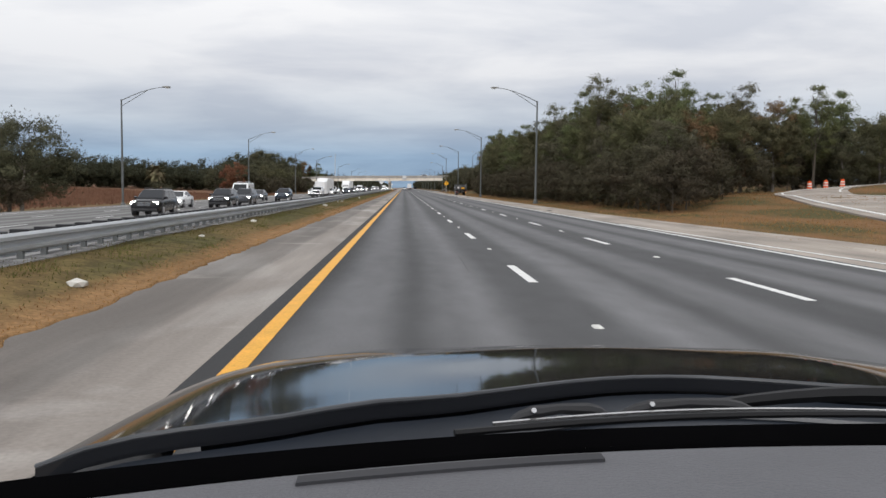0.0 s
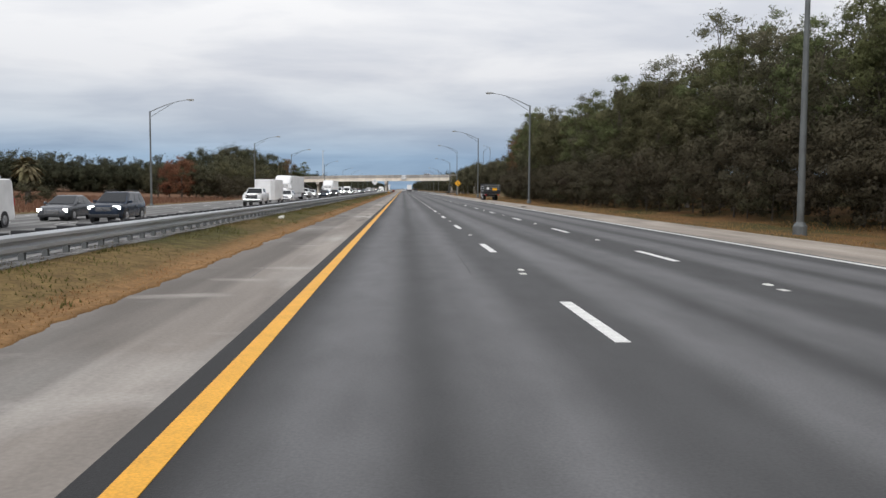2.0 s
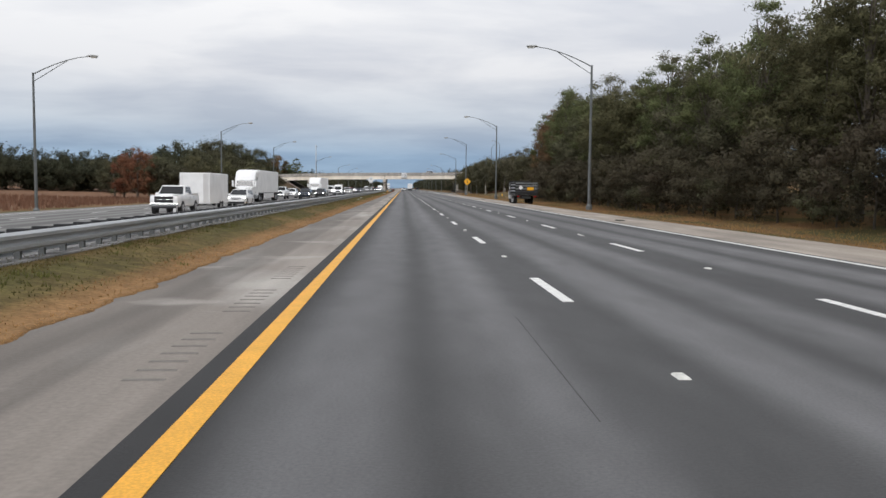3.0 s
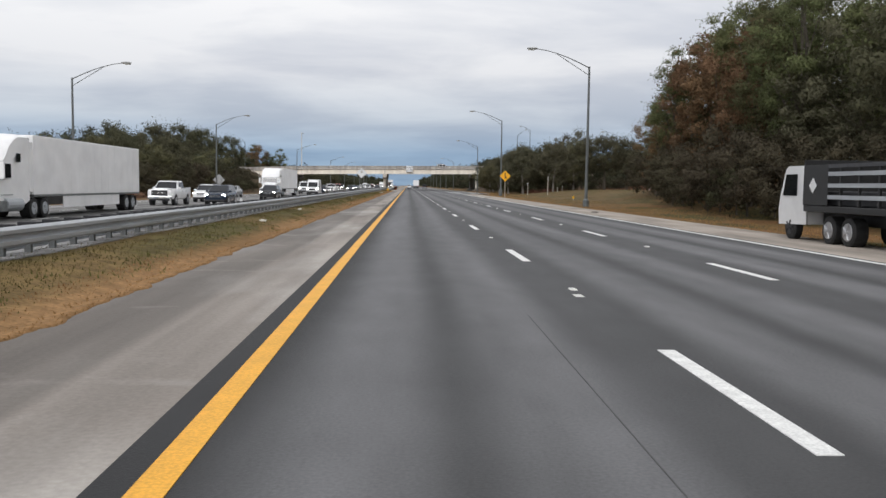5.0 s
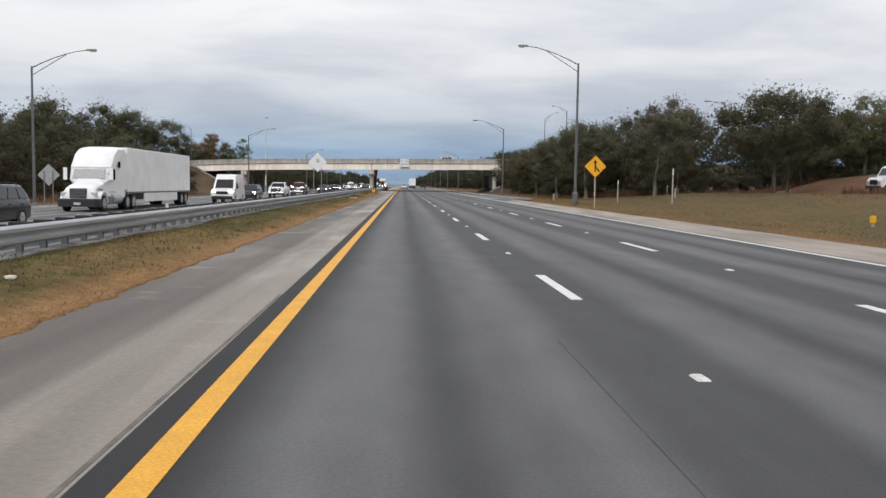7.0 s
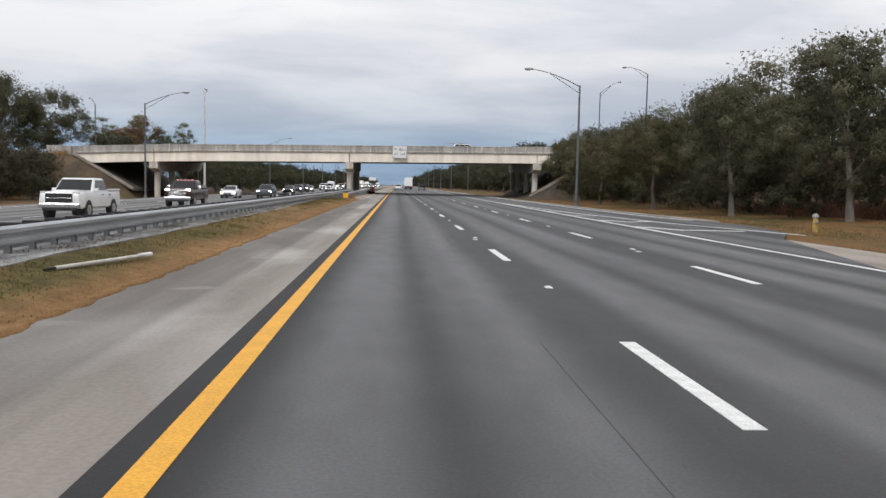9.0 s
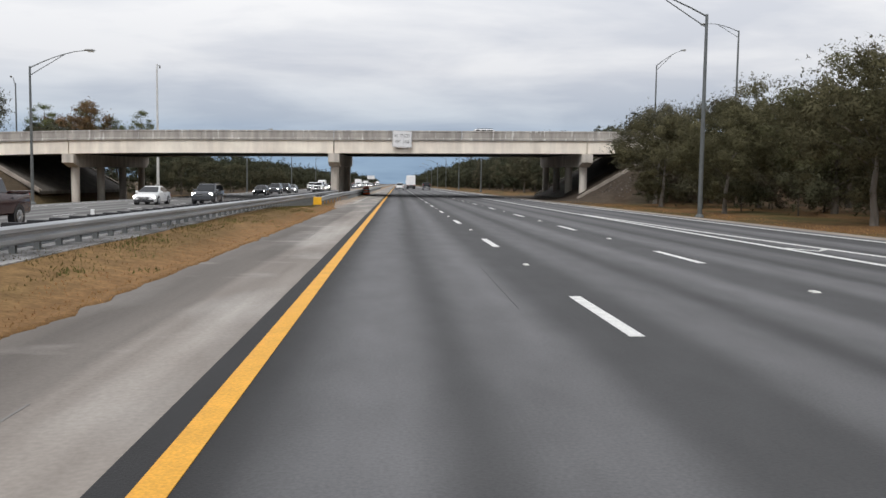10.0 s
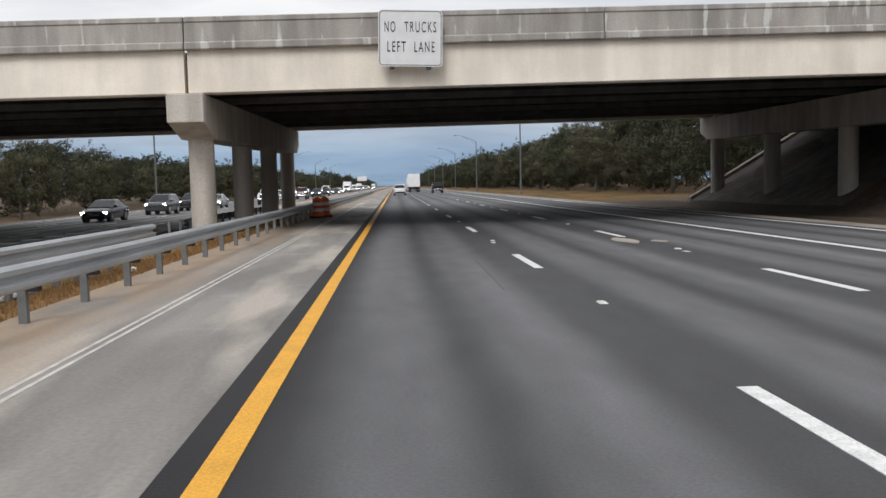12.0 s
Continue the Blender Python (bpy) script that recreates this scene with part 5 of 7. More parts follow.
def car(kind, material, label, lit=True):
    if kind == "sedan":
        L, W, wheel_r, base = 4.75, 0.91, 0.33, 2.8
        st = [(-2.40, 0.55, 0.34, 0.58), (-2.34, 0.72, 0.26, 0.66), (-2.18, 0.84, 0.21, 0.74), (-1.75, 0.90, 0.20, 0.83), (-1.2, 0.91, 0.20, 0.90), (-0.85, 0.91, 0.20, 0.94), (0.4, 0.91, 0.20, 0.97), (1.5, 0.90, 0.22, 1.02), (2.2, 0.86, 0.26, 0.98), (2.37, 0.76, 0.34, 0.86)]
        low, high, splits = (-1.2, 1.85, 0.84, 0.90), (-0.05, 0.95, 0.60, 1.45), [(0.14, 0.48), (0.51, 0.86)]
    elif kind == "suv":
        L, W, wheel_r, base = 4.65, 0.93, 0.37, 2.7
        st = [(-2.36, 0.60, 0.42, 0.78), (-2.30, 0.76, 0.33, 0.88), (-2.12, 0.88, 0.28, 0.97), (-1.6, 0.92, 0.26, 1.03), (-1.1, 0.93, 0.26, 1.08), (0.6, 0.93, 0.26, 1.12), (1.9, 0.92, 0.28, 1.14), (2.25, 0.88, 0.32, 1.1), (2.32, 0.80, 0.42, 1.0)]
        low, high, splits = (-1.2, 2.27, 0.87, 1.05), (-0.2, 1.9, 0.65, 1.68), [(0.08, 0.38), (0.41, 0.68), (0.71, 0.93)]
    else:
        L, W, wheel_r, base = 5.85, 1.0, 0.42, 3.6
        st = [(-2.95, 0.80, 0.62, 1.14), (-2.90, 0.93, 0.54, 1.22), (-2.75, 0.99, 0.50, 1.28), (-2.0, 1.0, 0.48, 1.32), (-1.25, 1.0, 0.48, 1.34), (0.9, 1.0, 0.48, 1.34), (1.1, 1.0, 0.48, 1.33), (2.8, 1.0, 0.52, 1.35), (2.92, 0.95, 0.58, 1.28)]
        low, high, splits = (-1.22, 1.0, 0.94, 1.28), (-0.52, 0.82, 0.78, 1.96), [(0.12, 0.50), (0.54, 0.92)]
    ob = thing({"sedan": "sedan_car", "suv": "sport_utility_car", "pickup": "pickup_truck"}[kind], label, "pickup truck" if kind == "pickup" else "car", "oncoming traffic")
    part("body", body_shell(st), material, ob, smooth=True)
    part("cabin", cabin_shell(low, high), material, ob, smooth=True)
    greenhouse_glass(ob, low, high, splits, bulge=0.02)
    ys = (-base / 2 - 0.05, base / 2 - 0.05)
    arches(ob, ys, W, wheel_r)
    for s in (-1, 1):
        for y in ys:
            wheel(ob, s * (W - 0.11), y, wheel_r, 0.24)
    f = st[0][0] + 0.02
    top = st[2][3]
    lamps(ob, W * 0.90, f + 0.10, top - 0.22, 0.36 if kind != "pickup" else 0.30, 0.16 if kind != "pickup" else 0.24, lit)
    tails(ob, W * 0.93, st[-1][0] - 0.02, st[-1][3] - 0.22, 0.26 if kind != "pickup" else 0.16, 0.15 if kind != "pickup" else 0.34)
    if kind == "pickup":
        g0, g1 = top - 0.52, top - 0.06
        grille = part("grille", box(B(), -W * 0.62, W * 0.62, f - 0.05, f + 0.10, g0, g1, 0.03), TRIM, ob, "black grille")
        bm = B()
        for z0, z1 in ((g0 - 0.01, g0 + 0.02), (g1 - 0.02, g1 + 0.01)):
            box(bm, -W * 0.63, W * 0.63, f - 0.066, f + 0.06, z0, z1, 0.01)
        for s in (-1, 1):
            box(bm, *sorted((s * W * 0.605, s * W * 0.63)), f - 0.064, f + 0.06, g0 + 0.035, g1 - 0.035, 0.01)
        box(bm, -W * 0.57, W * 0.57, f - 0.062, f + 0.05, (g0 + g1) / 2 - 0.016, (g0 + g1) / 2 + 0.016, 0.006)
        if material is P_MAROON:
            for k in range(5):
                z = g0 + 0.05 + k * 0.075
                box(bm, -W * 0.57, W * 0.57, f - 0.06, f + 0.05, z, z + 0.022, 0.006)
            for s in (-1, 0, 1):
                box(bm, s * 0.3 - 0.02, s * 0.3 + 0.02, f - 0.059, f + 0.05, g0 + 0.03, g1 - 0.03)
            for k in range(5):
                x = (k - 2) * 0.27
                part("roof_lamp", box(B(), x - 0.06, x + 0.06, -0.72 + 0.02 * abs(k - 2), -0.58, 1.965, 2.005, 0.012), ROOF_LAMP, ob, "glowing red roof marker lamp")
            for s in (-1, 1):
                part("tow_mirror", box(B(), *sorted((s * 1.0, s * 1.27)), -0.98, -0.86, 1.28, 1.56, 0.04), CHROME, ob, "chrome towing mirror")
                part("tow_mirror_arm", box(B(), *sorted((s * 0.9, s * 1.05)), -0.95, -0.89, 1.34, 1.40), TRIM, ob)
        part("grille_frame", bm, CHROME, grille, "chrome grille frame")
        part("hood_scoop", box(B(), -0.5, 0.5, -2.4, -1.5, 1.28, 1.375, 0.035, (0.85, 0.9)), material, ob)
        part("fog_lamp_bar", box(B(), -W * 0.8, W * 0.8, f - 0.03, f + 0.1, st[2][2] - 0.10, st[2][2] + 0.04, 0.02), TRIM, ob)
    else:
        grille = part("grille", box(B(), -W * 0.50, W * 0.50, f - 0.02, f + 0.10, top - 0.36, top - 0.12, 0.02), TRIM, ob)
        bm = B()
        for i in range(4):
            z = top - 0.31 + i * 0.055
            box(bm, -W * 0.44, W * 0.44, f - 0.035, f - 0.015, z, z + 0.02)
        part("grille_slats", bm, CHROME, grille)
    part("front_bumper", box(B(), -W * (0.84 if kind != "pickup" else 0.95), W * (0.84 if kind != "pickup" else 0.95), f - 0.05, f + 0.12, st[2][2] + 0.03, st[2][2] + (0.2 if kind != "pickup" else 0.24), 0.04), CHROME if kind == "pickup" else TRIM, ob)
    part("rear_bumper", box(B(), -W * 0.88, W * 0.88, st[-1][0] - 0.12, st[-1][0] + 0.05, st[2][2] + 0.1, st[2][2] + 0.3, 0.04), CHROME if kind == "pickup" else TRIM, ob)
    part("number_plate", box(B(), -0.15, 0.15, st[-1][0] + 0.03, st[-1][0] + 0.062, st[-1][2] + 0.18, st[-1][2] + 0.33), PLATE, ob)
    mirrors(ob, W * 0.93, low[0] + 0.35, low[3] + 0.02, material)
    for s in (-1, 1):
        for y in ((-0.1, 1.0) if kind != "pickup" else (-0.3, 0.75)):
            part("door_handle", box(B(), *sorted((s * W * 0.985, s * W * 1.02)), y + 0.35, y + 0.52, low[3] - 0.16, low[3] - 0.12, 0.008), TRIM, ob)
    if kind == "pickup":
        bed = part("cargo_bed", box(B(), -0.86, 0.86, 1.12, 2.86, 1.332, 1.385), TRIM, ob, "dark open cargo bed")
        for s in (-1, 1):
            part("bed_rail", box(B(), *sorted((s * 0.86, s * 0.985)), 1.08, 2.9, 1.33, 1.42, 0.02), material, bed)
    if kind == "suv":
        for s in (-1, 1):
            part("roof_rail", tube(B(), [(s * 0.58, -0.3, 1.70), (s * 0.58, -0.2, 1.755), (s * 0.58, 1.6, 1.755), (s * 0.58, 1.75, 1.70)], 0.018, 6), TRIM, ob)
    return ob


def van(material, label, roof=2.45, ladder=False, lit=True):
    ob = thing("panel_van", label, "van", "oncoming traffic")
    W = 0.99
    prof = [(-2.8, 0.42), (-2.86, 0.6), (-2.84, 0.95), (-2.6, 1.16), (-1.95, 1.32), (-1.25, 2.2), (-0.95, roof - 0.04), (-0.6, roof), (2.7, roof), (2.85, roof - 0.1), (2.88, 0.5), (2.8, 0.36), (-2.6, 0.36)]
    bm = B()
    rings = []
    for x in (-W, -W * 0.93, 0, W * 0.93, W):
        k = 0.0 if abs(x) < W else 0.06
        rings.append([(x * (1 - 0.10 * max(0, (z - 1.2) / 1.3)), y + k * (1 if y < 0 else -1), z - (0.05 if z > 2 and abs(x) == W else 0)) for y, z in prof])
    loft(bm, rings)
    part("body", bm, material, ob)
    part("windscreen", pane([(-0.80, -1.93, 1.36), (0.80, -1.93, 1.36), (0.74, -1.30, 2.12), (-0.74, -1.30, 2.12)], (0, 1, -0.3)), CAR_GLASS, ob)
    for s in (-1, 1):
        q = [(s * W * 0.985, -1.55, 1.32), (s * W * 0.985, -0.62, 1.32), (s * W * 0.93, -0.62, 1.98), (s * W * 0.93, -1.05, 1.98)]
        part("side_window", pane(q, (-s, 0, 0)), CAR_GLASS, ob)
        part("rear_window", box(B(), *sorted((s * 0.10, s * 0.78)), 2.87, 2.89, 1.4, 2.0), CAR_GLASS, ob)
    arches(ob, (-1.85, 1.75), W, 0.36)
    for s in (-1, 1):
        for y in (-1.85, 1.75):
            wheel(ob, s * (W - 0.12), y, 0.36, 0.24)
    lamps(ob, 0.92, -2.78, 0.98, 0.26, 0.2, lit)
    tails(ob, 0.97, 2.9, 1.0, 0.1, 0.4)
    part("grille", box(B(), -0.5, 0.5, -2.88, -2.8, 0.82, 1.08, 0.02), TRIM, ob)
    part("front_bumper", box(B(), -0.92, 0.92, -2.93, -2.7, 0.38, 0.66, 0.05), TRIM, ob)
    part("number_plate", box(B(), -0.15, 0.15, 2.89, 2.905, 0.7, 0.85), PLATE, ob)
    mirrors(ob, W, -1.5, 1.38, TRIM)
    if ladder:
        bm = B()
        for s in (-0.5, 0.5):
            tube(bm, [(s, -0.5, roof + 0.14), (s, 2.4, roof + 0.14)], 0.025, 6)
        for i in range(5):
            tube(bm, [(-0.6, -0.3 + i * 0.65, roof + 0.12), (0.6, -0.3 + i * 0.65, roof + 0.12)], 0.02, 6)
            for s in (-0.6, 0.6):
                tube(bm, [(s, -0.3 + i * 0.65, roof - 0.02), (s, -0.3 + i * 0.65, roof + 0.12)], 0.018, 5)
        part("roof_rack", bm, GALV, ob)
    return ob


def semi_truck(label, lit=False):
    ob = thing("semi_truck", label, "truck", "oncoming traffic")
    # tractor with a sloping bonnet and a tall sleeper fairing
    prof = [(-0.1, 0.55), (-0.16, 0.95), (-0.08, 1.38), (0.10, 1.55), (0.6, 1.68), (1.45, 1.84), (1.56, 1.92), (1.84, 2.62), (1.80, 2.72), (2.05, 3.1), (2.45, 3.6), (2.95, 3.9), (3.5, 4.02), (4.6, 4.05), (4.7, 3.9), (4.7, 0.9), (4.3, 0.75), (0.2, 0.6)]
    rings = []
    for x in (-1.22, -1.17, -1.05, -0.6, 0, 0.6, 1.05, 1.17, 1.22):
        e = max(0, (abs(x) - 0.6) / 0.62) ** 2
        rings.append([((x * (0.74 if y < 1.5 and z > 1.0 else 0.84 if y < 1.5 else 1.0)), y + (0.22 * e if y < 3 else 0), z - (0.16 * e if z > 2.8 or (y < 1.5 and z > 1.3) else 0)) for y, z in prof])
    part("cab", loft(B(), rings), TRUCK_WHITE, ob, "white sleeper cab", smooth=True)
    part("windscreen", pane([(-0.98, 1.64, 1.98), (0.98, 1.64, 1.98), (0.94, 1.87, 2.56), (-0.94, 1.87, 2.56)], (0, 1, -0.4), 0.012, 0.06), CAR_GLASS, ob)
    for s in (-1, 1):
        part("side_window", pane([(s * 1.22, 1.85, 1.95), (s * 1.22, 2.75, 1.95), (s * 1.22, 2.75, 2.6), (s * 1.22, 2.15, 2.6)], (-s, 0, 0)), CAR_GLASS, ob)
        part("sleeper_window", pane([(s * 1.22, 3.3, 2.7), (s * 1.22, 3.75, 2.7), (s * 1.22, 3.75, 3.1), (s * 1.22, 3.3, 3.1)], (-s, 0, 0)), CAR_GLASS, ob)
        part("wing_mirror", box(B(), *sorted((s * 1.28, s * 1.5)), 1.5, 1.62, 1.9, 2.65, 0.03), TRUCK_WHITE, ob)
        part("mirror_arm", tube(B(), [(s * 1.15, 1.7, 2.3), (s * 1.38, 1.56, 2.3)], 0.03, 6), TRIM, ob)
        part("fender", loft(B(), [[(s * 0.78, 0.85 + 0.72 * math.cos(a), 0.5 + 0.72 * math.sin(a)), (s * 1.2, 0.85 + 0.72 * math.cos(a), 0.5 + 0.72 * math.sin(a)),
                                   (s * 1.2, 0.85 + 0.66 * math.cos(a), 0.5 + 0.66 * math.sin(a)), (s * 0.78, 0.85 + 0.66 * math.cos(a), 0.5 + 0.66 * math.sin(a))] for a in [math.pi * i / 8 for i in range(9)]]), TRUCK_WHITE, ob)
        part("headlight", box(B(), *sorted((s * 0.68, s * 1.08)), -0.05, 0.1, 0.95, 1.18, 0.04), HEADLAMP if lit else DULL_LAMP, ob)
        part("fuel_tank", tube(B(), [(s * 1.0, 2.3, 0.72), (s * 1.0, 3.9, 0.72)], 0.33, 14), GALV, ob)
        wheel(ob, s * 1.05, 0.85, 0.5, 0.3, GALV)
        for y in (5.1, 6.35):
            wheel(ob, s * 0.98, y, 0.5, 0.55, GALV)
        for y in (18.8, 20.05):
            wheel(ob, s * 1.0, y, 0.5, 0.55, GALV)
        part("mud_flap", box(B(), *sorted((s * 0.75, s * 1.25)), 20.8, 20.82, 0.3, 0.9), TRIM, ob)
    grille = part("grille", box(B(), -0.5, 0.5, -0.2, -0.08, 0.82, 1.40, 0.04), TRIM, ob, "dark grille")
    for k in range(6):
        part("grille_bar", box(B(), -0.46, 0.46, -0.215, -0.19, 0.88 + k * 0.085, 0.91 + k * 0.085, 0.006), GALV_DULL, grille)
    bumper = part("front_bumper", loft(B(), [[(x, y + d, 0.30), (x, y + d, 0.72), (x, y + d + 0.16, 0.78), (x, y + d + 0.3, 0.78), (x, y + d + 0.3, 0.30)] for x, y, d in ((-1.24, -0.05, 0), (-1.0, -0.26, 0), (0, -0.32, 0), (1.0, -0.26, 0), (1.24, -0.05, 0))]), TRIM, ob, "dark curved bumper")
    part("number_plate", box(B(), -0.2, 0.2, -0.345, -0.325, 0.42, 0.56), PLATE, bumper)
    for s in (-1, 1):
        part("side_fairing", box(B(), *sorted((s * 1.19, s * 1.25)), 4.62, 5.0, 1.3, 3.7, 0.02), TRUCK_WHITE, ob)
        part("cab_step", box(B(), *sorted((s * 1.0, s * 1.24)), 1.75, 2.35, 0.42, 0.9, 0.03), GALV_DULL, ob)
        part("door_seam", box(B(), *sorted((s * 1.215, s * 1.226)), 1.78, 2.9, 1.16, 1.19), TRIM, ob)
        part("hood_vent", box(B(), *sorted((s * 0.955, s * 0.985)), 0.5, 1.2, 1.3, 1.36), TRIM, ob)
        part("exhaust_stack", tube(B(), [(s * 1.12, 4.78, 1.0), (s * 1.12, 4.78, 3.9)], 0.07, 8), CHROME, ob)
    part("chassis", box(B(), -0.45, 0.45, 0.5, 7.2, 0.7, 0.95), TRIM, ob)
    trailer = part("trailer_box", box(B(), -1.29, 1.29, 5.0, 21.4, 1.15, 4.05, 0.04), TRUCK_WHITE, ob, "long white box trailer")
    part("lower_rail", box(B(), -1.30, 1.30, 5.02, 21.38, 1.06, 1.16, 0.01), GALV_DULL, trailer)
    bm = B()
    for i in range(13):
        for s in (-1, 1):
            box(bm, *sorted((s * 1.288, s * 1.295)), 6.2 + i * 1.15, 6.23 + i * 1.15, 1.2, 3.99)
    part("side_seams", bm, TRUCK_WHITE, trailer)
    part("bogie", box(B(), -0.5, 0.5, 17.8, 21.1, 0.75, 1.08), TRIM, trailer)
    for s in (-1, 1):
        part("side_skirt", box(B(), *sorted((s * 1.24, s * 1.27)), 8.6, 17.4, 0.45, 1.06), TRUCK_WHITE, trailer)
        part("rear_door", box(B(), *sorted((s * 0.02, s * 1.22)), 21.4, 21.43, 1.25, 3.95, 0.01), TRUCK_WHITE, trailer)
        part("taillight", box(B(), *sorted((s * 0.8, s * 1.15)), 21.4, 21.46, 1.02, 1.14), TAIL, trailer)
    part("underride_bar", box(B(), -1.1, 1.1, 21.25, 21.4, 0.5, 0.62), GALV_DULL, trailer)
    return ob


def box_truck(label, body_mat, length=6.2, lit=True):
    ob = thing("box_truck", label, "truck", "oncoming traffic")
    prof = [(-0.1, 0.5), (-0.15, 1.05), (0.1, 1.35), (0.75, 1.45), (1.15, 2.2), (1.4, 2.35), (2.1, 2.38), (2.1, 0.55)]
    part("cab", loft(B(), [[(x, y, z) for y, z in prof] for x in (-1.0, -0.95, 0, 0.95, 1.0)]), body_mat, ob)
    part("windscreen", pane([(-0.85, 0.80, 1.52), (0.85, 0.80, 1.52), (0.82, 1.13, 2.14), (-0.82, 1.13, 2.14)], (0, 1, -0.4)), CAR_GLASS, ob)
    for s in (-1, 1):
        part("side_window", pane([(s, 1.0, 1.5), (s, 1.95, 1.5), (s, 1.95, 2.1), (s, 1.3, 2.1)], (-s, 0, 0)), CAR_GLASS, ob)
        part("headlight", box(B(), *sorted((s * 0.6, s * 0.95)), -0.2, -0.05, 0.85, 1.05, 0.02), HEADLAMP if lit else DULL_LAMP, ob)
        wheel(ob, s * 0.9, 0.55, 0.42, 0.26)
        wheel(ob, s * 0.9, 2.3 + length * 0.68, 0.42, 0.4)
    part("grille", box(B(), -0.5, 0.5, -0.2, -0.1, 0.75, 1.15, 0.02), TRIM, ob)
    part("front_bumper", box(B(), -1.0, 1.0, -0.28, 0.0, 0.4, 0.65, 0.04), TRIM, ob)
    part("chassis", box(B(), -0.4, 0.4, 0.6, 2.1 + length, 0.6, 0.85), TRIM, ob)
    cargo = part("cargo_box", box(B(), -1.22, 1.22, 2.2, 2.2 + length, 0.95, 3.55, 0.04), TRUCK_WHITE, ob, "white cargo box")
    for s in (-1, 1):
        part("rear_door", box(B(), *sorted((s * 0.02, s * 1.15)), 2.2 + length, 2.23 + length, 1.05, 3.45, 0.01), TRUCK_WHITE, cargo)
        part("taillight", box(B(), *sorted((s * 0.85, s * 1.1)), 2.18 + length, 2.24 + length, 0.86, 0.96), TAIL, cargo)
    mirrors(ob, 1.0, 1.0, 1.5, TRIM)
    return ob


def put(proto, x, y, z, turn=0.0):
    """The first call moves the model itself into place; later ones copy it."""
    m = pose(x, y, z, 0, 0, turn)
    if "placed" not in proto:
        proto["placed"] = True
        proto.matrix_basis = m
        return proto
    return copy_thing(proto, m)


dark_suv = car("suv", P_BLACK, "black sport utility car with lit headlights on the oncoming road")
grey_suv = car("suv", P_GREY, "dark grey sport utility car with lit headlights on the oncoming road")
white_suv = car("suv", P_WHITE, "white sport utility car with lit headlights on the oncoming road")
navy_suv = car("suv", P_NAVY, "dark blue sport utility car with lit headlights on the oncoming road")
white_sedan = car("sedan", P_WHITE, "white sedan with lit headlights on the oncoming road")
grey_sedan = car("sedan", P_GREY, "grey sedan with lit headlights on the oncoming road")
silver_sedan = car("sedan", P_SILVER, "silver sedan with lit headlights on the oncoming road")
black_sedan = car("sedan", P_BLACK, "black sedan with lit headlights on the oncoming road")
white_pickup = car("pickup", P_WHITE, "white crew-cab pickup truck with dark grille on the oncoming road", False)
maroon_pickup = car("pickup", P_MAROON, "dark maroon pickup truck with chrome grille on the oncoming road")
work_van = van(P_WHITE, "white work van with a roof rack on the oncoming road", 2.3, True)
tall_van = van(P_WHITE, "tall white panel van on the oncoming road", 2.6)
semi = semi_truck("white semi truck with long box trailer on the oncoming road")
mover = box_truck("white box truck on the oncoming road", P_WHITE)

LA, LB, LC, RZ = -14.6, -18.3, -22.0, -0.40
for proto, x, y in ((dark_suv, LA, 42), (white_sedan, LB, 62), (dark_suv, LA, 63.5), (grey_suv, LA, 74), (work_van, LB, 92), (navy_suv, LA, 101.5), (grey_sedan, LB, 104),
                    (white_pickup, LA, 147.5), (white_sedan, LB, 174), (white_suv, LA, 171), (semi, LB, 191.4), (white_pickup, LB, 225), (navy_suv, LA, 227),
                    (white_suv, LB, 238), (silver_sedan, LC, 269), (dark_suv, LA, 253.8), (semi, LB + 0.3, 272.6), (tall_van, LA, 300), (navy_suv, LA, 311), (work_van, LB, 318),
                    (white_pickup, LA, 331.5), (maroon_pickup, LA, 353.5), (white_sedan, LB, 390), (grey_suv, LA, 393.5), (black_sedan, LB, 445.5), (grey_suv, LB, 459.5), (dark_suv, LB, 470), (silver_sedan, LB, 481),
                    (white_pickup, LA, 494)):
    put(proto, x + random.uniform(-0.1, 0.1), y, RZ)
cargo_trailer = thing("cargo_trailer", "white enclosed cargo trailer towed behind a white pickup truck", "trailer", at=pose(LA, 156.2, RZ))
shell = part("box_body", box(B(), -1.15, 1.15, -3.4, 3.4, 0.55, 2.95, 0.05), TRUCK_WHITE, cargo_trailer)
part("front_cap", prism(B(), [(-1.1, -3.38), (1.1, -3.38), (0.75, -3.85), (-0.75, -3.85)], "z", 0.6, 2.9), TRUCK_WHITE, shell)
part("tow_bar", box(B(), -0.05, 0.05, -5.4, -3.4, 0.5, 0.62), TRIM, cargo_trailer)
part("side_door", box(B(), -1.165, -1.148, -2.6, -1.7, 0.75, 2.6, 0.004), SIGN_WHITE, shell)
for s in (-1, 1):
    part("corner_trim", box(B(), *sorted((s * 1.145, s * 1.165)), 3.3, 3.41, 0.56, 2.93), GALV, shell)
    part("taillight", box(B(), *sorted((s * 0.85, s * 1.1)), 3.39, 3.42, 0.7, 0.85), TAIL, shell)
    for y in (0.2, 1.05):
        wheel(cargo_trailer, s * 1.12, y, 0.36, 0.22)
line_up = [white_sedan, grey_suv, white_suv, black_sedan, tall_van, silver_sedan, dark_suv, white_pickup, work_van, navy_suv, mover, grey_sedan, maroon_pickup]
for i in range(42):
    put(line_up[(i * 5 + 2) % len(line_up)], (LA, LB)[i % 2] + random.uniform(-0.2, 0.2), 506 + i * 13.5 + random.uniform(-3, 3), RZ)

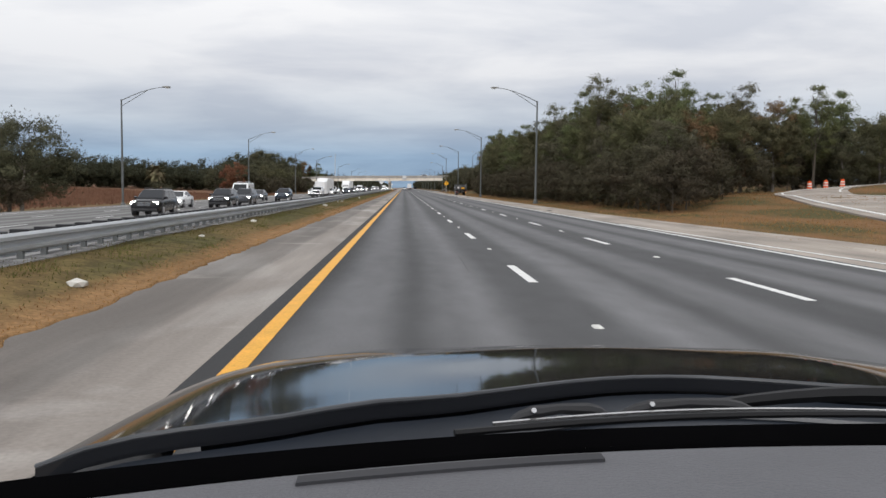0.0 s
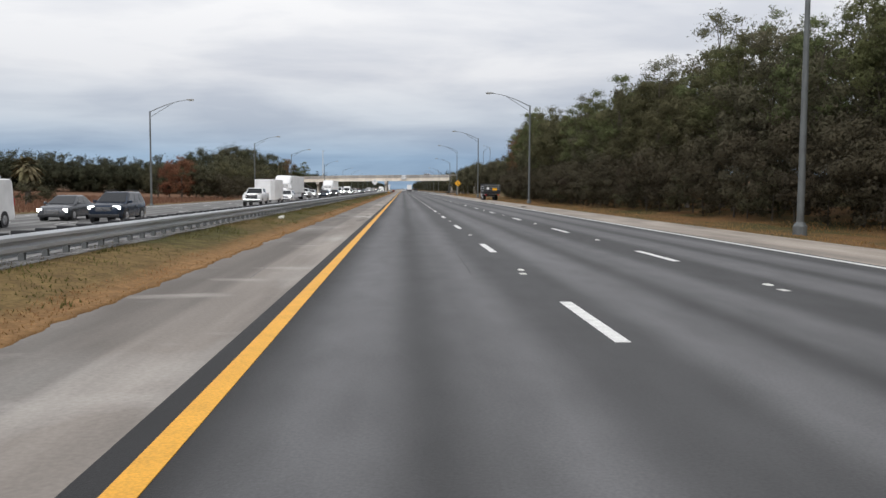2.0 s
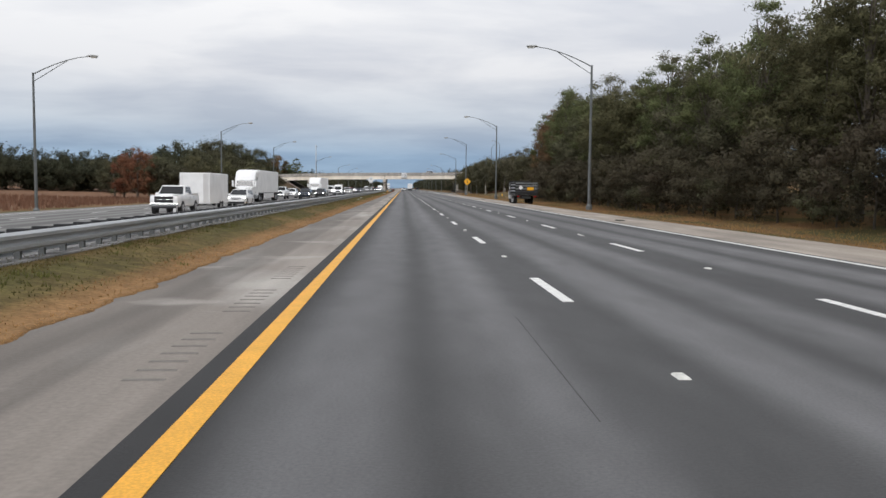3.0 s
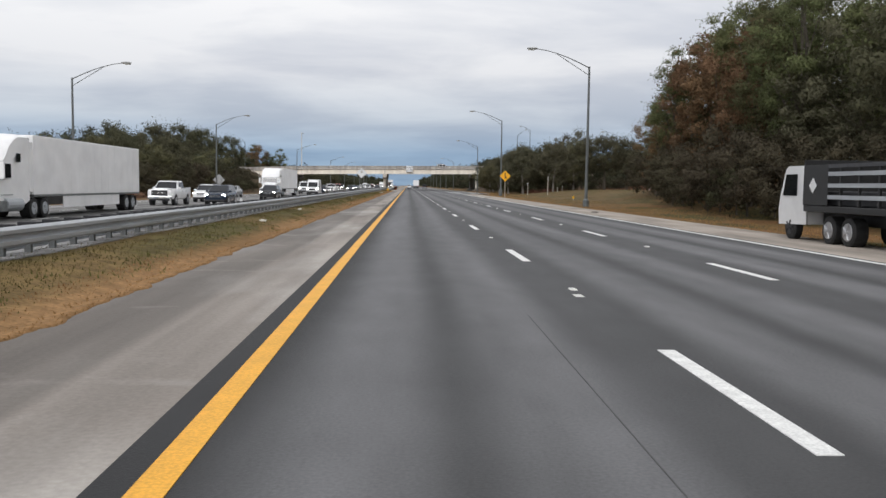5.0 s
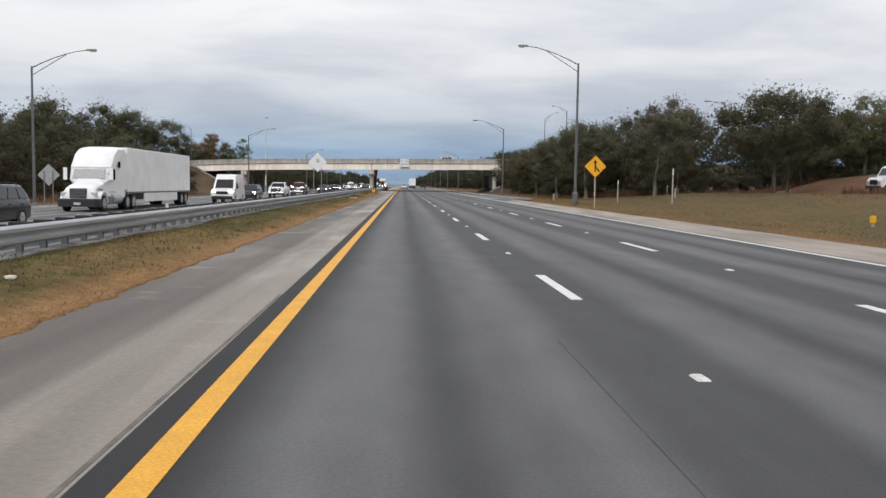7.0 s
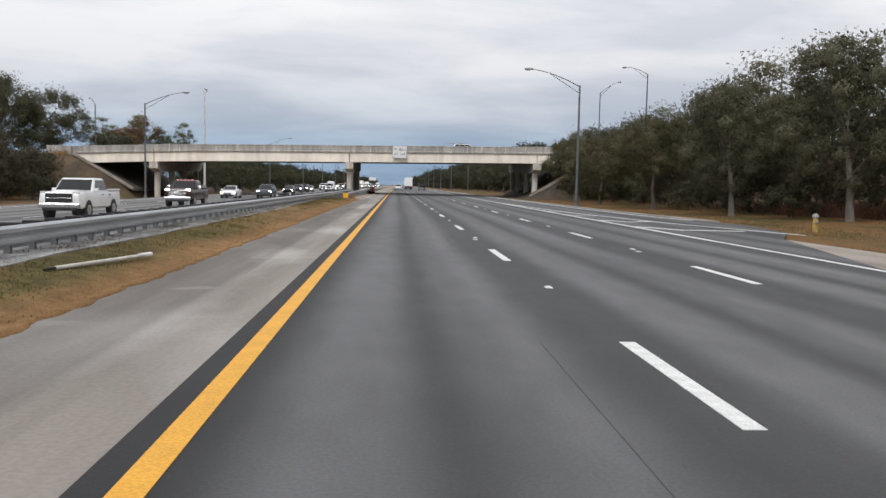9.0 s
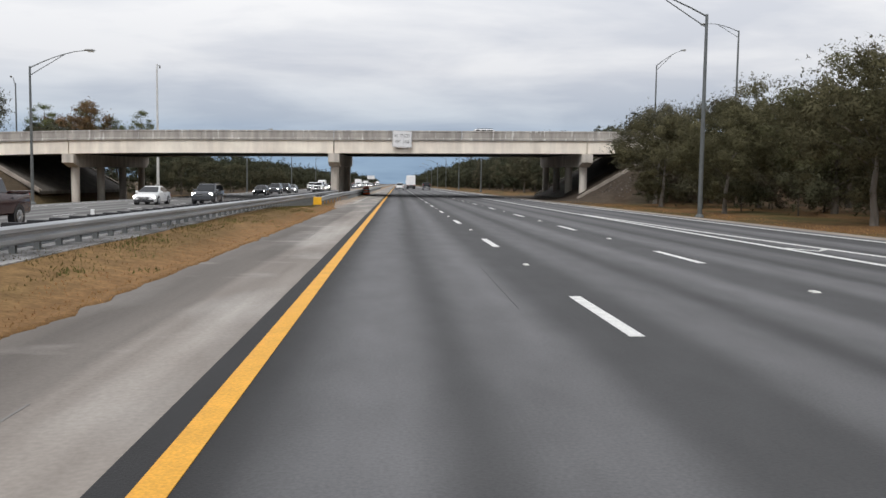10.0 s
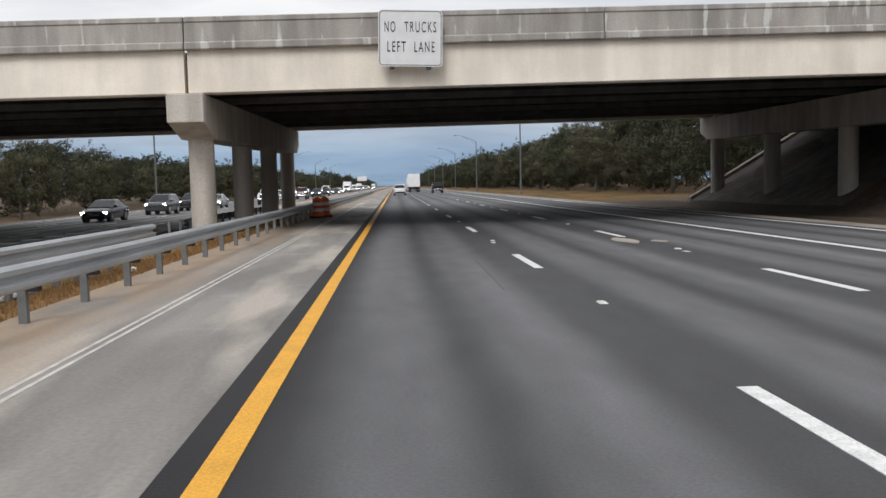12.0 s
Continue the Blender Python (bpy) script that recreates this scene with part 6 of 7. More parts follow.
# traffic going the same way
lead = car("suv", P_WHITE, "white sport utility car driving ahead in the yellow-lined lane", False)
tagged(lead, group="traffic ahead")
put(lead, 1.85, 519, 0, 180)
ahead_pickup = car("pickup", P_BLACK, "black pickup truck driving ahead in the outer lane", False)
tagged(ahead_pickup, group="traffic ahead")
put(ahead_pickup, 8.9, 545, 0, 180)
ahead_truck = semi_truck("white box semi trailer driving ahead in the middle lane")
tagged(ahead_truck, group="traffic ahead")
put(ahead_truck, 5.45, 600, 0, 180)
tagged(put(mover, 6.0, 660, 0, 180), "white box truck driving ahead in the middle lane", group="traffic ahead")
tagged(put(navy_suv, 1.8, 585, 0, 180), "dark sport utility car driving far ahead", group="traffic ahead")
step_van = box_truck("white step van on the ramp behind the grass", P_WHITE, 3.4, False)
tagged(step_van, group="traffic ahead")
put(step_van, 41.2, 291.0, ground_z(44, 291) - 0.1, -87)

bridge_car = put(white_suv, 12.5, 425.0, deck_top(12.5, 425) - 0.01, 90)
tagged(bridge_car, "white sport utility car crossing the overpass", group="traffic on the bridge")

# ---- stake-bed truck parked on the shoulder; it faces -y, then is turned ----
STAKE_GREY = make_mat("dark_slat_paint", (0.05, 0.05, 0.055), 0.5, var=0.3, scale=5)
stake = thing("stake_truck", "white-cab truck with a black stake bed parked on the shoulder", "truck")
prof = [(-0.05, 0.45), (-0.12, 0.9), (-0.02, 1.35), (0.32, 2.15), (0.5, 2.25), (1.75, 2.25), (1.8, 0.5)]
part("cab", loft(B(), [[(x, y + (0.05 if abs(x) > 0.95 else 0), z) for y, z in prof] for x in (-1.0, -0.93, 0, 0.93, 1.0)]), P_WHITE, stake, "white cab")
bed = part("bed", box(B(), -1.18, 1.18, 2.0, 7.0, 0.9, 1.08, 0.02), BLACK, stake, "black flat bed")
part("windscreen", pane([(-0.86, -0.0, 1.4), (0.86, -0.0, 1.4), (0.82, 0.30, 2.1), (-0.82, 0.30, 2.1)], (0, 1, -0.3)), CAR_GLASS, stake)
for s in (-1, 1):
    part("side_window", pane([(s, 0.25, 1.35), (s, 1.2, 1.35), (s, 1.2, 2.0), (s, 0.45, 2.0)], (-s, 0, 0)), CAR_GLASS, stake)
    wheel(stake, s * 0.85, 0.75, 0.40, 0.26, TRIM)
    for y in (3.3, 4.35):
        wheel(stake, s * 0.85, y, 0.40, 0.40, RIM)
    part("side_panel", box(B(), *sorted((s * 1.171, s * 1.195)), 2.04, 3.45, 1.1, 2.24, 0.005), BLACK, bed, "black side panel")
    part("taillight", box(B(), *sorted((s * 0.75, s * 1.0)), 6.98, 7.03, 0.72, 0.84), TAIL, stake)
part("chassis", box(B(), -0.45, 0.45, 0.4, 6.9, 0.55, 0.85), BLACK, stake)
part("headboard", box(B(), -1.18, 1.18, 1.95, 2.02, 1.08, 2.4, 0.01), BLACK, stake)
for s in (-1, 1):
    for i in range(6):
        y = 2.1 + i * 0.96
        part("stake", box(B(), *sorted((s * 1.10, s * 1.17)), y, y + 0.08, 1.08, 2.2), BLACK, bed)
    for z in (1.28, 1.60, 1.92):
        part("slat", box(B(), *sorted((s * 1.171, s * 1.20)), 3.46, 6.98, z, z + 0.11), GALV, bed)
    part("slat", box(B(), *sorted((s * 1.171, s * 1.20)), 3.46, 6.98, 2.14, 2.24), STAKE_GREY, bed)
    part("diamond_plate", prism(B(), [(y + 2.6, z + 1.65) for y, z in diamond(0.32, 0.02)], "x", *sorted((s * 1.202, s * 1.212))), SIGN_WHITE, bed, "small white diamond placard")
for z in (1.2, 1.5, 1.8, 2.08):
    part("tail_slat", box(B(), -1.12, 1.12, 6.98, 7.01, z, z + 0.13), GALV_DULL if z > 1.3 else STAKE_GREY, bed)
for x in (-1.1, 0, 1.1):
    part("tail_stake", box(B(), x - 0.05, x + 0.05, 6.93, 6.98, 1.08, 2.24), BLACK, bed)
part("orange_panel", box(B(), -0.72, -0.05, 7.012, 7.03, 1.42, 1.72), SIGN_YELLOW, bed, "small orange panel")
part("diamond_plate", prism(B(), [(x + 0.6, z + 1.68) for x, z in diamond(0.34, 0.02)], "y", 7.012, 7.024), SIGN_WHITE, bed, "small white diamond placard")
part("cargo", box(B(), -1.0, 1.0, 2.2, 6.6, 1.08, 1.5, 0.05), TRIM, bed)
stake.matrix_basis = pose(14.1, 180.6, -0.03, 0, 0, 180)


# ---- trees ----
def icosphere(level):
    """Vertices and triangles of a unit ball."""
    bm = B()
    bmesh.ops.create_icosphere(bm, subdivisions=level, radius=1.0)
    v = np.array([p.co[:] for p in bm.verts])
    f = np.array([[p.index for p in q.verts] for q in bm.faces])
    bm.free()
    return v, f


def foliage(centres, radii, count, size, rng, flat=0.75, level=1, narrow=0.65, core=0.5):
    """A crown: each clump of twigs is a lumpy dense heart with small pointed leaves standing out of it.
    Returns vertices, triangles and soft normals."""
    n = len(centres)
    mid = centres.mean(axis=0)
    reach = np.abs(centres - mid).max() + 1e-6
    squash = np.array([1, 1, flat])
    ball, tri = icosphere(level)
    k = len(ball)
    lump = rng.uniform(0.62, 1.18, (n, k))
    hearts = centres[:, None, :] + ball[None] * (core * radii[:, None] * lump)[:, :, None] * squash
    h_norm = ball[None] + 0.35 * (hearts - mid) / reach + np.array([0, 0, 0.12])
    h_face = (tri[None] + (np.arange(n) * k)[:, None, None]).reshape(-1, 3)
    # leaves: most on the skin of a clump, a few on twigs that stick out
    idx = rng.choice(n, count, p=radii ** 2 / (radii ** 2).sum())
    d = rng.normal(size=(count, 3)) + np.array([0, 0, 0.25])
    d /= np.linalg.norm(d, axis=1)[:, None] + 1e-9
    r = np.abs(rng.normal(0.78, 0.30, count))
    c = centres[idx] + d * (radii[idx] * r)[:, None] * squash
    u = rng.normal(size=(count, 3)) + 0.6 * d
    u /= np.linalg.norm(u, axis=1)[:, None]
    v = np.cross(u, rng.normal(size=(count, 3)))
    v /= np.linalg.norm(v, axis=1)[:, None] + 1e-9
    s = size * rng.uniform(0.55, 1.35, count)
    out = d + 0.5 * (c - mid) / reach + np.array([0, 0, 0.2]) + 0.18 * rng.normal(size=(count, 3))
    turn = np.einsum("ij,ij->i", np.cross(u, v), out) < 0
    v = np.where(turn[:, None], -v, v)
    a, b = u * s[:, None], v * (s * narrow * rng.uniform(0.8, 1.25, count))[:, None]
    leaves = np.stack([c - a, c + a * 0.7 - b, c + a * 0.7 + b], 1).reshape(-1, 3)
    norms = np.concatenate([h_norm.reshape(-1, 3), np.repeat(out, 3, axis=0)])
    norms /= np.linalg.norm(norms, axis=1)[:, None] + 1e-9
    return np.concatenate([hearts.reshape(-1, 3), leaves]), np.concatenate([h_face, np.arange(count * 3).reshape(-1, 3) + n * k]), norms


def limb_tubes(bm, base, height, r0, tips, rng, n=7):
    """A leaning tapered trunk and limbs running to some of the clumps."""
    top = Vector((rng.normal() * 0.03 * height, rng.normal() * 0.03 * height, height))
    trunk = [Vector(base).lerp(top, t) + Vector((rng.normal(), rng.normal(), 0)) * 0.02 * height * t for t in (0, 0.12, 0.4, 0.7, 1.0)]
    trunk[0].z -= 0.6
    tube(bm, trunk, [r0 * 1.35, r0, r0 * 0.8, r0 * 0.55, r0 * 0.2], n)
    limbs = B()
    for tip in tips:
        tip = Vector(tip)
        t = min(0.92, max(0.18, (tip.z / height) * 0.62))
        k = min(3, int(t * 4))
        a = Vector(base).lerp(top, t)
        m = a.lerp(tip, 0.5) + Vector((0, 0, 0.06 * height))
        tube(limbs, [a, m, tip], [r0 * 0.32 * (1 - 0.5 * t), r0 * 0.18, r0 * 0.05], 5)
    return limbs


def make_tree(name, seed, height, spread, crown_low, clumps, clump_r, leaves, leaf, leaf_m, bark_m, label, category="tree", group="roadside trees", shape="round", trunk_r=None, narrow=0.65, core=0.6):
    rng = np.random.default_rng(seed)
    centres, radii = [], []
    while len(centres) < clumps:
        p = rng.uniform(-1, 1, 3)
        q = (p[0] ** 2 + p[1] ** 2) ** 0.5
        if shape == "round":
            if not 0.35 < np.linalg.norm(p) < 1.0:
                continue
            t = 0.5 + 0.5 * p[2]
            r = clump_r * rng.uniform(0.55, 1.3)
        else:
            # a pine: tufts at the ends of branches that shorten towards the top
            t = rng.random() ** 0.72
            lim = (0.55 + 0.45 * min(1, t * 4)) * (1.0 - 0.58 * t ** 2.2)
            if q > lim or q < lim * 0.28 * (1 - t):
                continue
            r = clump_r * rng.uniform(0.7, 1.25) * (1.0 - 0.22 * t)
        centres.append((p[0] * spread, p[1] * spread, crown_low + (height - crown_low) * t * 0.97))
        radii.append(r)
    centres, radii = np.array(centres), np.array(radii)
    verts, faces, soft_n = foliage(centres, radii, leaves, leaf, rng, 0.78 if shape == "round" else 0.66, 1, narrow, core)
    ob = thing(name, label, category, group)
    bm = B()
    limbs = limb_tubes(bm, (0, 0, 0), height * (0.5 if shape == "round" else 0.90), trunk_r or height * 0.022, centres[rng.integers(0, clumps, 9 if shape == "round" else 14)], rng)
    part("trunk", bm, bark_m, ob, smooth=True)
    part("branchwork", limbs, BARK, ob, smooth=True)
    crown = new("crown", from_arrays("crown", verts, faces, leaf_m))
    crown.data.normals_split_custom_set_from_vertices(soft_n)
    crown.parent = ob
    return ob


T = {}
T["oak_a"] = make_tree("oak_tree", 11, 10.0, 4.4, 1.5, 72, 1.15, 9000, 0.15, LEAF_OAK, BARK_PALE, "broad olive oak with a pale trunk beside the road")
T["oak_b"] = make_tree("oak_tree", 12, 9.0, 4.8, 1.0, 72, 1.2, 9000, 0.15, LEAF_OAK_DK, BARK_PALE, "spreading dark oak with a low crown beside the highway")
T["oak_c"] = make_tree("oak_tree", 13, 10.5, 4.0, 1.8, 72, 1.05, 9000, 0.14, LEAF_GREY, BARK, "grey-green thin-leaved oak beside the highway")
T["oak_r"] = make_tree("oak_tree", 14, 12.5, 3.8, 1.2, 72, 1.05, 9000, 0.14, LEAF_RUST, BARK, "rust-brown autumn tree at the edge of the woods")
T["oak_s"] = make_tree("oak_tree", 15, 12.5, 4.0, 0.5, 66, 1.15, 7000, 0.17, LEAF_RED, BARK, "low tree with red-brown autumn leaves beside the field")
T["pine_a"] = make_tree("pine_tree", 21, 14.5, 3.1, 4.2, 64, 1.02, 9500, 0.17, LEAF_PINE, BARK, "tall green pine at the edge of the woods", shape="cone", trunk_r=0.2, narrow=0.34)
T["pine_b"] = make_tree("pine_tree", 22, 13.2, 2.8, 5.0, 54, 0.98, 8500, 0.17, LEAF_PINE, BARK, "tall thin-crowned green pine at the edge of the woods", shape="cone", trunk_r=0.17, narrow=0.34)
T["pine_c"] = make_tree("pine_tree", 23, 15.2, 3.4, 3.4, 72, 1.1, 9500, 0.16, LEAF_OAK, BARK, "tall dark olive tree at the edge of the woods", shape="cone", trunk_r=0.21, narrow=0.42)
T["oak_p"] = make_tree("oak_tree", 16, 10.2, 4.4, 1.7, 84, 1.1, 13000, 0.125, LEAF_GREY, BARK_PALE, "grey-olive live oak with a pale trunk by the merge lane")
T["oak_q"] = make_tree("oak_tree", 17, 9.2, 4.6, 1.2, 84, 1.1, 13000, 0.125, LEAF_OAK, BARK_PALE, "dense olive live oak with a low crown by the merge lane")
T["oak_t"] = make_tree("oak_tree", 15, 8.0, 5.4, 2.4, 76, 1.15, 10000, 0.15, LEAF_OAK_DK, BARK, "dark spreading oak with a clear trunk on the meadow")
T["bush_a"] = make_tree("shrub", 31, 3.6, 2.3, 0.2, 20, 0.9, 1400, 0.135, SHRUB_LEAF, BARK, "dense dark shrub under the trees", "shrub", "undergrowth shrubs", trunk_r=0.05)
T["bush_b"] = make_tree("shrub", 32, 2.6, 2.0, 0.1, 18, 0.8, 1200, 0.13, LEAF_OAK_DK, BARK, "dark green shrub at the foot of the trees", "shrub", "undergrowth shrubs", trunk_r=0.05)
T["bush_c"] = make_tree("shrub", 33, 4.6, 2.6, 0.2, 22, 1.0, 1500, 0.14, SHRUB_LEAF, BARK, "tall dark brownish shrub under the trees", "shrub", "undergrowth shrubs", trunk_r=0.06)
T["far_a"] = make_tree("far_tree", 41, 10.5, 4.8, 0.8, 56, 1.45, 2300, 0.28, LEAF_FAR, BARK, "dark green tree in the distant woods", "tree", "distant trees")
T["far_b"] = make_tree("far_tree", 42, 9.0, 5.2, 0.5, 56, 1.45, 2300, 0.28, LEAF_OAK_DK, BARK, "dark tree in the distant woods", "tree", "distant trees")
T["far_c"] = make_tree("far_tree", 43, 12.5, 4.2, 0.8, 56, 1.4, 2300, 0.27, LEAF_PINE, BARK, "tall green tree in the distant woods", "tree", "distant trees", shape="cone")
T["mid_a"] = make_tree("pine_tree", 51, 14.0, 3.4, 3.0, 70, 1.2, 4000, 0.22, LEAF_PINE, BARK, "tall green pine deeper in the roadside woods", shape="cone", trunk_r=0.2, narrow=0.42)
T["mid_b"] = make_tree("forest_tree", 52, 13.2, 3.8, 2.0, 70, 1.15, 4000, 0.22, LEAF_OAK, BARK, "tall olive tree deeper in the roadside woods", trunk_r=0.2)
T["oak_m"] = make_tree("oak_tree", 53, 9.6, 4.8, 0.9, 56, 1.4, 4800, 0.205, LEAF_OAK_DK, BARK, "broad dark oak standing back from the highway")
T["oak_n"] = make_tree("oak_tree", 54, 10.4, 4.5, 1.0, 56, 1.4, 4800, 0.205, LEAF_OAK, BARK, "tall olive oak standing back from the highway")
tree_rng = random.Random(5)
WOODS = []


def plant_woods(kind, x, y, s=1.0, jitter=0.0):
    """Trees too far off to tell apart: they join the distant woods."""
    WOODS.append((kind, x + tree_rng.uniform(-jitter, jitter), y + tree_rng.uniform(-jitter, jitter), s * tree_rng.uniform(0.88, 1.14), tree_rng.uniform(0, 6.28)))


def plant(kind, x, y, s=1.0, jitter=0.0):
    x += tree_rng.uniform(-jitter, jitter)
    y += tree_rng.uniform(-jitter, jitter)
    k = s * tree_rng.uniform(0.9, 1.12)
    m = pose(x, y, ground_z(x, y), 0, 0, tree_rng.uniform(0, 360)) @ Matrix.Diagonal((k, k, k * tree_rng.uniform(0.94, 1.06), 1))
    proto = T[kind]
    if "placed" not in proto:
        proto["placed"] = True
        proto.matrix_basis = m
        return proto
    c = copy_thing(proto, m)
    c.matrix_basis = m
    return c


# the woods along the outer shoulder
front = ["pine_c", "oak_a", "pine_a", "oak_b", "pine_b", "oak_c", "pine_a", "pine_c", "oak_a", "pine_b"]
i = 0
y = 80.0
while y < 231:
    grow = 0.89 + 0.02 * ease(85, 135, y) * (1 - ease(150, 200, y)) - 0.01 * ease(150, 200, y) + 0.11 * ease(185, 207, y) + 0.16 * ease(205, 218, y)
    kind = front[i % len(front)] if y < 208 else ["oak_r", "oak_r", "pine_b"][i % 3]
    plant(kind, 23.2 + (i % 2) * 1.6 + 2.6 * ease(200, 228, y), y, grow * (1.12 if kind in ("oak_a", "oak_b", "oak_c") else 0.95), 0.6)
    plant(["mid_a", "mid_b"][i % 2], 28.5 + (i % 3), y + 2.2, grow * 1.0, 1.2)
    y += 4.7
    i += 1
y = 78.0
i = 0
while y < 229:
    plant(["bush_a", "bush_c", "bush_b", "bush_a", "bush_c"][i % 5], 20.9 + 2.6 * ease(200, 228, y), y, 1.0, 0.5)
    if i % 4 == 1:
        plant(["bush_c", "bush_a"][i // 2 % 2], 24.5, y + 1, 1.15, 0.8)
    y += 2.7
    i += 1
# the tip of the woods between the road and the ramp
for x, y, k, s in ((22.6, 53, "oak_c", 0.80), (23.6, 57, "pine_a", 0.66), (22.9, 60, "oak_a", 0.95), (23.6, 65, "pine_c", 0.7), (23.0, 70, "oak_c", 0.9), (23.6, 75, "pine_b", 0.8),
                   (26.8, 62, "oak_r", 0.80), (28, 64, "pine_a", 0.74), (28.5, 71, "pine_c", 0.76), (29.5, 77, "pine_b", 0.86), (32.5, 68, "oak_a", 1.0), (34.5, 76, "pine_a", 0.8), (37.5, 80, "oak_r", 0.8)):
    plant(k, x, y, s * 0.86, 0.4)
for i in range(12):
    plant(["bush_a", "bush_c", "bush_b"][i % 3], 20.9, 46.5 + i * 2.7, 0.95, 0.4)
for x, y in ((22.6, 49.5), (24.6, 54), (27, 59), (29.4, 63), (31.6, 67), (34.2, 69), (36.8, 74.5), (39.5, 79)):
    plant(["bush_c", "bush_a"][int(x) % 2], x, y, 1.1, 0.3)
# the woods turn away behind the ramp
for k, (x, y) in enumerate(((25, 78), (30, 80), (35.5, 83), (41, 87), (46.5, 92), (52, 97), (57.5, 102), (63, 106), (70, 108), (78, 108))):
    plant(["oak_r", "pine_a", "oak_a", "pine_c", "oak_r", "pine_b", "oak_b", "pine_a", "oak_a", "pine_c"][k], x + 3, y + 4, 0.95, 0.8)
    plant(["bush_a", "bush_c"][k % 2], x, y, 1.1, 0.6)
    plant(["far_c", "far_a"][k % 2], x + 9, y + 12, 1.0, 1.5)
for x, y, s in ((62, 68, 0.9), (70, 74, 1.0), (78, 66, 1.0), (86, 78, 1.1), (72, 52, 0.8), (90, 60, 1.0), (98, 84, 1.1)):
    plant("oak_m", x, y, s, 1)
for x, y, k in ((46.5, 88, "oak_a"), (54.5, 94, "pine_a"), (60, 98, "oak_b"), (67, 101, "oak_a")):
    plant(k, x, y, 1.0, 0.4)
# the open grass by the merge sign and the trees behind it
plant("oak_t", 33.6, 293.6, 1.0)
for x, y, k, s in ((27.2, 236, "pine_b", 0.86), (31, 238, "pine_c", 0.85), (27.6, 243, "oak_r", 0.78), (30.6, 251, "pine_a", 0.74), (33.5, 247, "oak_r", 0.66), (29.6, 247, "oak_r", 0.6), (36, 256, "pine_b", 0.6),
                   (26.0, 233, "bush_c", 1.1), (26.8, 239, "bush_a", 1.1), (27.8, 244, "bush_a", 1.2), (29.2, 253, "bush_c", 1.0), (32, 256, "bush_a", 1.1)):
    plant(k, x, y, s, 0.3)
for x, y in ((58, 330), (66, 322), (74, 314), (60, 345), (52, 338), (70, 336), (82, 300), (88, 288), (94, 276), (72, 292), (46, 330), (80, 330), (98, 262), (104, 250)):
    plant(["far_a", "far_b"][(x + y) % 2], x, y, 1.0, 1.5)
for x, y, k, s in ((27.5, 309, "oak_p", 0.9), (33.5, 320, "oak_a", 0.95), (41, 306, "oak_t", 0.9), (50, 276, "oak_t", 0.9), (55, 308, "oak_n", 0.95), (56, 262, "oak_n", 0.9),
                   (62, 280, "oak_n", 1.0), (70, 258, "oak_n", 1.0), (55, 292, "far_a", 1.0), (25.6, 331.5, "oak_p", 0.92), (52, 312, "oak_n", 1.0), (56, 320, "oak_n", 1.1), (48, 319, "oak_m", 0.95), (60, 300, "oak_m", 1.2), (31, 334, "oak_b", 1.28), (36, 333, "oak_c", 1.22), (64, 300, "far_b", 1.1), (78, 270, "far_a", 1.0),
                   (84, 250, "far_a", 1.0), (50, 250, "oak_n", 0.8), (38, 250, "pine_b", 0.62), (33, 243, "pine_a", 0.66)):
    plant(k, x, y, s * (0.80 if x > 50 and y > 300 else 1.0), 0.4)
for i in range(9):
    plant(["far_a", "far_b"][i % 2], 42 + i * 5.5, 352 + (i % 3) * 5, 0.86, 1.0)
for x, y, k, s in ((23.4, 343, "oak_p", 0.84), (28.5, 348, "oak_n", 1.0), (23.2, 359, "oak_q", 0.92), (29.5, 359, "oak_m", 1.02), (35, 352, "oak_n", 1.0), (22.6, 375, "oak_q", 0.85), (28, 372, "oak_n", 1.02), (35, 368, "oak_n", 1.08),
                   (23.0, 390, "oak_q", 0.78), (29.5, 386, "oak_n", 0.9), (36, 385, "oak_m", 1.0), (25.8, 402, "oak_p", 0.95), (31, 400, "oak_n", 0.75), (42, 376, "oak_n", 1.05), (42, 396, "far_a", 0.9), (40, 360, "far_b", 1.1)):
    plant(k, x, y, s, 0.3)
for i in range(26):
    plant(["bush_b", "bush_a", "bush_c"][i % 3], 25.5 + (i % 3) * 2.2, 338 + i * 2.7, 0.9, 0.8)
for i in range(12):
    plant(["bush_b", "bush_a"][i % 2], 29 + i * 2.2, 331 - i * 1.2, 0.9, 1.0)
for x, y, k in ((-44, 396, "bush_c"), (-46.5, 392, "bush_c"), (-47, 401, "bush_a"), (-44.5, 386, "bush_c"), (-50, 400, "bush_c"), (-48.5, 406, "bush_a"), (-53, 405, "bush_c")):
    plant(k, x, y, 1.45, 0.5)
# past the bridge, both sides
for i in range(34):
    y = 474 + i * 13
    if y < 620:
        plant(["far_a", "far_b", "oak_c", "far_a"][i % 4], 29 + 3 * (i % 2), y, 0.92, 1.5)
        plant(["far_b", "far_a"][i % 2], -38 - 2 * (i % 2), y + 4, 0.78, 1.5)
    else:
        plant_woods(["far_a", "far_b", "far_c"][i % 3], 30, y, 0.95, 1.5)
        plant_woods(["far_b", "far_a"][i % 2], -39, y, 0.85, 1.5)
    plant_woods(["far_c", "far_a"][i % 2], 38, y + 5, 1.12, 2)
    plant_woods(["far_c", "far_b"][i % 2], 48, y + 2, 1.2, 2)
    plant_woods(["far_a", "far_b"][i % 2], 60, y + 6, 1.2, 3)
    plant_woods(["far_a", "far_b", "far_c"][i % 3], -48, y + 6, 0.92, 2)
    plant_woods("far_c", -60, y, 1.0, 3)
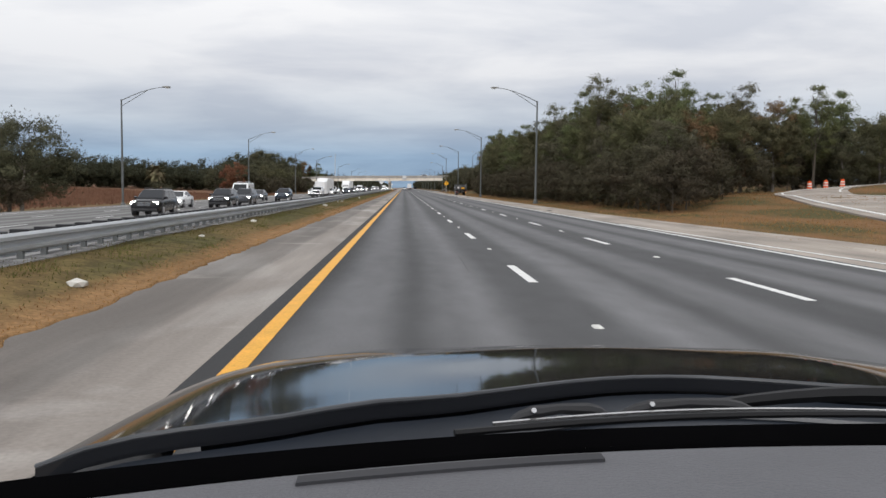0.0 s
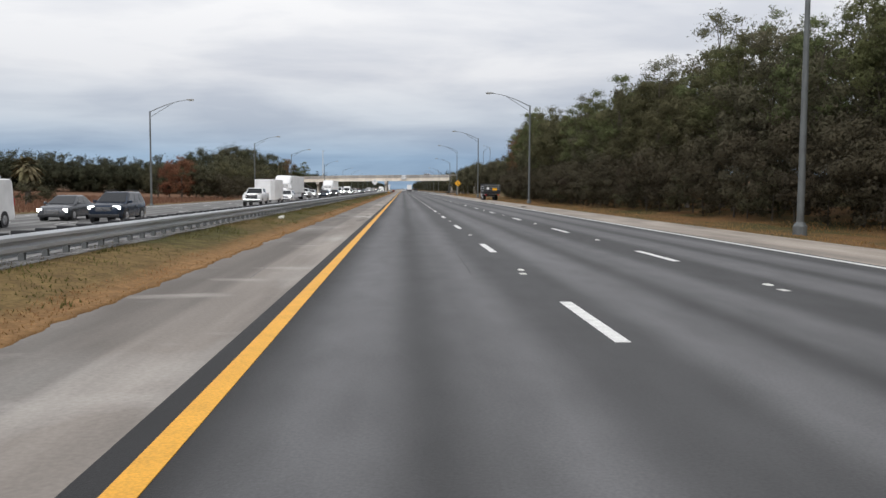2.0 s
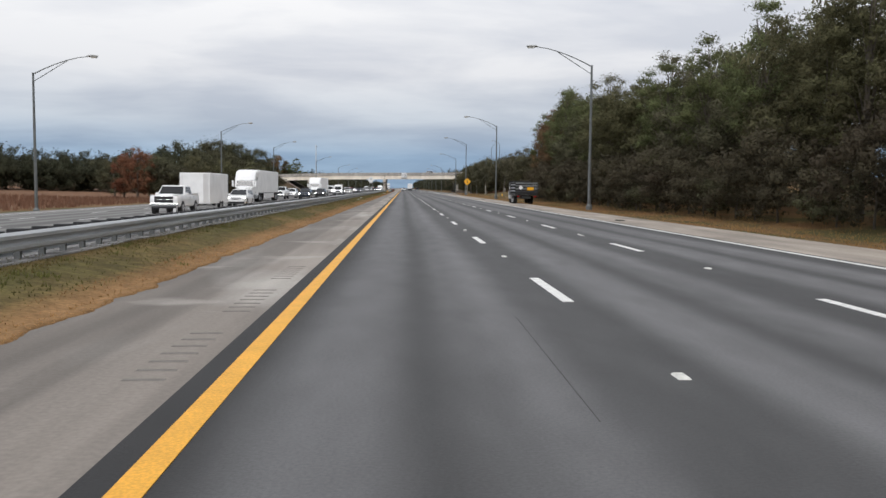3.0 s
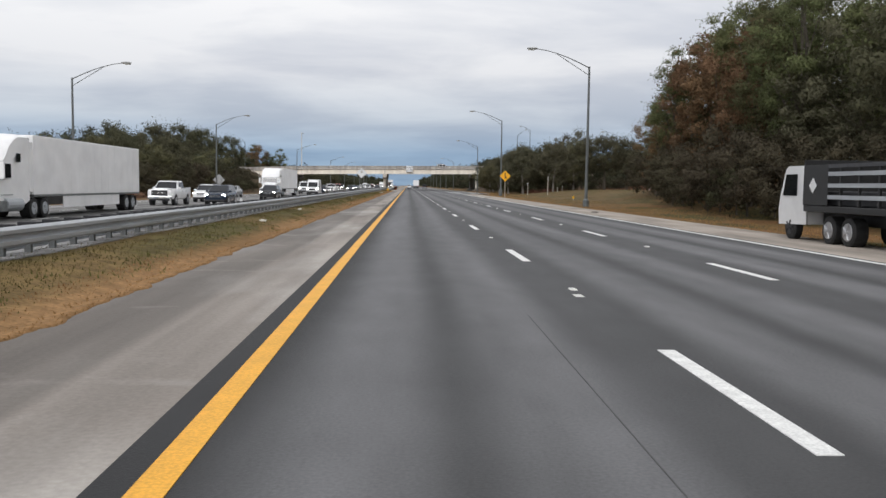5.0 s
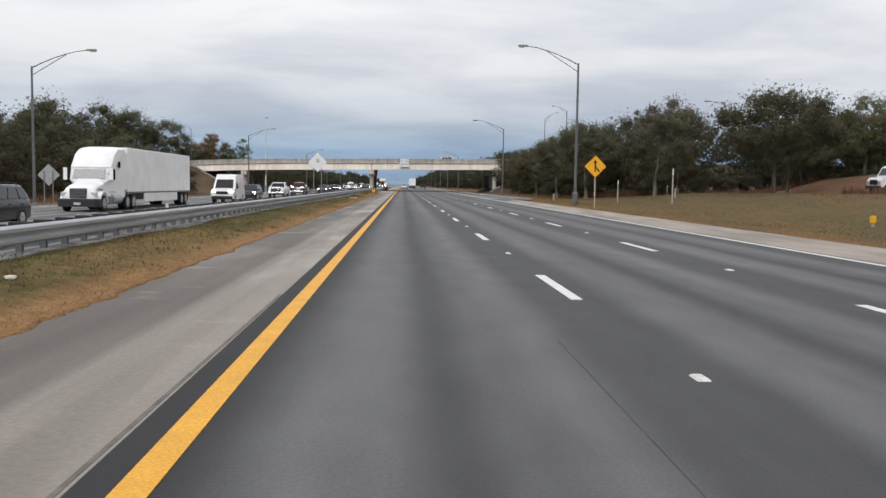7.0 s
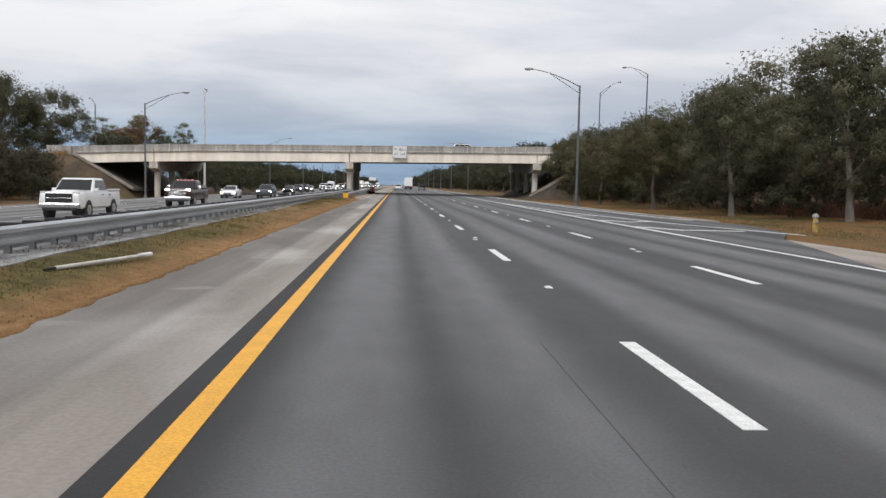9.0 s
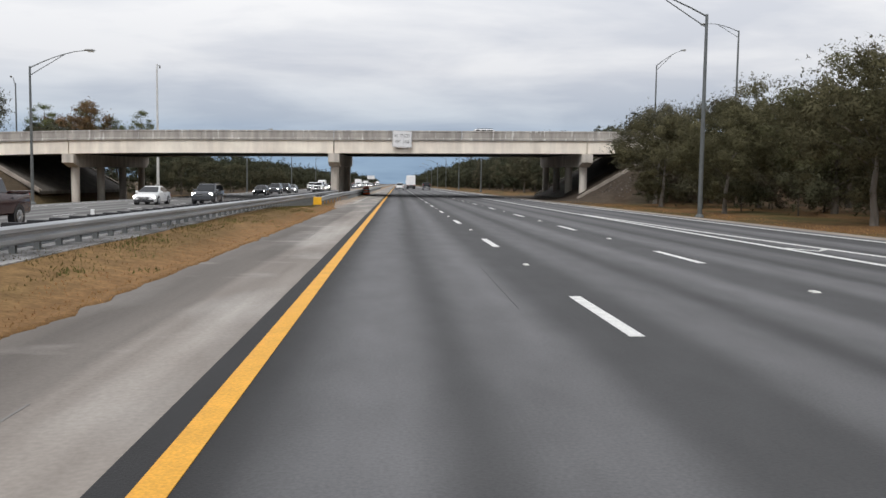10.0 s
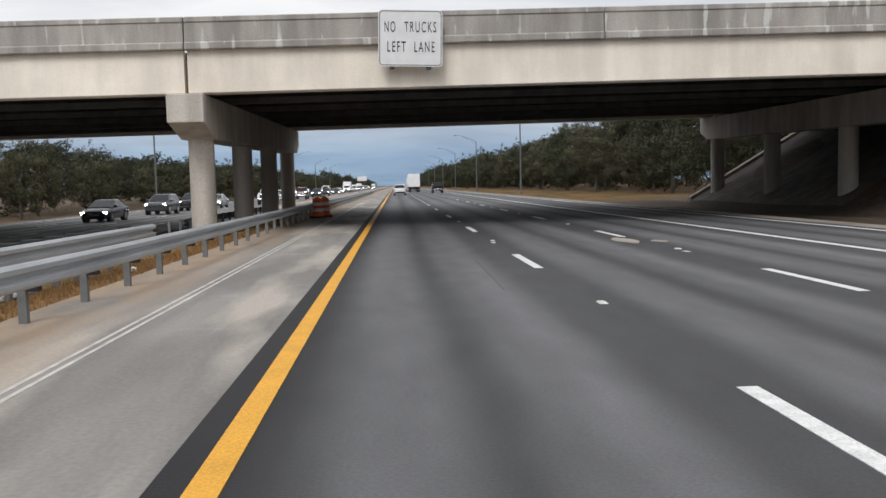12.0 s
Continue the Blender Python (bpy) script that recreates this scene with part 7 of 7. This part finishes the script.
# across the oncoming road: a lone oak, the field's edge, bushes, the far woods
plant("oak_b", -30.0, 58, 0.86)
plant("oak_m", -32.6, 61.5, 0.8)
plant("bush_a", -29.5, 53, 1.0)
plant("bush_b", -53.4, 181.5, 1.25)
plant("bush_c", -33.5, 60, 1.0)
for i in range(20):
    plant(["bush_c", "bush_a"][i % 2], -43.5 - (i % 3), 262 + i * 6.8, 1.25, 0.8)
for x, y, k, s in ((-50.5, 256, "oak_s", 0.80), (-54.5, 261, "oak_s", 0.82), (-46.5, 259, "oak_m", 0.8), (-47.5, 264, "bush_c", 1.1), (-52, 268, "oak_m", 0.62), (-46.5, 276, "bush_c", 1.2), (-51, 280, "oak_m", 0.72), (-47, 290, "oak_n", 0.7), (-45, 300, "bush_c", 1.2),
                   (-50, 302, "oak_m", 0.9), (-46, 313, "oak_n", 0.85), (-53, 318, "oak_m", 1.05), (-46, 326, "oak_m", 0.8), (-44.5, 338, "bush_c", 1.3), (-50, 340, "oak_m", 1.05), (-46, 352, "oak_n", 0.85), (-52, 360, "oak_m", 1.15),
                   (-47, 370, "oak_m", 0.9), (-60, 372, "oak_m", 1.3), (-50, 384, "oak_n", 1.0), (-69, 392, "oak_m", 1.45), (-58, 396, "oak_m", 1.1), (-75, 376, "oak_n", 1.3), (-57, 484, "oak_r", 1.1), (-52, 488, "pine_b", 0.95), (-62, 482, "pine_b", 1.0),
                   (-66, 330, "far_a", 1.1), (-62, 350, "far_b", 1.15), (-70, 360, "far_a", 1.2), (-58, 300, "far_b", 1.0), (-62, 276, "far_b", 0.9), (-59, 441, "oak_b", 1.15), (-66, 438, "oak_b", 1.25), (-70, 446, "oak_m", 1.3), (-74, 438, "oak_m", 1.3), (-53, 486, "pine_b", 1.0), (-59, 490, "pine_b", 1.1), (-64, 487, "oak_r", 1.05), (-68, 492, "pine_a", 1.0), (-49, 492, "pine_a", 0.9), (-42.5, 362, "bush_a", 1.2), (-43, 378, "bush_b", 1.2), (-42, 318, "bush_a", 1.1), (-41.5, 392, "bush_b", 1.0)):
    plant(k, x, y, s * (1.16 if y > 262 else 1.0), 0.4)
for i in range(42):
    t = i / 41
    x, y = -190 + 118 * t, 150 + 225 * t
    plant_woods(["far_b", "far_a"][i % 2], x, y, 0.98, 3)
    plant_woods(["far_a", "far_b"][i % 2], x - 7, y + 7, 1.16, 3)
    plant_woods(["far_b", "far_a"][i % 2], x + 1.5, y + 2.5, 1.0, 2)
    plant_woods(["far_b", "far_a"][i % 2], x - 3, y + 4.5, 1.05, 2)
for i in range(16):
    plant_woods(["far_b", "far_a"][i % 2], -130 - i * 11, 150 - i * 12, 1.1, 4)
for i in range(12):
    plant_woods(["far_a", "far_b"][i % 2], 100 + (i % 3) * 9, 90 + i * 14, 1.15, 4)

for i in range(46):
    y = 905 + i * 26
    for x, k in ((31, 0), (43, 1), (-41, 1), (-54, 0)):
        plant_woods(["far_a", "far_c"][(i + k) % 2], x, y + 7 * k, 1.15 if x > 0 else 1.0, 3)
# shrubs on the approach banks
for i in range(14):
    plant(["bush_c", "bush_a", "bush_b"][i % 3], 30 + i * 1.9, 408 + 3.5 * (i % 2), 1.15, 0.8)
    plant(["bush_c", "bush_a", "bush_b"][(i + 1) % 3], -49 - i * 2.4, 408 - 4 * (i % 2), 1.1, 0.8)
for x, y, k, s in ((33, 404, "oak_b", 0.95), (39, 406, "oak_a", 0.95), (46, 404, "oak_b", 1.0), (29, 407, "oak_a", 0.6), (-54, 402, "oak_b", 0.8)):
    plant(k, x, y, s, 0.3)

all_v, all_f, all_n, base = [], [], [], 0
soft = {}
for k, (seed, h, r) in {"far_a": (61, 10.5, 4.8), "far_b": (62, 9.0, 5.2), "far_c": (63, 12.5, 4.2)}.items():
    g = np.random.default_rng(seed)
    q = np.sqrt(g.random(46))
    a = g.uniform(0, 2 * np.pi, 46)
    c = np.stack([q * np.cos(a) * r, q * np.sin(a) * r, h * (0.06 + 0.86 * g.random(46) ** 0.75 * (1 - 0.42 * q * q))], 1)
    rr = 1.7 * g.uniform(0.7, 1.3, 46)
    soft[k] = foliage(c[:24], 1.15 * rr[:24], 420, 0.52, g, 0.8, 1, 0.65, 0.62)
    soft[k + "_far"] = foliage(c[:12], 1.6 * rr[:12], 130, 0.85, g, 0.8, 1, 0.65, 0.62)
for k, x, y, sc, turn in WOODS:
    v, f, nn = soft[k if y < 640 else k + "_far"]
    ca, sa = math.cos(turn), math.sin(turn)
    w = np.stack([(v[:, 0] * ca - v[:, 1] * sa) * sc + x, (v[:, 0] * sa + v[:, 1] * ca) * sc + y, v[:, 2] * sc + ground_z(x, y)], 1)
    all_v.append(w)
    all_f.append(f + base)
    all_n.append(np.stack([nn[:, 0] * ca - nn[:, 1] * sa, nn[:, 0] * sa + nn[:, 1] * ca, nn[:, 2]], 1))
    base += len(v)
woods_me = from_arrays("distant_woods", np.concatenate(all_v), np.concatenate(all_f), LEAF_FAR)
woods_me.normals_split_custom_set_from_vertices(np.concatenate(all_n))
tagged(new("distant_woods", woods_me), "dark green woods in the distance along the highway", "woods", kind="stuff")

# a cabbage palm in the field
palm = thing("palm_tree", "short cabbage palm with a round head of drooping fronds", "palm tree", at=pose(-55.2, 184.5, ground_z(-55.2, 184.5)) @ Matrix.Scale(1.35, 4))
part("trunk", tube(B(), [(0, 0, -0.3), (0.05, 0, 1.5), (0, 0.05, 3.0), (0, 0, 4.3)], [0.36, 0.30, 0.28, 0.26], 10), BARK, palm, smooth=True)
rng = np.random.default_rng(77)
for k in range(90):
    a, up = rng.uniform(0, 2 * math.pi), rng.uniform(-1.1, 1.35)
    l = rng.uniform(1.5, 2.1)
    pts = []
    for t in (0.0, 0.4, 0.75, 1.0):
        r = l * t * math.cos(up * 0.9)
        pts.append(Vector((r * math.cos(a), r * math.sin(a), 4.4 + l * t * math.sin(up * 0.9) - 0.75 * t * t)))
    side = Vector((-math.sin(a), math.cos(a), 0))
    rings = [[p + side * w, p - side * w, p - side * w * 0.2 + Vector((0, 0, -0.05)), p + side * w * 0.2 + Vector((0, 0, -0.05))] for p, w in zip(pts, (0.03, 0.12, 0.26, 0.05))]
    part("frond", loft(B(), rings), PALM_LEAF, palm)


# ---- grass, as stuff ----
def blades(name, spots, height, width, material, label, rng, lean=0.6):
    n = len(spots)
    base = np.array(spots)
    ang = rng.uniform(0, 2 * np.pi, n)
    side = np.stack([np.cos(ang), np.sin(ang), np.zeros(n)], 1)
    h = height * rng.uniform(0.5, 1.3, n)
    tip = base + np.stack([rng.normal(size=n) * lean * h * 0.6, rng.normal(size=n) * lean * h * 0.6, h], 1)
    w = width * rng.uniform(0.6, 1.3, n)
    v = np.stack([base - side * w[:, None], base + side * w[:, None], tip], 1).reshape(-1, 3)
    me = from_arrays(name, v, np.arange(n * 3).reshape(-1, 3), material)
    return tagged(new(name, me), label, "grass", kind="stuff")


def scatter(rng, n, x0, x1, y0, y1, sink=0.02, bias=1.0):
    xs = x0 + (x1 - x0) * rng.random(n) ** bias
    ys = rng.uniform(y0, y1, n)
    return [(x, y, ground_z(x, y) - sink) for x, y in zip(xs, ys)]


rng = np.random.default_rng(9)


def turf_edge(y):
    return -2.36 + 0.14 * noise.noise((y * 0.5, 3, 0)) + 0.12 * noise.noise((y * 1.6, 5, 0)) + 0.04 * noise.noise((y * 7, 8, 0))


# the matted turf that creeps over the edge of the shoulder
rows = [-14 + k * 0.09 for k in range(4290)]
verts = [p for y in rows for p in ((turf_edge(y), y, -0.03), (turf_edge(y) - 0.015, y, 0.008 + 0.006 * noise.noise((y * 5, 1, 0))),
                                   (turf_edge(y) - 0.12, y, 0.022 + 0.012 * noise.noise((y * 3, 2, 0))), (-2.78, y, ground_z(-2.78, y) - 0.02))]
faces = [(4 * k + c, 4 * k + c + 1, 4 * k + c + 5, 4 * k + c + 4) for k in range(len(rows) - 1) for c in range(3)]
tagged(new("turf_edge", from_arrays("turf_edge", verts, faces, GROUND)), "matted dry turf creeping over the concrete shoulder", "grass", kind="stuff")
spots = [(turf_edge(y) - 0.02 - 0.3 * u * u, y, -0.005) for u, y in zip(rng.random(26000), rng.uniform(-14, 372, 26000))]
blades("edge_grass", spots, 0.04, 0.012, GRASS_DRY, "golden dry grass along the turf edge", rng, 0.8)
spots = scatter(rng, 26000, -2.35, -3.15, -14, 150, bias=1.1) + scatter(rng, 38000, -2.35, -3.3, 150, 392, bias=1.2)
blades("dry_grass", spots, 0.05, 0.014, GRASS_DRY, "dry orange-brown grass along the shoulder", rng)
spots = scatter(rng, 52000, -2.85, -6.5, -14, 170, bias=0.9) + scatter(rng, 27000, -3.1, -6.5, 170, 322)
blades("green_grass", spots, 0.045, 0.018, GRASS_GREEN, "short green grass by the guard rail", rng)
spots = scatter(rng, 46000, -4.0, -5.4, -14, 392) + scatter(rng, 26000, -3.4, -4.6, 150, 385)
blades("rail_weeds", [p for p in spots if noise.noise((p[0] * 0.9, p[1] * 0.35, 3.0)) > -0.2], 0.06, 0.014, WEED, "dark green weeds along the foot of the guard rail", rng)
spots = []
for _ in range(1500):
    x, y = rng.uniform(-4.55, -2.75), rng.uniform(-14, 388)
    if noise.noise((x * 0.8, y * 0.12, 9.0)) > 0.02:
        r = rng.uniform(0.10, 0.32)
        for _ in range(16):
            px, py = x + rng.normal() * r * 0.6, y + rng.normal() * r
            spots.append((px, py, ground_z(px, py) - 0.02))
blades("tufted_grass", spots, 0.085, 0.018, GRASS_GREEN, "olive tufts of taller grass in the median", rng, 0.5)
spots = scatter(rng, 36000, 13.9, 21.5, -10, 412)
blades("verge_grass", [p for p in spots if not (p[1] > 312 and p[0] < 17.8)], 0.10, 0.02, GRASS_DRY, "dry brown grass along the outer verge", rng)
spots = scatter(rng, 22000, 19, 60, 5, 95)
blades("slope_grass", spots, 0.12, 0.03, GRASS_DRY, "golden dry grass on the slope by the ramp", rng)
spots = scatter(rng, 14000, 17.5, 34, 232, 335)
blades("meadow_grass", spots, 0.06, 0.03, WEED, "olive meadow grass behind the verge", rng)
spots = scatter(rng, 26000, -38, -110, 60, 262)
blades("tall_field_grass", spots, 0.7, 0.09, REED, "tall reddish brown grass filling the field", rng, 0.3)
spots = scatter(rng, 12000, 38, 62, 246, 293) + scatter(rng, 7000, 39, 52, 318, 346)
blades("tall_bank_grass", [p for p in spots if p[0] > 39], 0.7, 0.08, REED, "tall reddish brown grass on the far bank", rng, 0.3)
spots = scatter(rng, 5000, -62, -46.5, 394, 416)
blades("bank_grass", spots, 0.5, 0.06, GRASS_DRY, "tan tufts of dry grass on the bridge bank", rng, 0.5)
spots = scatter(rng, 2600, 27, 42, 326, 345) + scatter(rng, 15000, 27.5, 52, 330, 352)
blades("bank_weeds", spots, 0.85, 0.03, REED, "brown weeds on the bank under the oaks", rng, 0.7)
spots = scatter(rng, 5000, -3.7, -4.7, 385, 440)
blades("pier_weeds", spots, 0.16, 0.02, GRASS_DRY, "dry weeds below the guard rail", rng)


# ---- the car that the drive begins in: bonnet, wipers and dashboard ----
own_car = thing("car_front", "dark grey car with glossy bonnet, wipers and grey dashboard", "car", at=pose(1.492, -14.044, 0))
OWN_PAINT = make_mat("dark_glossy_paint", (0.014, 0.015, 0.018), 0.05, metal=0.0, spec=0.42, var=0.15, scale=1.5)
DASH = make_mat("dashboard_vinyl", (0.105, 0.106, 0.115), 0.62, var=0.12, scale=5, bump=0.3, bump_scale=260, fine=0.08)
# near-black colour stands in for the deep shade below the windscreen
GAP_SHADE = make_mat("gap_shade_black", (0.003, 0.003, 0.0034), 0.95, spec=0.02, var=0.15, scale=6)
WIPER = make_mat("wiper_plastic", (0.010, 0.010, 0.011), 0.6, spec=0.25, var=0.2, scale=10)
COWL = make_mat("cowl_vinyl", (0.010, 0.0135, 0.020), 0.45, spec=0.16, var=0.2, scale=6)
RIB = make_mat("cowl_plastic", (0.055, 0.058, 0.064), 0.4, var=0.2, scale=8)
CX = 0.47


def grid_sheet(fn, us, vs, thick):
    """A sheet over two parameters, given a thickness downwards."""
    bm = B()
    top = [[bm.verts.new(fn(u, v)) for v in vs] for u in us]
    low = [[bm.verts.new(Vector(fn(u, v)) - Vector((0, 0, thick))) for v in vs] for u in us]
    nu, nv = len(us), len(vs)
    for i in range(nu - 1):
        for j in range(nv - 1):
            bm.faces.new((top[i][j], top[i + 1][j], top[i + 1][j + 1], top[i][j + 1]))
            bm.faces.new((low[i][j], low[i][j + 1], low[i + 1][j + 1], low[i + 1][j]))
    for i in range(nu - 1):
        bm.faces.new((top[i][0], low[i][0], low[i + 1][0], top[i + 1][0]))
        bm.faces.new((top[i][-1], top[i + 1][-1], low[i + 1][-1], low[i][-1]))
    for j in range(nv - 1):
        bm.faces.new((top[0][j], top[0][j + 1], low[0][j + 1], low[0][j]))
        bm.faces.new((top[-1][j], low[-1][j], low[-1][j + 1], top[-1][j + 1]))
    bmesh.ops.recalc_face_normals(bm, faces=bm.faces[:])
    return bm


def bonnet(u, v):
    """u: -1 left to 1 right. v: 0 at the cowl to 1 at the nose."""
    d0 = 1.60 + 0.12 * ease(-0.4, 0.2, u) - 0.32 * math.sin(min(1.0, abs(u) / 0.8) * math.pi / 2) ** 2
    d1 = 2.46 - 0.16 * abs(u) ** 4
    d = d0 + (d1 - d0) * v
    z = 1.222 - 0.098 * (d - 1.2) - 0.05 * max(0, d - 1.9) ** 2 - 0.035 * u * u - 0.05 * abs(u) ** 8
    z += 0.008 * math.exp(-((abs(u) - 0.52) / 0.10) ** 2) * (1 - 0.5 * v)
    z += 0.018 * ease(0.1, 0.8, v) * (1 - u * u)
    z -= 0.10 * max(0, v - 0.86) / 0.14 * max(0, v - 0.86) / 0.14
    return (CX + 1.02 * u, d, z)


N_U = [-1 + i / 14 for i in range(29)]
N_V = [i / 16 for i in range(17)]
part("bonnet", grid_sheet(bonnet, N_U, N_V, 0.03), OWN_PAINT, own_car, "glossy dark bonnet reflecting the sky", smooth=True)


def fender_sheet(side):
    def fn(u, v):
        a = bonnet(side, v)
        x = a[0] + side * (0.012 + 0.14 * math.sin(u * math.pi / 2))
        drop = 0.02 + 0.60 * (1 - math.cos(u * math.pi / 2))
        return (x, a[1] - 0.02 * u, a[2] - drop)
    return grid_sheet(fn, [i / 8 for i in range(9)], N_V, 0.02)


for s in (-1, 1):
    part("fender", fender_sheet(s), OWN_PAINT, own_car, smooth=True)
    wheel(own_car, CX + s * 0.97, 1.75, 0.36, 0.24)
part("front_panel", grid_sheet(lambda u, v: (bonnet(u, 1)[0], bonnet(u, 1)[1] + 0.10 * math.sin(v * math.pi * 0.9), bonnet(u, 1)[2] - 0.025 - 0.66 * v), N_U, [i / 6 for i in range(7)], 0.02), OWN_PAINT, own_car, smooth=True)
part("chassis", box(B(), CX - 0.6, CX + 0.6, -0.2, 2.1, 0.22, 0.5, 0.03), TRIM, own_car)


def screen_foot(u):
    """The curved foot of the windscreen."""
    x = CX + 1.01 * u
    return x, 1.02 - 0.20 * (u * u if u < 0 else 0.25 * u * u) + 0.03 * u, 1.264 - 0.010 * u * u


def cowl(u, v):
    x, d, z = screen_foot(u)
    x1, d1, z1 = bonnet(u, 0)
    return (x + (x1 - x) * v, d + 0.03 + (d1 - 0.025 - d - 0.03) * v, z - 0.045 + (z1 - 0.03 - z + 0.045) * v - 0.03 * math.sin(v * math.pi))


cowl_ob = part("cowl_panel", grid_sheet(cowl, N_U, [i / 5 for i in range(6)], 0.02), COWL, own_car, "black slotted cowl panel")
for v in (0.45, 0.70):
    part("cowl_step", tube(B(), [Vector(cowl(u, v)) + Vector((0, 0, 0.004)) for u in N_U[3:-1]], 0.006, 6), RIB, cowl_ob, smooth=True)
part("seal_lip", tube(B(), [Vector(bonnet(u, 0)) + Vector((0, 0.004, -0.002)) for u in N_U], 0.005, 8), RIB, own_car, "thin pale rear edge of the bonnet", smooth=True)


def on_cowl(u, v, lift=0.0):
    return Vector(cowl(u, v)) + Vector((0, 0, lift))


def wiper_set(u0, u1, pivot, blade_v=0.10, arm_v=0.46):
    """A parked wiper: the blade lies along the foot of the screen, the arm runs above the cowl to its pivot."""
    ts = [k / 12 for k in range(13)]
    blade = part("wiper_blade", tube(B(), [on_cowl(u0 + (u1 - u0) * t, blade_v, 0.044 + 0.006 * math.sin(3.1 * t)) for t in ts], 0.005, 6), WIPER, own_car, "black wiper blade", smooth=True)
    part("blade_spine", tube(B(), [on_cowl(u0 + 0.05 + (u1 - u0) * 0.62 * t, blade_v + 0.03, 0.053 + 0.004 * math.sin(3.1 * t)) for t in ts], 0.0028, 5), CHROME, blade, "thin bright spine")
    mid = u0 + (u1 - u0) * 0.34
    arm = [on_cowl(mid + (pivot - mid) * t, blade_v + 0.08 + (arm_v - blade_v - 0.08) * t ** 0.8, 0.058 + 0.022 * math.sin(3.1 * t)) for t in ts]
    part("wiper_arm", tube(B(), arm, [0.008 + 0.010 * t for t in ts], 6), WIPER, blade, smooth=True)
    p = on_cowl(pivot, arm_v, 0.03)
    part("pivot_cap", tube(B(), [p + Vector((0, 0, -0.03)), p + Vector((0, 0, 0.03)), p + Vector((0, 0, 0.042))], [0.030, 0.028, 0.016], 12), WIPER, blade, smooth=True)
    # the yokes that carry the blade, each with a bright rivet
    for t0, t1 in ((0.08, 0.22), (0.24, 0.44)):
        pts = [on_cowl(u0 + (u1 - u0) * (t0 + (t1 - t0) * t), blade_v + 0.06, 0.056 + 0.012 * math.sin(math.pi * t) ** 0.6) for t in (0, 0.1, 0.22, 0.5, 0.78, 0.9, 1.0)]
        yoke = part("yoke", tube(B(), pts, [0.004, 0.007, 0.009, 0.007, 0.009, 0.007, 0.004], 8), TRIM, blade, smooth=True)
        q = pts[2] + Vector((0, -0.008, 0.004))
        part("rivet", tube(B(), [q, q + Vector((0, -0.004, 0.002))], [0.0045, 0.0035], 10), CHROME, yoke, "bright rivet")


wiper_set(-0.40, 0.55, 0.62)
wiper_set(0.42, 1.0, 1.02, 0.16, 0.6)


def dash(u, v):
    x, d, z = screen_foot(u)
    z0 = z - 0.018 - 0.042 * (1 - v) ** 2
    return (x, 0.30 + (d - 0.03 - 0.30) * v, z0 - 0.03 * max(0, 0.25 - v))


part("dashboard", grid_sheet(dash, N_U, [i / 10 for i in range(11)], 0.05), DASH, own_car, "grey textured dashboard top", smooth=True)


# sunken sheet that fills the windscreen gap with painted shade
def gap_sheet(u, v):
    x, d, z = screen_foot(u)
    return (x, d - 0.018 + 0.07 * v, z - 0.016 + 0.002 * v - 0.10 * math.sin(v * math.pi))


part("screen_gap_shade", grid_sheet(gap_sheet, N_U, [0, 0.25, 0.5, 0.75, 1.0], 0.004), GAP_SHADE, own_car, "gap below the windscreen with its shade coloured black")
for k in range(10):
    u = -0.37 + k * 0.0337
    part("grille_rib", tube(B(), [on_cowl(u, 0.03, 0.012), on_cowl(u - 0.004, 0.11, 0.014)], 0.0016, 5), RIB, cowl_ob)
for k in range(5):
    u = -0.54 + k * 0.033
    part("grille_rib", tube(B(), [on_cowl(u, 0.16, 0.012), on_cowl(u - 0.003, 0.26, 0.012)], 0.0016, 5), RIB, cowl_ob)
part("grille_bar", tube(B(), [on_cowl(u / 100, 0.21, 0.012) for u in range(-56, -36, 4)], 0.0018, 5), RIB, cowl_ob)
part("defroster_slot", grid_sheet(lambda u, v: (CX - 0.41 + 0.17 * u, screen_foot(-0.41 + 0.17 * u)[1] - 0.065 + 0.022 * v, dash(-0.41 + 0.17 * u, 0.92)[2] + 0.004), [-1 + i / 6 for i in range(13)], [0, 1], 0.006), make_mat("slot_vinyl", (0.035, 0.035, 0.039), 0.8, var=0.15, scale=6), own_car, "dark defroster slot")
